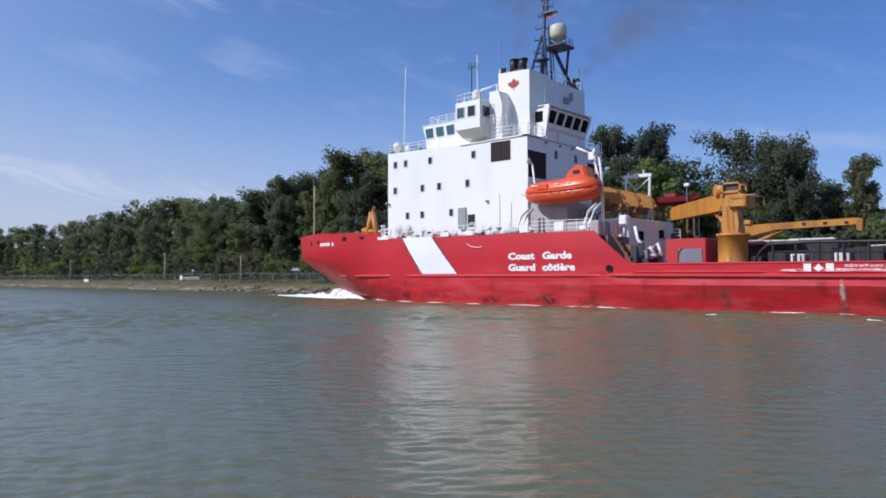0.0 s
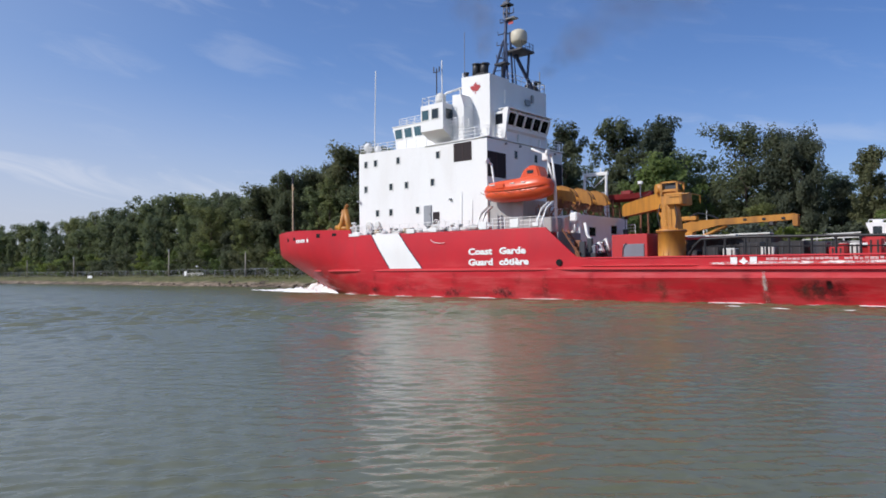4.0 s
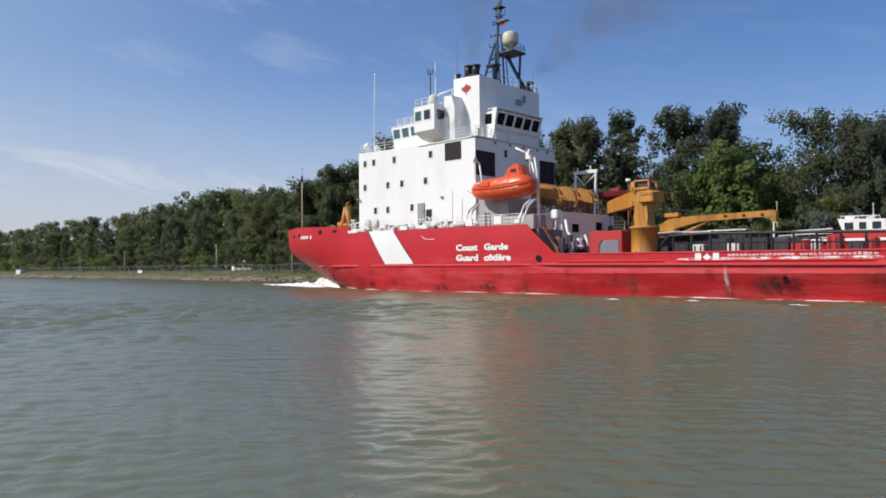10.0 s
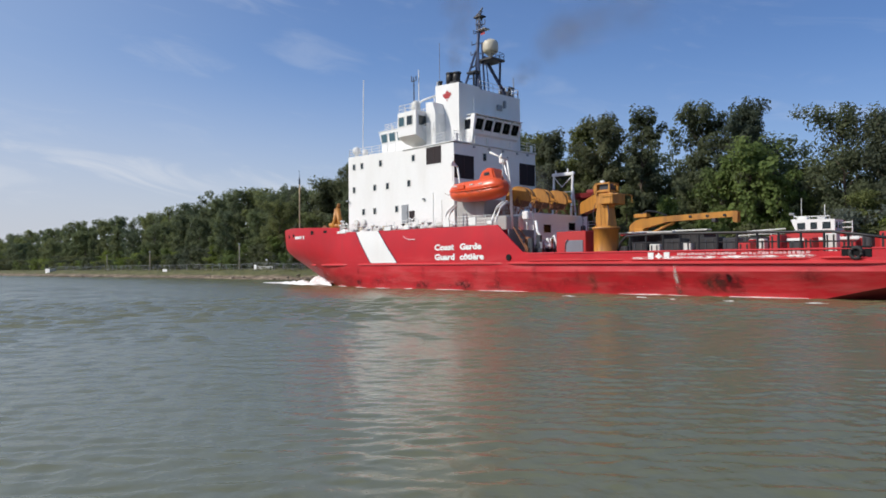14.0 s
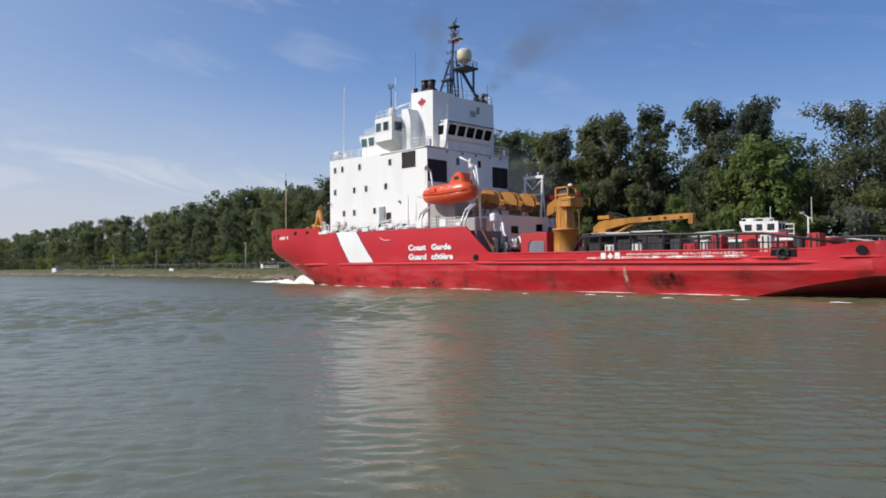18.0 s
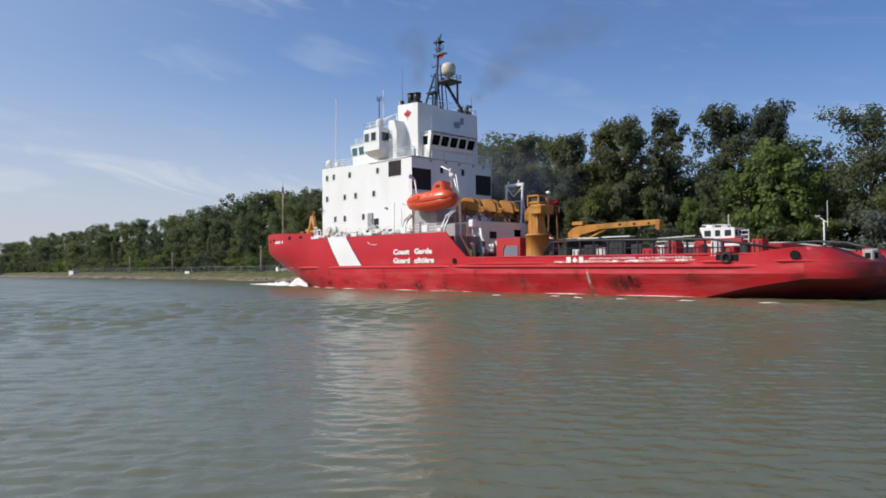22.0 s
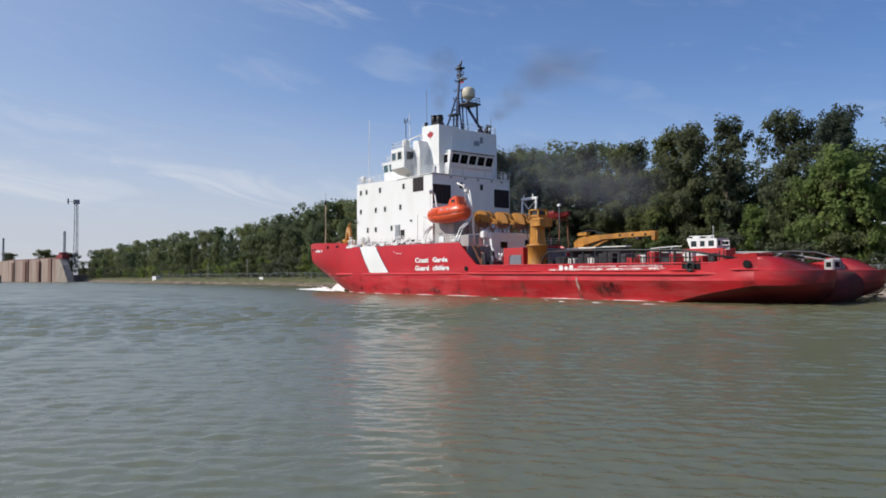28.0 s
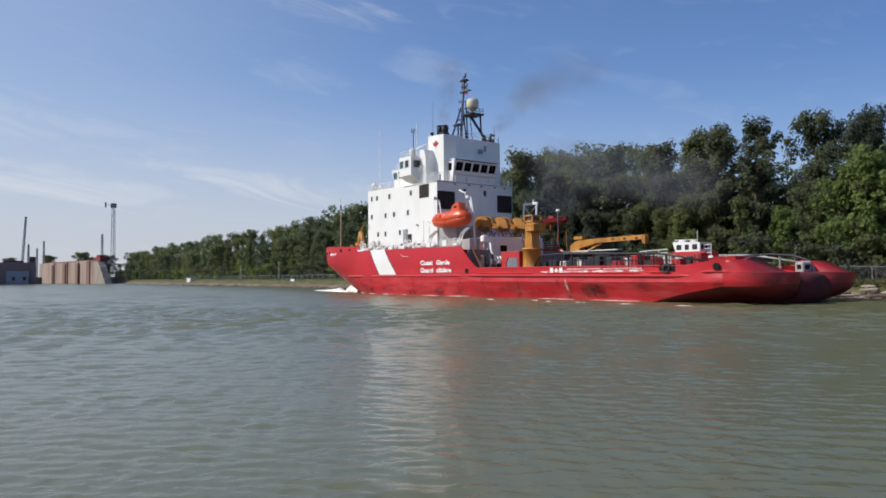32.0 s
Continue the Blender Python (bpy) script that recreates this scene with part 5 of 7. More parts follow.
def rescue_boat():
    t = on_ship(thing("rescue_boat", "dark red rescue boat on its cradle behind the reels", "boat"), 48.9, 7.7, 6.1)
    bm = B()
    rings = []
    for x, b, k, h in ((-2.4, 0.5, 3.8, 4.45), (-2.0, 0.8, 3.7, 4.45), (0, 0.9, 3.65, 4.4), (1.6, 0.8, 3.7, 4.45), (2.4, 0.3, 3.95, 4.6)):
        rings.append([bm.verts.new(v) for v in ((x, 0, k), (x, -b * 0.75, k + 0.25), (x, -b, h), (x, b, h), (x, b * 0.75, k + 0.25))])
    for p, q in zip(rings, rings[1:]):
        for j in range(5):
            bm.faces.new((p[j], p[(j + 1) % 5], q[(j + 1) % 5], q[j]))
    bm.faces.new(rings[0])
    bm.faces.new(rings[-1])
    bmesh.ops.recalc_face_normals(bm, faces=bm.faces)
    part("hull", bm, M_MAROON, t)
    plain("console", M_MAROON, t, boxes=[(-0.9, 0.2, -0.35, 0.35, 4.3, 4.8, 0.08)])
    for x in (-1.6, 1.5):
        plain("cradle", M_RUST, t, tubes=[([(x, -0.9, 0), (x, -0.7, 3.8)], 0.09, 6), ([(x, 0.9, 0), (x, 0.7, 3.8)], 0.09, 6), ([(x, -0.75, 3.5), (x, 0.75, 3.5)], 0.08, 6)])
    f = on_ship(thing("floodlight_post", "thin post with a white floodlight", "floodlight"), 50.4, 6.9, 6.1)
    plain("post", M_SLATE, f, tubes=[([(0, 0, 0), (0, 0, 5.3)], 0.05, 6)])
    plain("lamp_head", M_WHITE, f, boxes=[(-0.25, 0.25, -0.15, 0.15, 5.25, 5.55, 0.05)])


rescue_boat()


def crane():
    t = on_ship(thing("deck_crane", "ochre pedestal crane with its boom laid forward", "crane"), 59.2, -6.2, 2.93)
    bm = B()
    lathe(bm, [(1.12, 0), (1.12, 0.08), (1.02, 0.12), (1.02, 2.75), (1.14, 2.8), (1.14, 3.0)], seg=24)
    part("pedestal", bm, M_YELLOW, t)
    bm = B()
    prism(bm, [(-0.72, 3.0), (0.72, 3.0), (0.5, 4.6), (0.62, 5.3), (0.62, 6.1), (-0.62, 6.1), (-0.5, 4.6)], 1, -0.55, 0.55)
    part("column", bm, M_YELLOW, t)
    plain("machine_box", M_YELLOW, t, boxes=[(0.0, 1.3, -0.95, 0.95, 4.85, 5.75, 0.06)])
    plain("ladder", M_YELLOW, t, tubes=[([(x, -1.06, 0.3), (x, -0.72, 5.0)], 0.03, 5) for x in (-0.25, 0.15)] + [([(-0.25, -1.04 + 0.028 * k, 0.6 + 0.38 * k), (0.15, -1.04 + 0.028 * k, 0.6 + 0.38 * k)], 0.022, 4) for k in range(12)])
    for q in (-1, 1):
        plain("hydraulic_hose", M_DARK, t, tubes=[([(0.6 * q, -0.6, 3.1), (0.78 * q, -0.72, 4.1), (0.57 * q, -0.65, 5.0)], 0.04, 5)])
    plain("collar_bolts", M_RUST, t, turned=[([(1.16, 2.84), (1.2, 2.87), (1.16, 2.9)], (0, 0, 0), 24)])
    fr = plain("winch_frame", M_YELLOW, t, boxes=[(-0.55, 0.85, -0.7, -0.55, 5.9, 6.02), (-0.55, 0.85, 0.55, 0.7, 5.9, 6.02), (-0.55, 0.85, -0.7, -0.55, 6.55, 6.68), (-0.55, 0.85, 0.55, 0.7, 6.55, 6.68), (-0.55, -0.4, -0.7, 0.7, 5.7, 6.68), (0.72, 0.85, -0.7, 0.7, 6.55, 6.68), (0.72, 0.85, -0.7, -0.55, 5.7, 6.68), (0.72, 0.85, 0.55, 0.7, 5.7, 6.68)])
    plain("winch_drum", M_DARK, fr, turned=[([(0.45, -0.5), (0.45, 0.5)], (0.2, 0, 6.25), 12, 1)])
    d = Vector((-9.2, 9.6, 0)).normalized()
    w = Vector((-d.y, d.x, 0))
    bm = B()
    rings = []
    for s, z, hh, ww in ((0.3, 5.25, 0.5, 0.42), (1.4, 5.4, 0.62, 0.42), (4.0, 5.42, 0.62, 0.38), (8.5, 5.45, 0.60, 0.34), (11.2, 5.45, 0.56, 0.32), (11.8, 5.4, 0.40, 0.30)):
        c = d * s + Vector((0, 0, z))
        rings.append([bm.verts.new(c + w * a * ww + Vector((0, 0, b * hh))) for a, b in ((-1, -1), (1, -1), (1, 1), (-1, 1))])
    for p, q in zip(rings, rings[1:]):
        for j in range(4):
            bm.faces.new((p[j], p[(j + 1) % 4], q[(j + 1) % 4], q[j]))
    bm.faces.new(rings[0])
    bm.faces.new(rings[-1])
    bmesh.ops.recalc_face_normals(bm, faces=bm.faces)
    part("boom", bm, M_YELLOW, t, "ochre box boom")
    plain("lift_cylinder", M_YELLOW, t, tubes=[([tuple(d * 0.7 + Vector((0, 0, 3.5))), tuple(d * 3.2 + Vector((0, 0, 5.0)))], 0.17, 8), ([tuple(d * 3.0 + Vector((0, 0, 4.9))), tuple(d * 3.8 + Vector((0, 0, 5.2)))], 0.1, 8)])
    plain("boom_winch", M_YELLOW, t, tubes=[([tuple(d * 1.3 - w * 0.7 + Vector((0, 0, 6.3))), tuple(d * 1.3 + w * 0.7 + Vector((0, 0, 6.3)))], 0.40, 12)])
    plain("boom_sheave", M_DARK, t, tubes=[([tuple(d * 11.7 - w * 0.22 + Vector((0, 0, 5.0))), tuple(d * 11.7 + w * 0.22 + Vector((0, 0, 5.0)))], 0.34, 12)])
    plain("hook_block", M_DARK, t, tubes=[([tuple(d * 11.8 + Vector((0, 0, 4.8))), tuple(d * 11.8 + Vector((0, 0, 3.7)))], 0.04, 5)], boxes=[(d.x * 11.8 - 0.2, d.x * 11.8 + 0.2, d.y * 11.8 - 0.2, d.y * 11.8 + 0.2, 3.2, 3.75, 0.06)])
    for s in (2.6, 5.6, 8.6):
        plain("boom_strap", M_RUST, t, tubes=[([tuple(d * s - w * 0.44 + Vector((0, 0, 4.84))), tuple(d * s - w * 0.44 + Vector((0, 0, 6.02)))], 0.05, 5)])
    plain("hoist_wire", M_DARK, t, tubes=[([tuple(d * 1.3 + Vector((0, 0, 6.7))), tuple(d * 6.0 + Vector((0, 0, 6.35))), tuple(d * 11.7 + Vector((0, 0, 5.9)))], 0.03, 4)])
    plain("handrail", M_YELLOW, t, tubes=[([(0.2, -1.15, 5.6), (1.9, -1.15, 5.6), (1.9, 1.0, 5.6)], 0.035, 5), ([(1.2, -1.15, 4.85), (1.2, -1.15, 5.6)], 0.03, 5), ([(1.9, 1.0, 5.0), (1.9, 1.0, 5.6)], 0.03, 5)])

crane()


def second_crane():
    t = on_ship(thing("cargo_crane", "low ochre cargo crane with its boom stowed aft", "crane"), 56.2, 4.6, 2.93)
    plain("post", M_YELLOW, t, boxes=[(-0.5, 0.5, -0.5, 0.5, 0, 3.3, 0.06)])
    bm = B()
    prism(bm, [(-1.0, 3.0), (0.6, 3.35), (2.6, 3.85), (8.4, 4.08), (8.45, 3.6), (8.8, 3.55), (8.85, 4.5), (8.6, 4.62), (3.0, 4.42), (0.4, 4.3), (-0.4, 4.1), (-1.0, 3.6)], 1, -0.3, 0.3)
    for v in bm.verts:
        v.co.y += 0.2 * v.co.x
    part("boom", bm, M_YELLOW, t)
    plain("ram", M_YELLOW, t, tubes=[([(-0.2, 0, 2.3), (3.2, 0.6, 3.8)], 0.16, 7)])
    plain("hydraulic_box", M_YELLOW, t, boxes=[(-0.6, 0.8, -0.35, 0.35, 4.35, 4.75, 0.05)])
    plain("boom_block", M_DARK, t, boxes=[(6.6, 7.0, 1.0, 1.7, 3.65, 4.0, 0.05)])
    for x in (4.6, 6.1, 7.6):
        plain("boom_slot", M_BLACK, t, boxes=[(x, x + 0.28, 0.2 * x - 0.33, 0.2 * x - 0.2, 4.14, 4.36, 0.03)])
    plain("hose_loop", M_DARK, t, tubes=[([(0.2, -0.3, 4.7), (0.9, -0.2, 5.0), (1.7, 0.05, 4.85), (2.6, 0.2, 4.45)], 0.06, 5)])
    plain("foot_rail", M_OFFWHITE, t, tubes=[([(-2.2, -0.6, 2.9), (0.6, -0.6, 2.95), (2.8, -0.2, 2.9)], 0.06, 5), ([(-2.2, -0.6, 0.0), (-2.2, -0.6, 2.9)], 0.05, 5), ([(0.4, -0.6, 0.0), (0.4, -0.6, 2.95)], 0.09, 5)])


second_crane()


def lifeboat():
    t = on_ship(thing("lifeboat", "orange enclosed lifeboat hanging in its davits", "lifeboat"), 45.4, -7.1, 9.0)
    st = [(-3.55, 0.12, 0.75, 1.15), (-3.3, 0.55, 0.42, 1.2), (-2.7, 0.95, 0.18, 1.12), (-1.5, 1.22, 0.04, 1.05), (0, 1.3, 0.0, 1.02), (1.5, 1.26, 0.03, 1.06), (2.7, 1.08, 0.15, 1.16), (3.4, 0.75, 0.35, 1.25), (3.65, 0.3, 0.6, 1.28)]

    def loft(rows, mat, name, label=""):
        bm = B()
        rings = [[bm.verts.new(v) for v in r] for r in rows]
        n = len(rings[0])
        for p, q in zip(rings, rings[1:]):
            for j in range(n):
                bm.faces.new((p[j], p[(j + 1) % n], q[(j + 1) % n], q[j])).smooth = True
        bm.faces.new(rings[0])
        bm.faces.new(rings[-1])
        bmesh.ops.recalc_face_normals(bm, faces=bm.faces)
        return part(name, bm, mat, t, label)
    loft([[(x, 0, k), (x, -b * 0.55, k + 0.1), (x, -b * 0.9, k + (s - k) * 0.45), (x, -b, s), (x, b, s), (x, b * 0.9, k + (s - k) * 0.45), (x, b * 0.55, k + 0.1)] for x, b, k, s in st], M_ORANGE, "hull")
    rows = []
    for x, b, k, s in st:
        h = lerp(x, [(-3.55, 0.1), (-3.0, 0.62), (-2.4, 0.82), (-1, 0.92), (0.4, 0.98), (2.6, 1.0), (3.3, 0.6), (3.65, 0.1)])
        rows.append([(x, -b * 0.98, s + 0.02)] + [(x, b * 0.92 * c, s + 0.03 + h * z) for c, z in ((-0.99, 0.3), (-0.88, 0.72), (-0.6, 0.96), (0, 1.0), (0.6, 0.96), (0.88, 0.72), (0.99, 0.3))] + [(x, b * 0.98, s + 0.02)])
    loft(rows, M_ORANGE, "canopy")
    bm = B()
    prism(bm, [(0.5, 1.7), (1.25, 2.85), (2.55, 2.95), (2.95, 1.8)], 1, -0.72, 0.72)
    bmesh.ops.bevel(bm, geom=bm.edges[:], offset=0.13, segments=2, affect="EDGES")
    cup = part("steering_cupola", bm, M_ORANGE, t)
    plain("hatch", M_ORANGE, cup, boxes=[(1.45, 2.1, -0.4, 0.4, 2.9, 3.05, 0.05)])
    plain("window", M_GLASS, cup, boxes=[(1.55, 2.2, -0.76, -0.7, 2.3, 2.6, 0.02)])
    bm = B()
    rows = [[(x, -b - 0.07, s - 0.06), (x, -b - 0.07, s + 0.03), (x, b + 0.07, s + 0.03), (x, b + 0.07, s - 0.06)] for x, b, k, s in st]
    loft(rows, M_ORANGE, "fender_belt", "orange fender belt round the sheer")
    plain("side_hatch", M_ORANGE, t, boxes=[(-1.6, -0.6, -1.28, -1.14, 1.2, 1.62, 0.04)])
    for x, w_ in ((-2.3, 0.7), (0.0, 0.5), (1.2, 0.4)):
        plain("reflective_mark", M_OFFWHITE, t, boxes=[(x, x + w_, -1.18, -1.1, 1.5, 1.62, 0.02)])
    for x in (-2.6, -1.3, 0.1, 1.5, 2.6):
        plain("grab_line", M_RUST, t, tubes=[([(x - 0.55, -1.33, 0.95), (x, -1.36, 0.72), (x + 0.55, -1.33, 0.95)], 0.025, 4)])
    for x in (-3.1, 3.2):
        plain("lifting_hook", M_DARK, t, tubes=[([(x, 0, 1.6), (x, 0, 2.0)], 0.07, 6)])


lifeboat()


def davit(x):
    t = on_ship(thing("boat_davit", "white curved boat davit", "davit", "davits of the lifeboat"), x, 0, 6.2)
    plain("arm", M_WHITE, t, tubes=[([(-0.4, -8.0, 0), (-0.3, -7.9, 1.0), (0.0, -7.6, 2.0), (0.35, -7.0, 2.6)], 0.13, 7), ([(0.1, -8.0, 0), (0.2, -7.9, 1.0), (0.5, -7.6, 2.0), (0.75, -7.0, 2.6)], 0.12, 7)])
    plain("frame", M_WHITE, t, tubes=[([(0.3, -5.7, 0), (0.3, -5.9, 4.2), (0.3, -6.4, 6.6)], 0.10, 7), ([(0.3, -6.4, 6.6), (0.3, -7.1, 6.9)], 0.10, 7), ([(0.3, -7.1, 6.9), (0.3, -7.1, 5.0)], 0.035, 5)])
    plain("sheave", M_WHITE, t, turned=[([(0.26, -0.1), (0.26, 0.1)], (0.3, -7.05, 6.85), 12, 0)])


davit(41.7)
davit(48.3)
plain("boat_crane", M_WHITE, SHIP, "white davit head with a light", tubes=[([(48.6, -5.8, 6.2), (48.5, -5.9, 10.2), (47.9, -6.2, 13.0)], 0.10, 7), ([(47.9, -6.2, 13.0), (46.6, -6.6, 13.7)], 0.10, 7)], boxes=[(47.6, 48.2, -6.5, -5.9, 12.5, 13.2, 0.08)])


def deck_box(name, label, cat, mat, x0, x1, y0, y1, z1, group="", detail=None):
    t = on_ship(thing(name, label, cat, group), (x0 + x1) / 2, (y0 + y1) / 2, 2.93)
    a, b, h = (x1 - x0) / 2, (y1 - y0) / 2, z1 - 2.93
    plain("body", mat, t, boxes=[(-a, a, -b, b, 0, h, 0.05)])
    if detail:
        n = max(2, int(a * 4))
        for i in range(n):
            x = -a + (i + 0.5) * 2 * a / n
            plain("rib", detail, t, boxes=[(x - 0.05, x + 0.05, -b - 0.04, -b + 0.02, 0.1, h - 0.1)])
    return t


red = deck_box("steel_container", "small red steel container with a grey door", "container", M_REDGEAR, 54.2, 57.3, -6.4, -4.0, 5.72)
plain("door", M_SLATE, red, boxes=[(-0.5, 1.3, -1.26, -1.18, 0.4, 2.0, 0.03)])
plain("door_bar", M_DARK, red, tubes=[([(-0.6, -1.3, 0.3), (-0.5, -1.3, 1.7), (-0.2, -1.3, 2.1)], 0.04, 5)])
random.seed(8)
for i, (x0, w, z1, mat) in enumerate(((61.5, 1.2, 4.6, M_BLACK), (62.9, 0.9, 4.4, M_OFFWHITE), (64.0, 1.5, 4.8, M_BLACK), (65.7, 0.9, 4.5, M_OFFWHITE), (66.8, 1.7, 4.8, M_BLACK), (68.8, 1.0, 4.7, M_DARK), (60.2, 0.9, 4.3, M_BLACK))):
    deck_box("deck_crate", "weathered steel crate lashed on the working deck", "crate", mat, x0, x0 + w, -6.0 + 0.3 * (i % 3), -4.0, z1, "crates on the working deck", M_DARK)
deck_box("equipment_rack", "long dark equipment rack on the working deck", "rack", M_BLACK, 57.5, 64.5, 0.6, 3.4, 5.5, detail=M_BLACK)
deck_box("equipment_rack", "long dark equipment rack on the working deck", "rack", M_BLACK, 64.8, 69.8, -0.6, 2.0, 4.9, detail=M_DARK)
plain("pallet_board", M_OFFWHITE, SHIP, boxes=[(58.0, 62.0, -0.2, 0.4, 5.55, 5.68, 0.02), (60.5, 63.8, 2.6, 3.6, 5.72, 5.86, 0.02), (56.6, 60.0, 1.2, 2.0, 5.3, 5.4, 0.02)])
plain("pallet_board", M_REDGEAR, SHIP, boxes=[(57.5, 60.8, -1.2, -0.4, 5.35, 5.5, 0.02)])
for i in range(3):
    t = on_ship(thing("steel_drum", "red steel drum on the working deck", "drum", "drums on the working deck"), 70.6 + 0.72 * (i % 2), -4.2 + 0.7 * (i // 2), 2.93)
    bm = B()
    lathe(bm, [(0.32, 0), (0.33, 0.02), (0.31, 0.05), (0.31, 0.55), (0.335, 0.58), (0.31, 0.61), (0.31, 1.6), (0.33, 1.62), (0.28, 1.63)], seg=16)
    part("body", bm, M_REDGEAR, t)
    plain("lid", M_OFFWHITE, t, turned=[([(0.27, 1.63), (0.25, 1.66)], (0, 0, 0), 14)])


for i in range(9):
    x = 70.0 + 1.15 * i
    deck_box("equipment_case", "red and white equipment case behind the cargo rail", "case", (M_REDGEAR, M_OFFWHITE, M_REDGEAR, M_DARK)[i % 4], x, x + (0.95, 0.6, 0.8)[i % 3], -5.6 + 0.5 * (i % 2), -4.4, 4.3 + 0.25 * ((i * 7) % 3), "cases behind the cargo rail", M_BLACK)


def cargo_rail(y, mat):
    bm = B()
    pts = [(61.2, y, 3.7), (61.5, y, 4.5), (62.1, y, 5.05), (64.9, y, 5.12), (70.3, y, 5.0), (77.0, y, 4.82), (78.8, y, 4.55), (82.3, y, 3.95)]
    tube(bm, pts, 0.10, 7)
    rail = part("cargo_rail", bm, mat, SHIP, "black pipe cargo rail on posts")
    for i in range(12):
        x = 62.4 + 1.42 * i
        z = lerp(x, [(p[0], p[2]) for p in pts])
        plain("rail_post", M_BLACK, rail, tubes=[([(x, y, 2.9), (x, y, z)], 0.085, 6)])
    plain("rail_wire", M_BLACK, rail, tubes=[([(62.2, y, 4.5), (78.5, y, 4.15)], 0.05, 5)])


cargo_rail(-7.75, M_BLACK)
cargo_rail(7.75, M_ROPE_GREY)
plain("stern_pipe", M_DARK, SHIP, tubes=[([(76.5, 7.2, 4.75), (79.5, 7.0, 4.85), (82.0, 6.4, 4.65), (84.3, 5.2, 4.05)], 0.10, 7)])
plain("pipe_stand", M_GREY, SHIP, tubes=[([(80.4, 7.0, 2.9), (80.4, 6.9, 4.8)], 0.09, 6)])
plain("stern_pipe", M_DARK, SHIP, tubes=[([(83.6, -5.6, 3.9), (84.6, -5.2, 4.35), (85.6, -4.2, 4.0)], 0.09, 7)])
plain("stern_block", M_ROPE_GREY, SHIP, "pale grey fairlead block beside the notch", boxes=[(84.4, 85.2, 2.0, 3.5, 2.98, 3.92, 0.1)])
plain("block_hole", M_HOLE, SHIP, boxes=[(85.18, 85.23, 2.25, 3.1, 3.28, 3.7, 0.03), (84.6, 85.0, 1.97, 2.03, 3.28, 3.7, 0.03)])
bm = B()
prism(bm, [(84.2, 2.98), (85.5, 2.98), (85.0, 4.05), (84.2, 4.05)], 1, 3.55, 3.8)
part("notch_plate", bm, M_GREY, SHIP, "grey slanting plate beside the notch")
plain("stern_roller", M_ROLLER, SHIP, "dark worn steel roller across the towing notch", turned=[([(1.05, -2.7), (1.3, -2.5), (1.3, 2.5), (1.05, 2.7)], (86.0, 0, 1.7), 20, 1)])
plain("fender_recess", M_HOLE, SHIP, "dark recess in the bulwark", boxes=[(77.9, 79.6, -8.80, -8.6, 3.12, 3.82, 0.05)])
plain("tyre_fender", M_RUBBER, SHIP, "black tyre fender hung on the bulwark", tubes=[([(78.75 + 0.34 * math.cos(k * 0.4488), -8.86, 3.40 + 0.34 * math.sin(k * 0.4488)) for k in range(15)], 0.12, 8)])


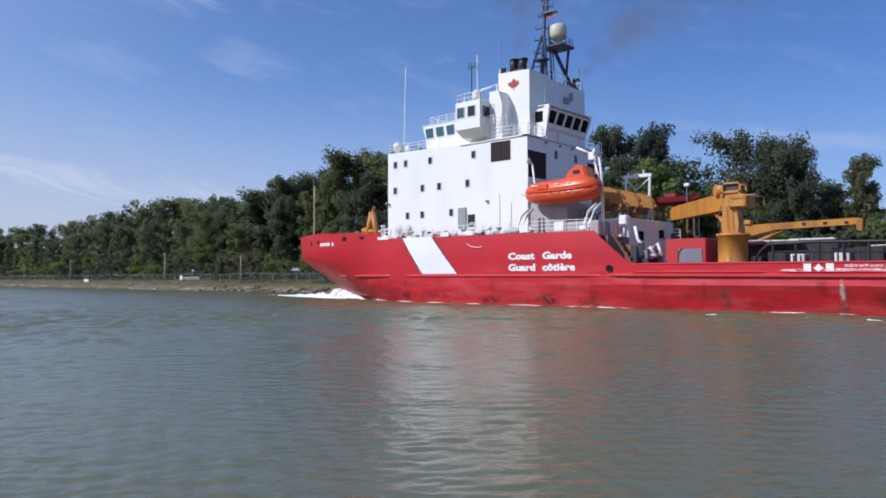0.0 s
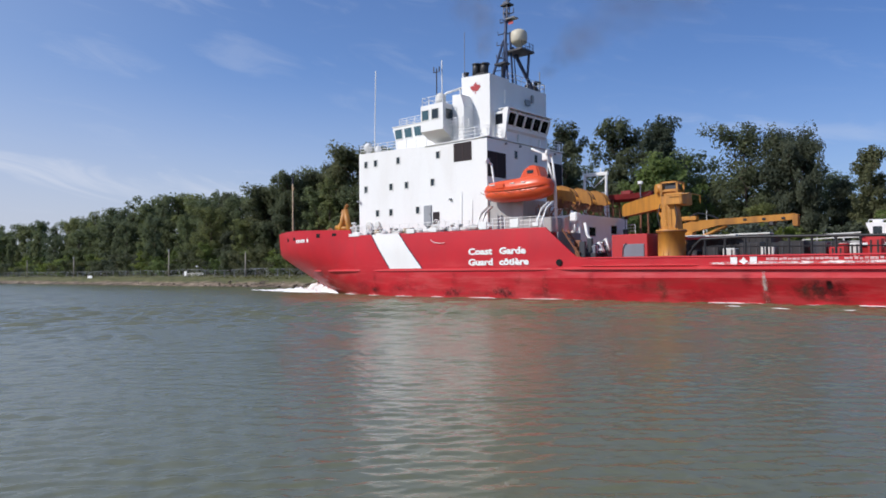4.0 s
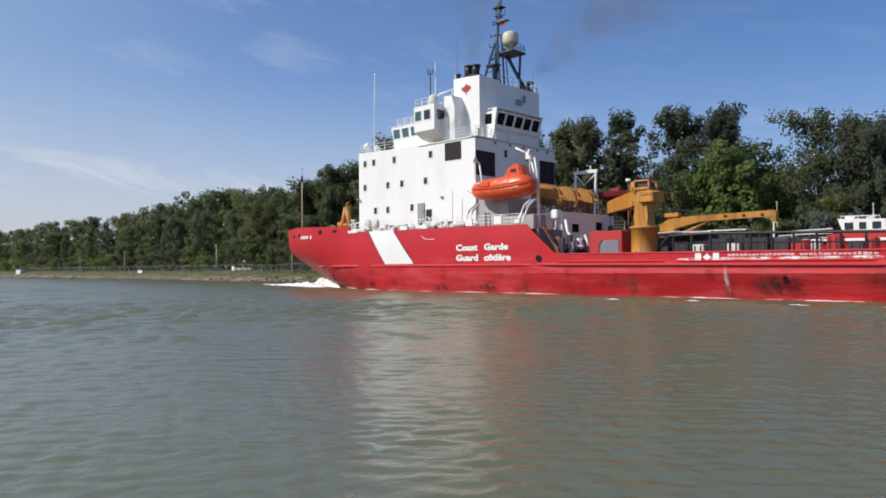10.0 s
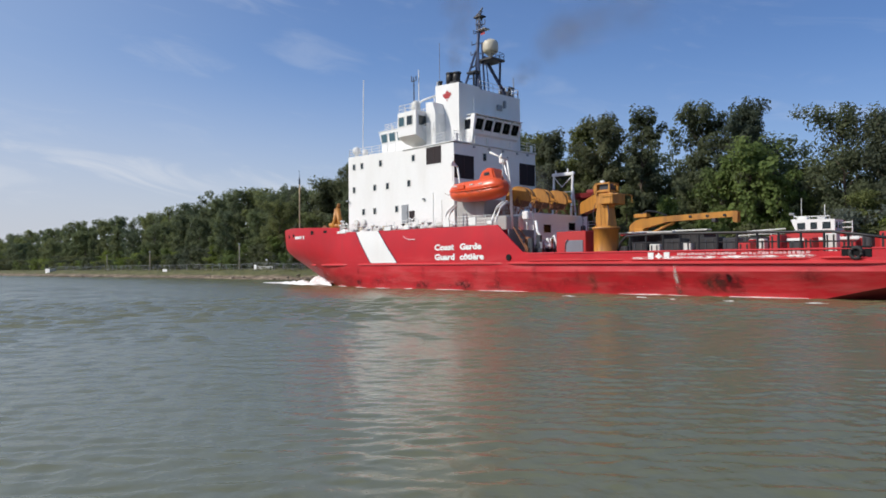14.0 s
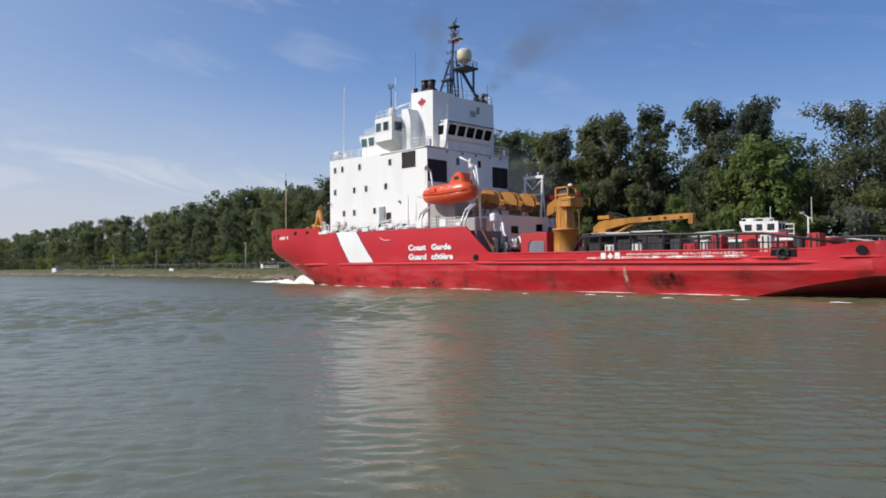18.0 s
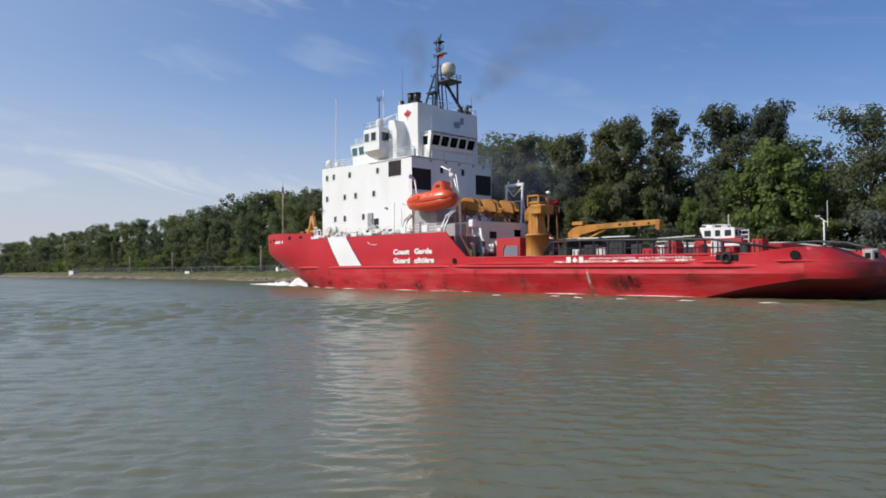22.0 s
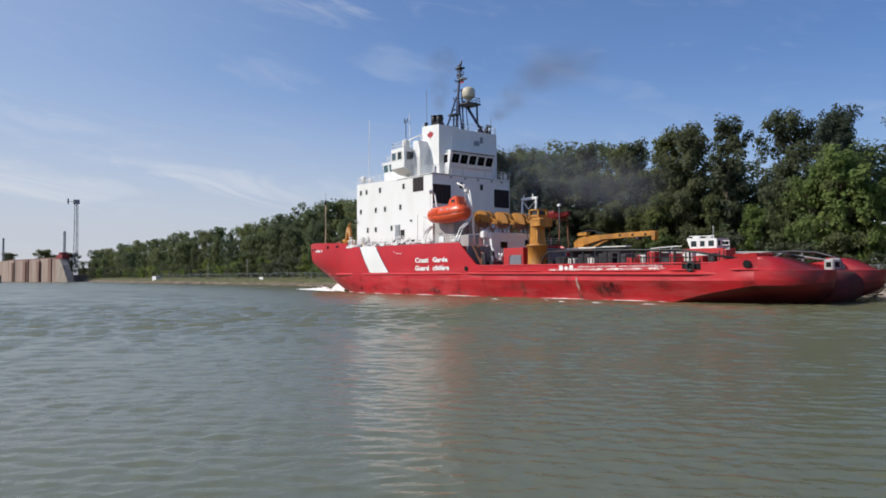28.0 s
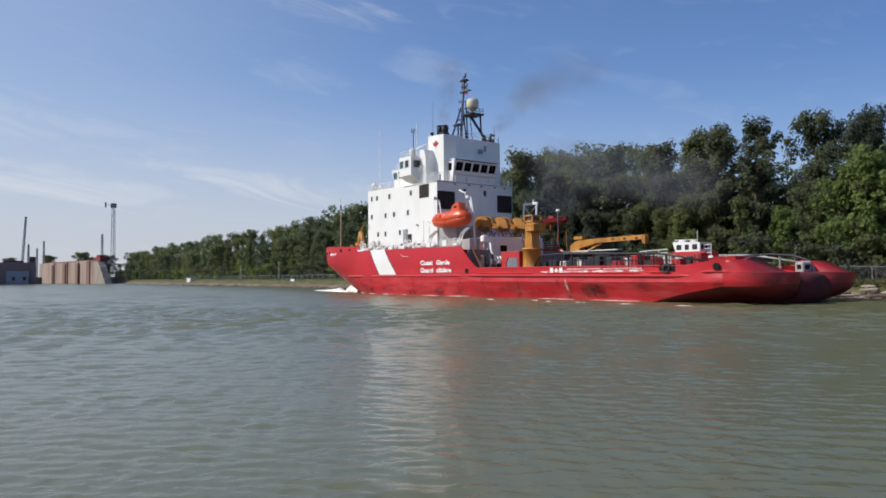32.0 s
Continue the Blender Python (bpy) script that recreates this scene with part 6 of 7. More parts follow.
def workboat():
    t = on_ship(thing("workboat", "red workboat with a white wheelhouse, lashed on deck", "boat"), 71.5, 4.6, 2.93)
    st = [(-6.0, 0.15, 0.9, 2.0), (-4.5, 1.1, 0.4, 1.85), (-2, 1.6, 0.3, 1.75), (3, 1.7, 0.3, 1.7), (6.5, 1.6, 0.35, 1.75), (6.6, 1.5, 0.4, 1.7)]
    bm = B()
    rings = [[bm.verts.new(v) for v in ((x, 0, k), (x, -b * 0.8, k + 0.25), (x, -b, s), (x, b, s), (x, b * 0.8, k + 0.25))] for x, b, k, s in st]
    for p, q in zip(rings, rings[1:]):
        for j in range(5):
            bm.faces.new((p[j], p[(j + 1) % 5], q[(j + 1) % 5], q[j]))
    bm.faces.new(rings[0])
    bm.faces.new(rings[-1])
    bmesh.ops.recalc_face_normals(bm, faces=bm.faces)
    part("hull", bm, M_REDGEAR, t)
    plain("gunwale", M_LETTER, t, boxes=[(-4.4, 4.2, -1.75, -1.6, 1.62, 1.85, 0.03), (-4.4, 4.2, 1.6, 1.75, 1.62, 1.85, 0.03)])
    bm = B()
    box(bm, -1.4, 3.0, -1.2, 1.2, 1.75, 2.35, 0.05)
    part("trunk_cabin", bm, M_REDGEAR, t, "red cabin base")
    bm = B()
    prism(bm, [(-0.6, 2.3), (2.3, 2.3), (2.3, 3.3), (-0.95, 3.42), (-0.95, 3.25)], 1, -1.05, 1.05)
    cab = part("wheelhouse", bm, M_WHITE, t)
    for x, w in ((-0.2, 0.62), (0.75, 0.5), (1.7, 0.6)):
        plain("window", M_GLASS, cab, boxes=[(x - w / 2, x + w / 2, -1.08, -1.03, 2.55, 3.1, 0.02)])
    for y in (-0.65, 0.1, 0.75):
        plain("window", M_GLASS, cab, boxes=[(2.28, 2.33, y - 0.22, y + 0.22, 2.6, 3.1, 0.02)])
    plain("roof_rack", M_WHITE, cab, tubes=[([(-0.8, -0.9, 3.4), (-0.8, -0.9, 3.62), (1.9, -0.9, 3.56), (1.9, -0.9, 3.3)], 0.04, 5), ([(0.4, -0.9, 3.3), (0.4, -0.9, 3.6)], 0.03, 5), ([(1.2, 0.2, 3.3), (1.2, 0.2, 4.6)], 0.03, 5)], boxes=[(-0.6, 0.1, -0.6, -0.2, 3.38, 3.6, 0.04), (0.9, 1.5, -0.7, -0.3, 3.32, 3.52, 0.04)])
    plain("ladder", M_OFFWHITE, t, tubes=[([(2.8, -0.9, 3.0), (3.5, -0.9, 3.0)], 0.05, 5), ([(2.8, -0.9, 2.6), (3.5, -0.9, 2.6)], 0.05, 5), ([(2.8, -0.9, 2.2), (3.5, -0.9, 2.2)], 0.05, 5), ([(3.5, -0.9, 1.8), (3.5, -0.9, 3.1)], 0.05, 5)])
    plain("rail", M_OFFWHITE, t, tubes=[([(-5.6, -0.6, 2.55), (-3.2, -1.5, 2.6), (-1.2, -1.6, 2.65)], 0.06, 5), ([(-5.6, -0.6, 2.25), (-3.2, -1.5, 2.3), (-1.2, -1.6, 2.3)], 0.05, 5), ([(-4.4, -1.1, 1.8), (-4.4, -1.1, 2.55)], 0.05, 5), ([(-2.4, -1.55, 1.8), (-2.4, -1.55, 2.6)], 0.05, 5)])


workboat()


# ---- foam at the bow and along the side ----
def foam(name, label, pts, width, height, seed, n=60, m=7):
    t = on_ship(thing(name, label, "foam"))
    random.seed(seed)
    bm = B()
    rows = []
    for i in range(n + 1):
        u = i / n
        k = u * (len(pts) - 1)
        j = min(int(k), len(pts) - 2)
        p = Vector(pts[j]).lerp(Vector(pts[j + 1]), k - j)
        w = lerp(u, width)
        h = lerp(u, height)
        row = []
        for q in range(m + 1):
            v = q / m
            prof = math.sin(math.pi * v) ** 0.8
            nz = 0.78 + 0.55 * noise.noise(Vector((p.x * 1.3 + seed, v * 4.0, u * 9))) + 0.3 * noise.noise(Vector((p.x * 5 + seed, v * 11.0, 2)))
            row.append(bm.verts.new((p.x + 0.12 * noise.noise(Vector((u * 40, v * 9, seed))), p.y - w * v * (1 + 0.35 * noise.noise(Vector((u * 22, 3, seed)))), WATER_Z + 0.03 + max(0, h * prof * nz))))
        rows.append(row)
    for a, b in zip(rows, rows[1:]):
        for q in range(m):
            bm.faces.new((a[q], b[q], b[q + 1], a[q + 1])).smooth = True
    # a skirt under the water closes the crest
    part("crest", bm, M_FOAM, t)
    return t


foam("bow_wave", "white foaming bow wave under the stem", [(6.6, 0.2, 0), (9.5, -0.1, 0), (12.4, -0.5, 0), (15, -2.8, 0), (20, -6.2, 0)], [(0, 0.4), (0.2, 2.0), (0.5, 2.6), (0.8, 1.0), (1, 0.15)], [(0, 0.2), (0.2, 1.0), (0.42, 1.5), (0.6, 0.95), (1, 0.05)], 2, 80, 9)
foam("bow_wave", "white foaming bow wave under the stem", [(-5.5, -1.0, 0), (1, -2.0, 0), (9, -2.6, 0), (16, -5.4, 0)], [(0, 0.2), (0.3, 1.3), (0.7, 2.2), (1, 0.2)], [(0, 0.0), (0.4, 0.22), (0.75, 0.7), (1, 0)], 3)
for i, (a, b, w) in enumerate(((20.5, 25, 0.22), (26.4, 29.5, 0.2), (31, 34.2, 0.24), (36, 38, 0.18), (40.5, 45, 0.2), (46, 53, 0.22), (61, 68, 0.25), (68.6, 76.5, 0.3))):
    y = lambda x: -half(x, WATER_Z) + 0.05
    foam("foam_line", "thin line of foam along the waterline", [(x, y(x), 0) for x in (a, a + (b - a) * 0.33, a + (b - a) * 0.66, b)], [(0, 0.02), (0.3, w + 0.1), (0.7, w + 0.05), (1, 0.02)], [(0, 0), (0.5, 0.07), (1, 0)], 30 + i, 24, 3)


random.seed(64)
for i in range(6):
    a, off = 60 + 4.4 * i + random.uniform(-1, 1), random.uniform(2.5, 6.5)
    w = random.uniform(0.09, 0.18)
    foam("foam_streak", "broken streak of foam on the water beside the hull", [(a + 0.45 * k, -8.6 - off + 0.2 * math.sin(k + i), 0) for k in range(4)], [(0, 0.02), (0.4, w), (0.7, w * 0.7), (1, 0.02)], [(0, 0), (0.5, 0.06), (1, 0)], 70 + i, 14, 3)


# ---- trees ----
def tree_meshes(seed, h, r, limbs, leaf, base=0.22, mat=M_LEAF, trunk_r=0.28, per=54, spread=1.0, bare=0):
    """Trunk with limbs that fork, and loose clumps of small leaves on their outer ends."""
    rnd = random.Random(seed)
    bt = B()
    lean = Vector((rnd.uniform(-0.6, 0.6), rnd.uniform(-0.6, 0.6), 0))

    def axis(z):
        k = z / h
        return lean * k + Vector((0.35 * math.sin(5 * k + seed), 0.3 * math.cos(4 * k + seed), 0)) * k + Vector((0, 0, z))
    tube(bt, [tuple(axis(h * k) - Vector((0, 0, 0.6 if k == 0 else 0))) for k in (0, 0.2, 0.4, 0.6, 0.78, 0.93)], trunk_r, 7, 0.04)
    clumps = []
    for i in range(limbs):
        k = (i + 0.5) / limbs
        z0 = h * (base * 0.6 + (0.86 - base * 0.6) * k ** 0.9)
        az = i * 2.399 + rnd.uniform(-0.5, 0.5)
        wide = lerp(k, [(0, 0.72), (0.3, 0.95), (0.6, 1.05), (0.8, 0.85), (0.93, 0.55), (1, 0.35)])
        ln = r * wide * rnd.choice((0.6, 0.85, 1.0, 1.0, 1.2)) * spread
        up = lerp(k, [(0, 0.35), (0.5, 0.7), (0.85, 1.4), (1, 3.0)]) * rnd.uniform(0.7, 1.3)
        d = Vector((math.cos(az), math.sin(az), up)).normalized()
        s = axis(z0)
        e = s + Vector((d.x, d.y, 0)).normalized() * ln + Vector((0, 0, min(ln * up, h * 0.985 - z0)))
        m = (s + e) / 2 + Vector((0, 0, 0.12 * ln))
        tube(bt, [tuple(s), tuple(m), tuple(e)], 0.085 * h / 18, 4, 0.02)
        for f in (0.45, 0.75, 1.0):
            c = s.lerp(m, f * 2) if f < 0.5 else m.lerp(e, f * 2 - 1)
            clumps.append((c, r * rnd.uniform(0.22, 0.33)))
            side = Vector((rnd.gauss(0, 1), rnd.gauss(0, 1), rnd.gauss(0.2, 0.6))).normalized() * r * rnd.uniform(0.25, 0.5)
            if c.z + side.z < h:
                clumps.append((c + side, r * rnd.uniform(0.15, 0.26)))
                tube(bt, [tuple(c), tuple(c + side * 0.9)], 0.03 * h / 18, 3, 0.012)
    for i in range(bare):
        z0 = h * rnd.uniform(0.6, 0.9)
        a = rnd.uniform(0, 6.28)
        p = axis(z0)
        q = p + Vector((math.cos(a) * r * 0.9, math.sin(a) * r * 0.9, rnd.uniform(0.8, 2.2)))
        tube(bt, [tuple(p), tuple((p + q) / 2), tuple(q)], 0.06, 4, 0.012)
    verts, faces = [], []
    for c, cr in clumps:
        m = int(per * (cr / 0.9) ** 1.6) + per // 3
        for _ in range(m):
            v = Vector((rnd.gauss(0, 0.62), rnd.gauss(0, 0.62), rnd.gauss(0, 0.5)))
            v *= min(1.0, 1.05 / max(v.length, 0.01))
            p = c + v * cr
            out = Vector((p.x - lean.x, p.y - lean.y, (p.z - h * 0.45) * 0.5))
            nrm = (out.normalized() * 0.7 + v * 0.5 + Vector((rnd.gauss(0, 0.5), rnd.gauss(0, 0.5), 0.35 + rnd.gauss(0, 0.4)))).normalized()
            u = nrm.cross(Vector((rnd.gauss(0, 1), rnd.gauss(0, 1), rnd.gauss(0, 1)))).normalized()
            w = nrm.cross(u)
            s = leaf * rnd.uniform(0.5, 1.3)
            k = len(verts)
            for du, dw in ((-1, -0.15), (0.1, -0.7), (1.0, 0.15), (-0.1, 0.75)):
                verts.append(p + u * (s * du * rnd.uniform(0.7, 1.2)) + w * (s * dw * rnd.uniform(0.6, 1.1)) - nrm * (0.25 * s * (du * du)))
            faces.append(tuple(range(k, k + 4)))
    me = bpy.data.meshes.new("crown")
    me.from_pydata([tuple(v) for v in verts], [], faces)
    me.materials.append(mat)
    mt = bpy.data.meshes.new("trunk")
    bt.to_mesh(mt)
    bt.free()
    mt.materials.append(M_BARK)
    return mt, me


def tree_kind(name, label, *a, **k):
    mt, me = tree_meshes(*a, **k)
    t = thing(name, label, "tree", "trees on the far bank")
    trunk = new("trunk", mt)
    crown = new("crown", me)
    trunk.parent = crown.parent = t
    return t


KINDS = [
    (tree_kind("broadleaf_tree", "tall dense dark-green broadleaf tree on the far bank", 11, 20, 3.9, 26, 0.27), 20),
    (tree_kind("broadleaf_tree", "tall dense dark-green broadleaf tree on the far bank", 12, 20, 4.6, 28, 0.28), 20),
    (tree_kind("poplar_tree", "slender tall green poplar on the far bank", 13, 20, 3.0, 24, 0.25, spread=0.8), 20),
    (tree_kind("broadleaf_tree", "broad green tree with an uneven crown on the far bank", 14, 18, 4.4, 26, 0.28, base=0.2), 18),
    (tree_kind("young_tree", "bright green young tree in front of the wood", 15, 10, 2.8, 18, 0.26, base=0.08, mat=M_LEAFB, trunk_r=0.14, per=31), 10),
    (tree_kind("bush", "low green bush at the foot of the wood", 16, 4, 2.3, 10, 0.23, base=0.05, trunk_r=0.08, per=22), 4),
    (tree_kind("bush", "low bright bush at the foot of the wood", 17, 3.4, 2.0, 10, 0.22, base=0.05, mat=M_LEAFB, trunk_r=0.08, per=22), 3.4),
    (tree_kind("broadleaf_tree", "airy tall tree with sky showing through its crown", 18, 19, 4.6, 22, 0.25, base=0.3, per=34, spread=1.1, bare=8), 19),
    (tree_kind("broadleaf_tree", "green broadleaf tree in the far wood", 19, 18, 4.4, 20, 0.34, base=0.15, mat=M_LEAFW, per=26), 18),
    (tree_kind("broadleaf_tree", "dull green tree with a lobed crown in the far wood", 20, 19, 4.0, 18, 0.34, base=0.2, mat=M_LEAFW, per=26), 19),
    (tree_kind("bush", "pale grey-green bush beside the lamp post", 21, 5, 2.2, 12, 0.20, base=0.05, mat=M_LEAFP, trunk_r=0.08, per=30), 5),
    (tree_kind("broadleaf_tree", "fresh green broadleaf tree in the long wood", 22, 18, 3.6, 24, 0.27, base=0.14, mat=M_LEAFW, per=34), 18),
    (tree_kind("poplar_tree", "slender pale green tree in the long wood", 23, 19, 2.6, 22, 0.26, base=0.2, mat=M_LEAFW, per=34, spread=0.8), 19),
]
used = set()
SKY = [(-520, 17), (-420, 17.5), (-345, 19.4), (-296, 19.8), (-256, 21.2), (-230, 19.8), (-190, 20.8), (-162, 22.2), (-148, 20.4), (-137, 21), (-121, 22.8), (-100, 24.8), (-85, 24.4),
       (-70, 21.4), (-62, 22), (-56, 22), (-50, 18), (-44, 21.6), (-38, 20.8), (-35, 15.5), (-30, 19), (-24, 18.4), (-19, 14), (-10, 15), (60, 16)]


def bank_z(y):
    return lerp(y, [(73, 1.7), (75, 2.1), (78, 2.4), (84, 2.9), (95, 3.6), (130, 5.0)])


def plant(kind, x, y, top=None, turn=None, fat=1.0):
    src, h0 = KINDS[kind]
    z = bank_z(y) - 0.15
    s = (top - z) / h0 if top else fat
    f = s * fat if top else s
    m = pose(x, y, z, 0, 0, random.uniform(0, 360) if turn is None else turn)
    if kind not in used:
        used.add(kind)
        src.matrix_basis = m @ Matrix.Diagonal((f, f, s, 1))
        return
    c = copy_thing(src, m)
    c.scale = (f, f, s)


random.seed(5)
# the trees that stand out against the sky, one by one: kind, x, y, top, girth
for k, x, y, top, fat in ((2, -53.4, 84, 23.6, 1.0), (0, -59.2, 84, 22.8, 0.95), (2, -63.2, 85, 23.4, 1.0), (2, -67.6, 84, 22.8, 1.0), (0, -72.5, 86, 22.3, 0.9), (2, -77, 84, 23.8, 1.0),
                          (0, -44.4, 83, 21.8, 0.85), (1, -39.3, 84, 21.3, 0.66), (7, -29.0, 84, 19.2, 0.95), (7, -25.2, 85, 18.4, 0.9), (3, -22.6, 83, 16.6, 0.7),
                          (3, -48.6, 88, 14.4, 0.8), (3, -35.0, 90, 13.6, 0.7), (0, -16.2, 83, 14.9, 0.8), (3, -11, 83, 14.6, 0.9), (0, -19.6, 86, 12.2, 0.8)):
    plant(k, x, y, top, fat=0.9 * fat)
x = -81.0
while x > -470:
    far = x < -150
    for row, y in enumerate((80.5, 86.5, 93.5)):
        if row == 2 and x < -240:
            continue
        xx = x + random.uniform(-2.2, 2.2)
        top = lerp(xx, SKY) + random.uniform(-2.8, 1.2) - (random.uniform(3, 9) if row == 0 else 0)
        plant(random.choice((8, 9, 11, 12)) if far or row == 2 else random.choice((2, 11, 12, 0, 12, 2, 3) if x > -125 else (0, 11, 3, 11, 12, 7, 1)), xx, y + random.uniform(-1.5, 1.5), top, fat=random.uniform(0.72, 1.1))
    x -= 5.6 if x > -200 else 7.5
# behind the ship, in front of and between the tall ones
for i in range(12):
    xx = -16 - 5.6 * i
    plant(random.choice((0, 11, 12, 3)), xx + random.uniform(-1.5, 1.5), 81 + random.uniform(-1, 2), lerp(xx, SKY) - random.uniform(7.5, 10.5), fat=1.05)
    plant(random.choice((8, 9)), xx + 2.5, 89, lerp(xx, SKY) - random.uniform(4.5, 7), fat=1.1)
for i in range(3):
    plant(random.choice((8, 9)), -8 + 6.4 * i, 82 + random.uniform(-2, 5), 14 + random.uniform(-2, 3))
# a back row closes the lower gaps between the tall ones
for i in range(14):
    xx = -18 - 4.6 * i
    plant(8 if i % 2 else 9, xx, 94 + random.uniform(-1.5, 1.5), lerp(xx, SKY) - random.uniform(2.2, 4.2) - (4.0 if -55 < xx < -46 or -38 < xx < -33 else 0), fat=1.0)
# bright young growth at the wood's edge
for xx, top, fat in ((-37.4, 15.8, 0.85), (-39.9, 13.4, 0.75), (-34.6, 12.2, 0.8), (-47.0, 10.6, 0.6)):
    plant(4, xx, 79.2, top, fat=fat)
for i in range(36):
    xx = -8 - 7.2 * i + random.uniform(-2, 2)
    plant(4, xx, 78.8 + random.uniform(-0.8, 1.5), random.uniform(6, 9.5) if xx > -70 else random.uniform(5.5, 9))
for i in range(128):
    xx = 2 - 3.7 * i + random.uniform(-1.2, 1.2)
    plant(random.choice((5, 5, 6)), xx, 77.4 + random.uniform(-0.7, 1.2), fat=random.uniform(0.6, 1.3))
plant(10, -26.6, 77.6, fat=1.1)
# low dense growth far back closes the foot of the wood
for i in range(50):
    plant(9 if i % 2 else 8, 0 - 9.2 * i + random.uniform(-2, 2), 97 + random.uniform(-2, 2), random.uniform(10, 12.5), fat=1.5)


# ---- the far bank: fence, poles, signs, stones ----
def make_fence(x0, x1, y, z):
    t = thing("wire_fence", "grey chain-link fence along the far bank", "fence", "", "", pose(x0, y, z))
    n = int(abs(x1 - x0) / 3.5)
    me = post_mesh(1.75, 0.04, M_GREY)
    s = 1 if x1 > x0 else -1
    for i in range(n + 1):
        o = new("post", me)
        o.parent, o.matrix_basis = t, pose(s * 3.5 * i, 0, 0.25 * noise.noise(Vector((i * 0.3, 0, 4))) - 0.2)
    bm = B()
    tube(bm, [(s * 3.5 * i, 0, 1.5 + 0.25 * noise.noise(Vector((i * 0.3, 0, 4)))) for i in range(n + 1)], 0.03, 4)
    part("top_rail", bm, M_GREY, t)
    bm = B()
    # thin wires of the mesh, drawn as slanting strands
    k = 0
    for i in range(n * 14):
        x = s * 0.25 * i
        zz = 0.25 * noise.noise(Vector((i / 14 * 0.3, 0, 4)))
        for a, b in (((x, 0, 0.05 + zz), (x + s * 0.5, 0, 1.45 + zz)), ((x + s * 0.5, 0, 0.05 + zz), (x, 0, 1.45 + zz))):
            p, q = Vector(a), Vector(b)
            w = Vector((0.005, 0, 0.003))
            bm.faces.new([bm.verts.new(v) for v in (p - w, p + w, q + w, q - w)])
    tagged(part("wire_mesh", bm, M_GREY, t), kind="stuff")


make_fence(-62, -300, 75.2, 2.05)
make_fence(-60, 24, 75.8, 2.1)


def utility_pole(x, y, h, label, r=0.16, arm=True):
    t = thing("utility_pole", label, "pole", "poles on the far bank", "", pose(x, y, 1.9))
    bm = B()
    tube(bm, [(0, 0, -0.5), (0, 0, h)], r, 8, r * 0.7)
    part("shaft", bm, M_WOOD, t)
    if arm:
        plain("cap", M_GREY, t, boxes=[(-0.2, 0.2, -0.15, 0.15, h - 0.5, h - 0.1, 0.03)])


utility_pole(-146.5, 75.0, 6.2, "weathered wooden pole on the bank", 0.17)
utility_pole(-197, 75.0, 5.6, "weathered wooden pole on the bank")
utility_pole(-118.0, 75.4, 5.0, "weathered wooden pole on the bank", 0.14, False)
utility_pole(-232, 75.4, 5.2, "weathered wooden pole on the bank", 0.16, False)


def lamp_post(x, y):
    t = thing("lamp_post", "pale lamp post with a small camera head", "lamp post", "", "", pose(x, y, 2.0))
    plain("shaft", M_OFFWHITE, t, tubes=[([(0, 0, -0.4), (0, 0, 5.2)], 0.085, 8), ([(0.35, 0, 4.6), (0.35, 0, 7.2)], 0.04, 6)])
    plain("bracket", M_OFFWHITE, t, tubes=[([(-0.55, 0, 5.6), (0, 0, 5.2), (0.35, 0, 5.0)], 0.05, 6)])
    plain("head", M_GREY, t, boxes=[(-0.8, -0.3, -0.15, 0.15, 5.5, 5.75, 0.05)])


lamp_post(-30.6, 75.4)


def sign_box(x, y, w, h, z, label, mat=M_LETTER, name="marker_board", turn=0, deep=0.06):
    t = thing(name, label, "sign", "", "", pose(x, y, z, 0, 0, turn))
    plain("board", mat, t, boxes=[(-w / 2, w / 2, -deep, deep, 0.5, 0.5 + h, 0.03)])
    for s in (-0.35, 0.35):
        plain("leg", M_GREY, t, tubes=[([(s * w, 0.1, -0.4), (s * w, 0.1, 0.6)], 0.05, 5)])


sign_box(-281, 72.4, 2.4, 2.0, 0.4, "white square equipment cabinet by the water", name="equipment_cabinet", turn=20, deep=1.2)
sign_box(-183, 73.4, 1.7, 0.8, 1.2, "white marker board on the bank", turn=15)
sign_box(-262, 77.0, 1.6, 1.0, 2.6, "small white board among the bushes")
sign_box(-139.5, 75.0, 0.9, 0.9, 1.9, "small white board on the fence")


def barrier():
    t = thing("pipe_barrier", "low white pipe barrier on the bank", "barrier", "", "", pose(-136.5, 75.0, 2.0))
    plain("rail", M_OFFWHITE, t, tubes=[([(-3.5, 0, 0.85), (4.0, 0, 0.9)], 0.06, 6), ([(-3.5, 0, 0.55), (4.0, 0, 0.6)], 0.04, 6)])
    for x in (-3.4, -0.5, 2.2, 3.9):
        plain("post", M_OFFWHITE, t, tubes=[([(x, 0, -0.4), (x, 0, 0.88)], 0.05, 6)])


barrier()


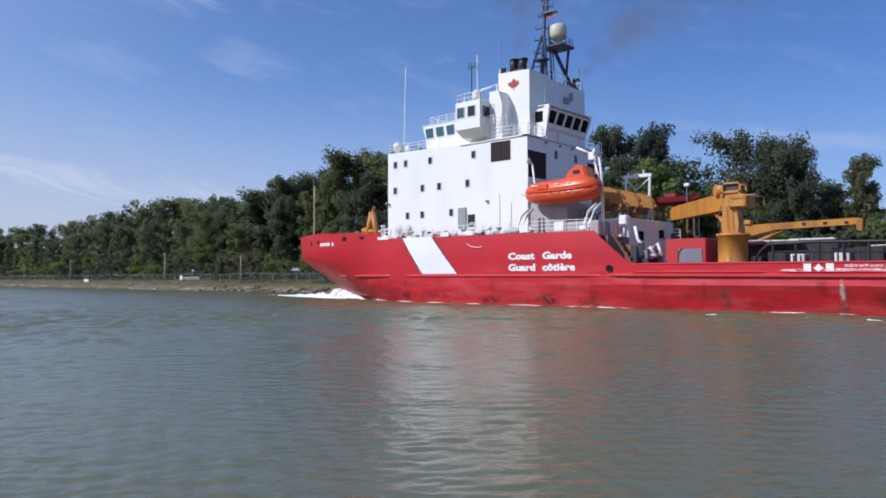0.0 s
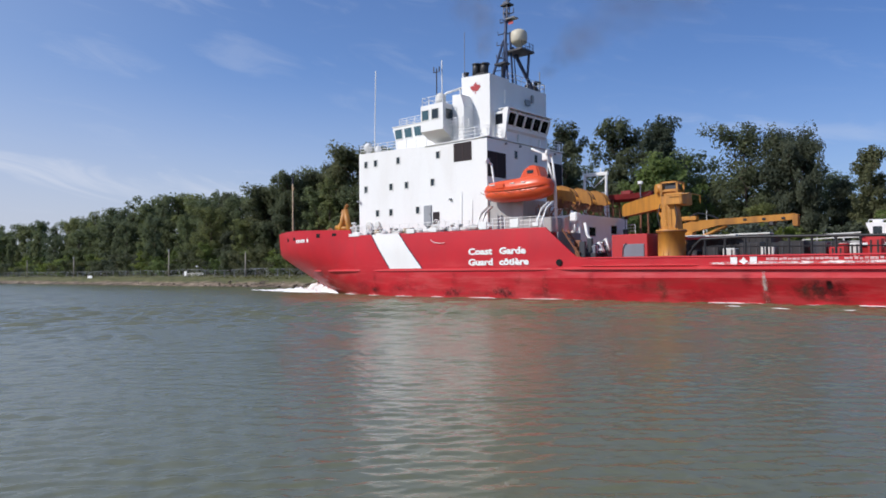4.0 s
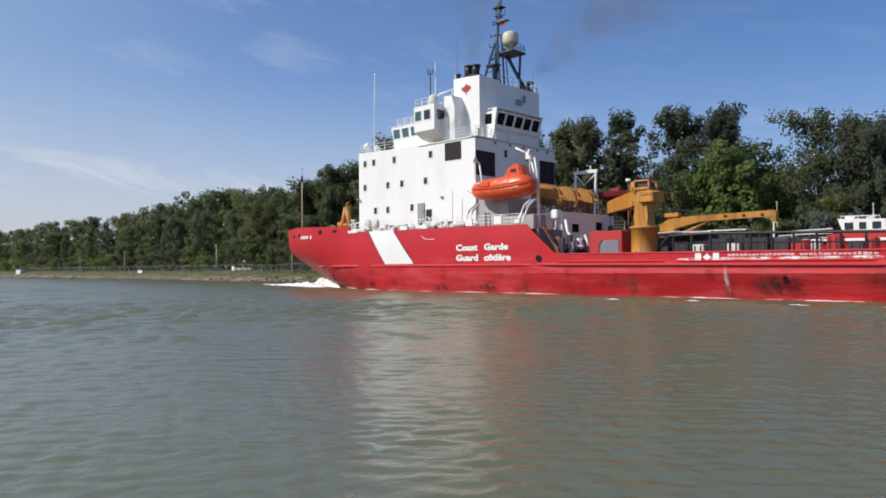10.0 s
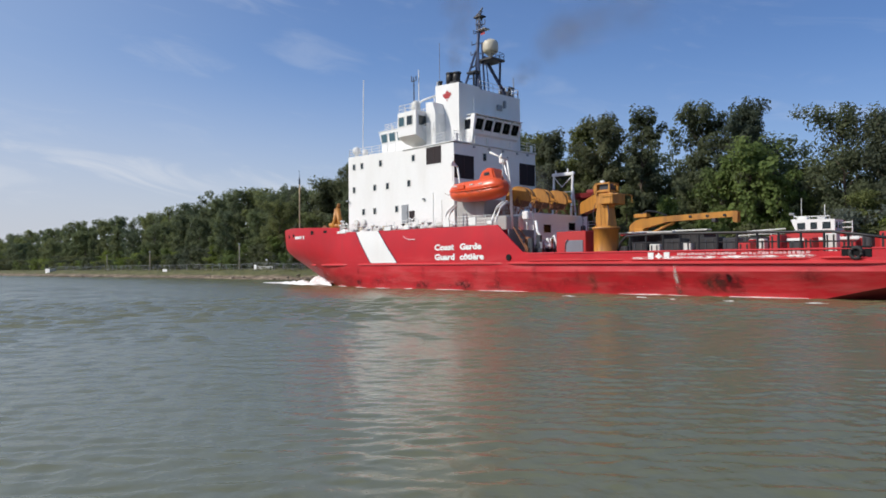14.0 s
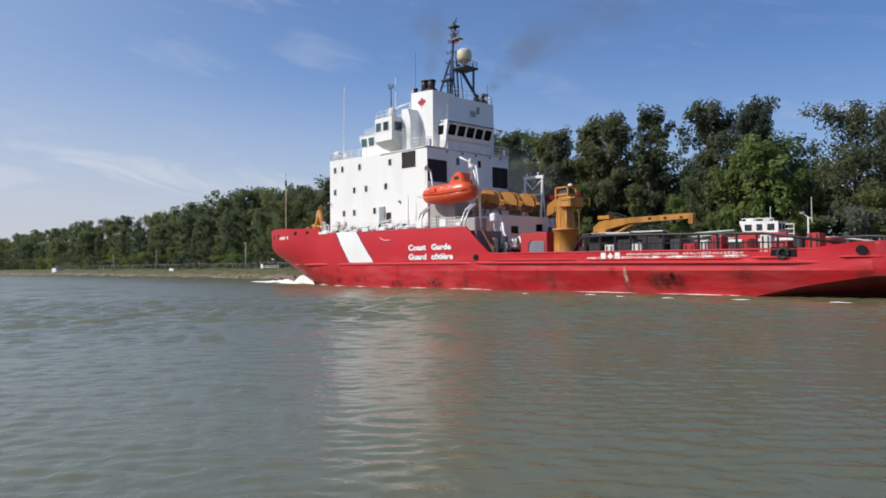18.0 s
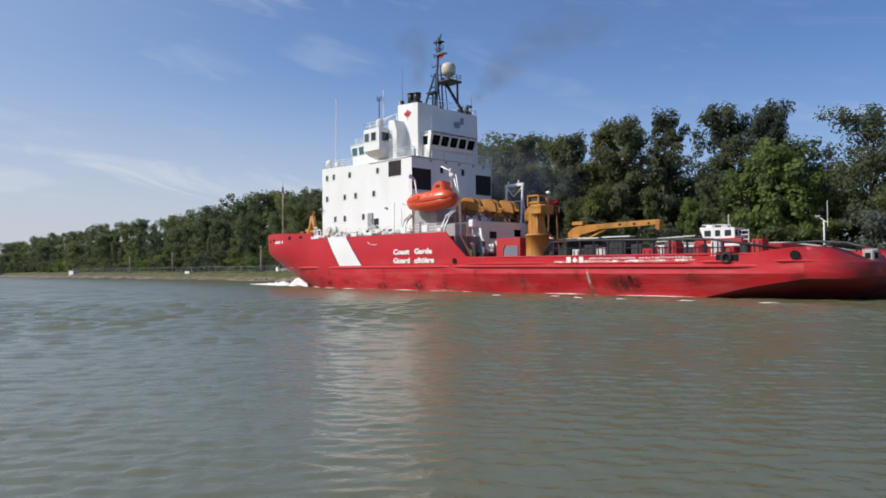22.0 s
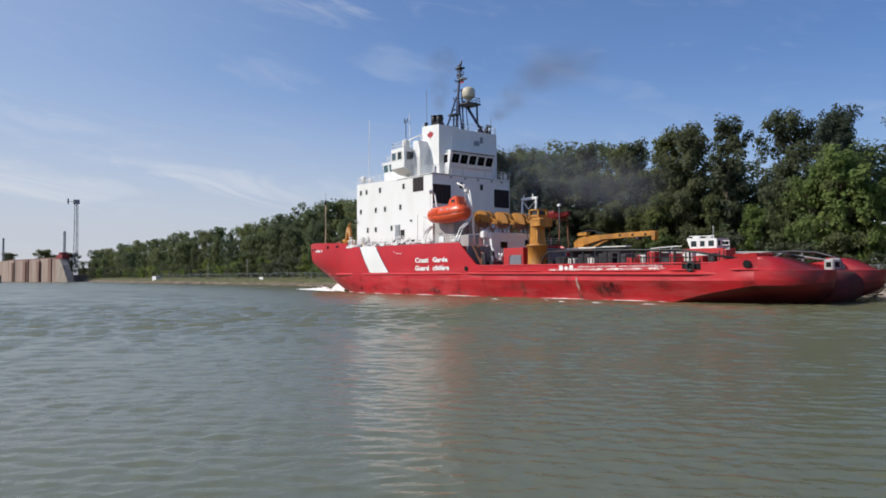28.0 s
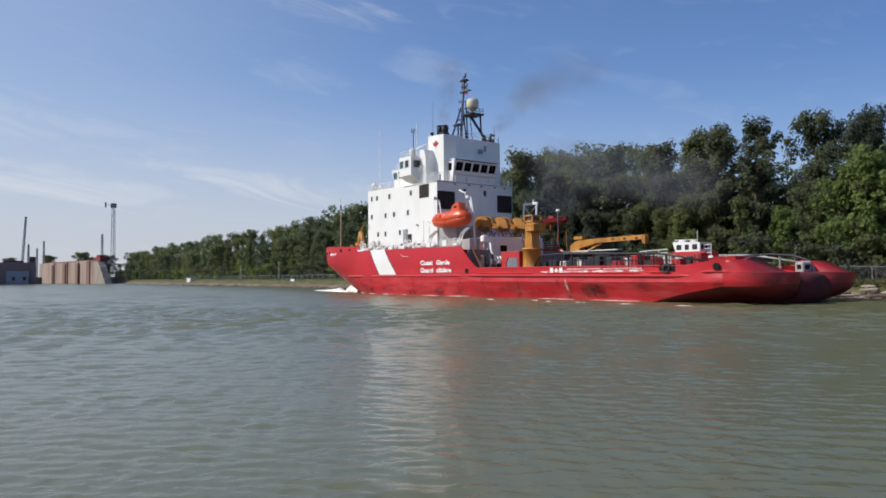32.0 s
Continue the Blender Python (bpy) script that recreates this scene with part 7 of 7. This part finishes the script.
def stones():
    """Riprap and driftwood along the water's edge."""
    random.seed(77)
    bm = B()
    for i in range(1500):
        x = random.uniform(-340, 12)
        y = 69.6 + lerp(x, [(-560, 4), (-300, -1.5), (-140, -0.5), (-40, 1.0), (40, 2.0)]) + random.uniform(-0.9, 3.0)
        s = random.uniform(0.12, 0.42)
        z = 0.05 + max(0, (y - 69.6)) * 0.35
        vs = [bm.verts.new((x + s * random.uniform(0.6, 1.2) * a * 1.5, y + s * random.uniform(0.6, 1.2) * b, z + s * c * random.uniform(0.4, 0.9))) for a, b, c in ((-1, 0, 0), (0, -1, 0), (1, 0, 0), (0, 1, 0), (0, 0, 1), (0, 0, -1))]
        for q in ((0, 1, 4), (1, 2, 4), (2, 3, 4), (3, 0, 4), (1, 0, 5), (2, 1, 5), (3, 2, 5), (0, 3, 5)):
            bm.faces.new([vs[j] for j in q])
    for i in range(150):
        x = random.uniform(-260, -60) if i % 3 else random.uniform(-60, 10)
        y = 70.2 + lerp(x, [(-560, 4), (-300, -1.5), (-140, -0.5), (-40, 1.0), (40, 2.0)]) + random.uniform(-0.6, 2.4)
        z = 0.2 + max(0, (y - 69.6)) * 0.36
        ln, a = random.uniform(0.6, 2.4), random.gauss(0, 0.35)
        tube(bm, [(x, y, z), (x + ln * math.cos(a) / 2, y + ln * math.sin(a) / 2, z + 0.08), (x + ln * math.cos(a), y + ln * math.sin(a), z + random.uniform(-0.05, 0.25))], random.uniform(0.05, 0.13), 5)
    tagged(part("shore_stones", bm, M_STONE, None, "pale stones and debris along the water's edge"), category="stones", kind="stuff")
    verts, faces = [], []
    rnd = random.Random(4)
    for i in range(26000):
        x = rnd.uniform(-330, 14)
        y = rnd.uniform(73.2, 78.5)
        z = bank_z(y) - 0.1 - 0.15
        h = rnd.uniform(0.15, 0.55)
        a = rnd.uniform(0, 3.14)
        w = 0.05 + 0.1 * rnd.random()
        k = len(verts)
        dx, dy = w * math.cos(a), w * math.sin(a)
        lx, ly = rnd.uniform(-0.2, 0.2), rnd.uniform(-0.2, 0.2)
        verts += [(x - dx, y - dy, z), (x + dx, y + dy, z), (x + lx, y + ly, z + h)]
        faces.append((k, k + 1, k + 2))
    me = bpy.data.meshes.new("grass")
    me.from_pydata(verts, [], faces)
    me.materials.append(M_GRASS)
    tagged(new("grass", me), "rough grass on the bank", "grass", "", "stuff")


def drift():
    """Dark driftwood, roots and muddy stones at the waterline."""
    rnd = random.Random(91)
    bm = B()
    for i in range(620):
        x = rnd.uniform(-300, 14)
        y = 69.5 + lerp(x, [(-560, 4), (-300, -1.5), (-140, -0.5), (-40, 1.0), (40, 2.0)]) + abs(rnd.gauss(0, 1.1)) - 0.2
        z = 0.25 + max(0, (y - 69.6)) * 0.36
        ln, a = rnd.uniform(0.4, 2.6), rnd.gauss(0, 0.5)
        p = Vector((x, y, z))
        q = p + Vector((ln * math.cos(a), ln * math.sin(a) * 0.5, rnd.uniform(-0.1, 0.35)))
        tube(bm, [tuple(p), tuple((p + q) / 2 + Vector((0, 0, rnd.uniform(0, 0.15)))), tuple(q)], rnd.uniform(0.05, 0.2), 5)
    tagged(part("driftwood", bm, M_BARK, None, "dark driftwood and roots along the waterline"), category="driftwood", kind="stuff")


M_STONE = painted("shore_stone", (0.36, 0.31, 0.26), (0.14, 0.11, 0.09), 0.9, 0.8, 1.2)
M_GRASS = leaf_mat("grass_blades", (0.075, 0.085, 0.030), (0.15, 0.145, 0.06))
stones()
drift()


# ---- the lock at the far end: concrete wall, gate block, masts ----
def lock_wall():
    t = thing("lock_wall", "tall stained concrete lock wall with brown streaks", "wall", "", "", pose(-420, 59.3, 0, 0, 0, 190.4))
    xs = [0, 9, 14, 27, 33, 46, 55, 70, 78, 102]
    for i, (a, b) in enumerate(zip(xs, xs[1:])):
        bm = B()
        box(bm, a + 0.1, b - 0.1, -6, 0.6 * (i % 2), -1, 12.3 + 0.25 * (i % 3), 0.08)
        part("wall_panel", bm, M_CONCRETE if i % 4 != 1 else M_STAINED, t)
    for x in (26, 48, 71):
        plain("fender_column", M_STAINED, t, boxes=[(x, x + 3.0, -0.2, 1.2, -1, 11.6, 0.1)])
    bm = B()
    prism(bm, [(0, -1), (-16, -1), (-7, 9.0), (-3, 12.4), (0, 12.4)], 1, -3, 0.5)
    part("end_buttress", bm, M_STONE, t)
    plain("apron", M_CONCRETE, t, "paved ground behind the lock wall", boxes=[(10, 150, -22, -6.05, -1, 4.0, 0.1)])
    plain("parapet", M_STAINED, t, boxes=[(2, 96, -5, -3, 12.2, 13.4, 0.1)])
    plain("gate_gear", M_MAROON, t, "dark red gate machinery on the wall", boxes=[(-4, 5, -4.5, -0.5, 12.4, 14.6, 0.2), (-1, 3, -4.0, -1.0, 14.6, 15.8, 0.2)])


def gate_block():
    t = thing("lock_gatehouse", "dark lock gatehouse with a pale grey front", "building", "", "", pose(-424, 23, 0))
    plain("body", M_GATE, t, boxes=[(-8, 0, -20, 8.6, -1, 11.6, 0.1)])
    plain("front", M_GREYB, t, boxes=[(-0.1, 1.2, -4.6, 5.2, -0.5, 7.2, 0.1)])
    for y in (-2.2, 2.6):
        plain("window", M_GLASS, t, boxes=[(1.18, 1.24, y, y + 1.4, 2.4, 4.2)])
    plain("roof_gear", M_DARK, t, boxes=[(-4, -1, 5.5, 8.4, 11.6, 14.6, 0.2), (-5, -2, -6, 3, 11.6, 12.6, 0.2)])
    plain("apron", M_CONCRETE, t, "paved ground behind the gatehouse", boxes=[(-60, -8.05, -22, 12, -1, 4.0, 0.1)])
    plain("quay", M_DARK, t, boxes=[(1.0, 6.0, -22, 12, -1, 0.5, 0.1)])


M_STAINED = painted("rust_stained_concrete", (0.24, 0.145, 0.115), (0.13, 0.07, 0.06), 0.9, 0.7, 0.5, streak=(1, 1, 0.15))
M_GATE = painted("dark_gate_steel", (0.23, 0.165, 0.17), (0.24, 0.11, 0.09), 0.8, 0.5, 0.5)
M_GREYB = painted("pale_render", (0.30, 0.33, 0.40), (0.25, 0.22, 0.2), 0.8, 0.4, 0.6)
lock_wall()
gate_block()


def lattice_mast(x, y, z0, z1, w, label, lean=0.0, head=True):
    t = thing("lattice_mast", label, "mast", "masts at the lock", "", pose(x, y, z0))
    h = z1 - z0
    tubes = [([(0, s * w, 0), (0, s * w * 0.6 + lean, h)], 0.20, 5) for s in (-1, 1)] + [([(w, 0, 0), (w * 0.6, lean, h)], 0.20, 5)]
    n = int(h / (2.2 * w)) + 2
    for i in range(n):
        a, b = h * i / n, h * (i + 1) / n
        s = 1 if i % 2 else -1
        tubes.append(([(0, s * w * (1 - 0.4 * a / h) + lean * a / h, a), (0, -s * w * (1 - 0.4 * b / h) + lean * b / h, b)], 0.1, 4))
    plain("frame", M_GREY, t, tubes=tubes)
    if head:
        plain("aerial_head", M_GREY, t, boxes=[(-0.8, 0.8, lean - 1.6, lean + 1.6, h - 2.5, h, 0.2)], tubes=[([(0, lean - 4.2, h - 1.0), (0, lean, h - 1.2)], 0.12, 5), ([(0, lean - 4.2, h - 2.6), (0, lean - 4.2, h + 0.4)], 0.5, 6)])


lattice_mast(-450, 72.4, 4, 46.8, 1.25, "tall slender lattice radio mast")
lattice_mast(-450, 66.6, 4, 28.6, 0.7, "grey lattice mast behind the lock wall", 0, False)
lattice_mast(-450, 26.5, 4, 37.2, 0.6, "thin grey leaning mast behind the lock", 1.9, False)
lattice_mast(-540, 44.9, 4, 28.2, 0.6, "thin grey mast behind the lock", 0, False)
lattice_mast(-450, 29.8, 4, 22.0, 0.5, "thin grey mast behind the lock", 0, False)
lattice_mast(-540, 41.0, 4, 23.4, 0.55, "thin grey mast behind the lock", 0, False)
for x, y, top in ((-545, 49.2, 18.4), (-474, 60, 18.5), (-480, 75, 17), (-478, 22, 15), (-470, 68, 13), (-496, 66, 16)):
    plant(3, x, y, top, fat=0.9)


# ---- exhaust smoke: soft drifting puffs ----
def smoke_mat(name, col, thick):
    mat, n, l, b = nodes_of(name)
    co = n.new("ShaderNodeTexCoord")
    sq = n.new("ShaderNodeVectorMath")
    sq.operation = "MULTIPLY"
    sq.inputs[1].default_value = (1, 0, 1)
    l.new(co.outputs["Object"], sq.inputs[0])
    ln = n.new("ShaderNodeVectorMath")
    ln.operation = "LENGTH"
    l.new(sq.outputs[0], ln.inputs[0])
    fall = n.new("ShaderNodeMapRange")
    fall.interpolation_type = "SMOOTHERSTEP"
    fall.inputs["From Min"].default_value, fall.inputs["From Max"].default_value = 1.0, 0.05
    l.new(ln.outputs["Value"], fall.inputs[0])
    info = n.new("ShaderNodeObjectInfo")
    no = n.new("ShaderNodeTexNoise")
    no.noise_dimensions = "4D"
    no.inputs["Scale"].default_value, no.inputs["Detail"].default_value = 1.5, 4
    l.new(co.outputs["Object"], no.inputs["Vector"])
    sc = n.new("ShaderNodeMath")
    sc.operation = "MULTIPLY"
    sc.inputs[1].default_value = 40
    l.new(info.outputs["Random"], sc.inputs[0])
    l.new(sc.outputs[0], no.inputs["W"])
    nr = n.new("ShaderNodeMapRange")
    nr.inputs["From Min"].default_value, nr.inputs["From Max"].default_value = 0.25, 0.7
    nr.inputs["To Max"].default_value = thick
    l.new(no.outputs[0], nr.inputs[0])
    mu = n.new("ShaderNodeMath")
    mu.operation = "MULTIPLY"
    l.new(nr.outputs[0], mu.inputs[0])
    l.new(fall.outputs[0], mu.inputs[1])
    l.new(mu.outputs[0], b.inputs["Alpha"])
    b.inputs["Base Color"].default_value = (*col, 1)
    b.inputs["Roughness"].default_value = 1.0
    b.inputs["Specular IOR Level"].default_value = 0.0
    return mat


M_SMOKE = smoke_mat("smoke", (0.29, 0.235, 0.16), 0.17)
M_VEIL = smoke_mat("old_smoke", (0.34, 0.36, 0.40), 0.24)
puffs = []


def puff_mesh(mat):
    bm = B()
    bmesh.ops.create_icosphere(bm, subdivisions=4, radius=1)
    for v in bm.verts:
        v.co.y *= 0.5
        v.co *= 1 + 0.1 * noise.noise(v.co * 2)
    for f in bm.faces:
        f.smooth = True
    me = bpy.data.meshes.new("smoke_puff")
    bm.to_mesh(me)
    bm.free()
    me.materials.append(mat)
    return me


PUFF, VEIL = puff_mesh(M_SMOKE), puff_mesh(M_VEIL)
for x, y, z, sx, sz, dx, dz in ((38.2, -2.6, 25.4, 1.3, 2.0, 0.2, 0.2), (38.4, -2.4, 27.8, 2.0, 2.8, 0.5, 0.4), (37.6, -2.0, 30.6, 3.2, 3.2, 0.9, 0.5), (41.0, 5.0, 24.0, 1.5, 1.1, 0.2, 0.2), (42.6, 5.0, 25.0, 2.2, 1.8, 0.3, 0.3),
                                (44.6, 5.0, 26.4, 2.8, 2.8, 0.5, 0.4), (46.8, 5.0, 27.4, 3.6, 3.2, 0.8, 0.5), (49.8, 5.4, 28.4, 5.4, 3.8, 1.2, 0.5), (54.5, 6.0, 29.0, 6.4, 4.2, 1.6, 0.5)):
    p = tagged(new("smoke_puff", PUFF), "thin grey-brown puff of exhaust smoke above the funnels", "smoke", "puffs of exhaust smoke")
    p.scale = (sx, 1.5, sz)
    puffs.append((p, x, y, z, dx, dz))


veils = []
for n, (x0, x1, y, z0, z1, sx, sz) in enumerate(((22, 50, 9, 13, 18, 7.5, 5.0), (24, 57, 11, 12, 16.5, 8.5, 5.4), (25, 65, 12, 11.5, 14, 8.5, 4.6), (21, 46, 10, 11, 13.5, 6.5, 4.0))):
    p = tagged(new("smoke_veil", VEIL), "thin blue-grey veil of old exhaust smoke before the wood", "smoke", "puffs of exhaust smoke")
    p.scale = (sx, 1.5, sz)
    veils.append((p, x0, x1, y, z0, z1))


def motions():
    """Everything aboard goes with the ship; the water sheet drifts with the breeze."""
    for ob, local in aboard:
        walk(ob, [(t, m @ local) for t, m in SHIP_ROWS])
    for n, (ob, x, y, z, dx, dz) in enumerate(puffs):
        rows = []
        for t, m in SHIP_ROWS:
            k = math.sin(t * 0.35 + n * 1.7)
            rows.append((t, m @ pose(x + dx * (k + t / 32 - 0.5), y, z + dz * k, 0, 8 * k, 42)))
        walk(ob, rows)
    for ob, x0, x1, y, z0, z1 in veils:
        walk(ob, [(t, m @ pose(x0 + (x1 - x0) * (t / 32) ** 2, y, z0 + (z1 - z0) * t / 32, 0, 0, 42)) for t, m in SHIP_ROWS])
    walk(water, [(0, pose(0, 0, WATER_Z)), (16, pose(1.6, -0.8, WATER_Z)), (32, pose(3.2, -1.6, WATER_Z))])


motions()
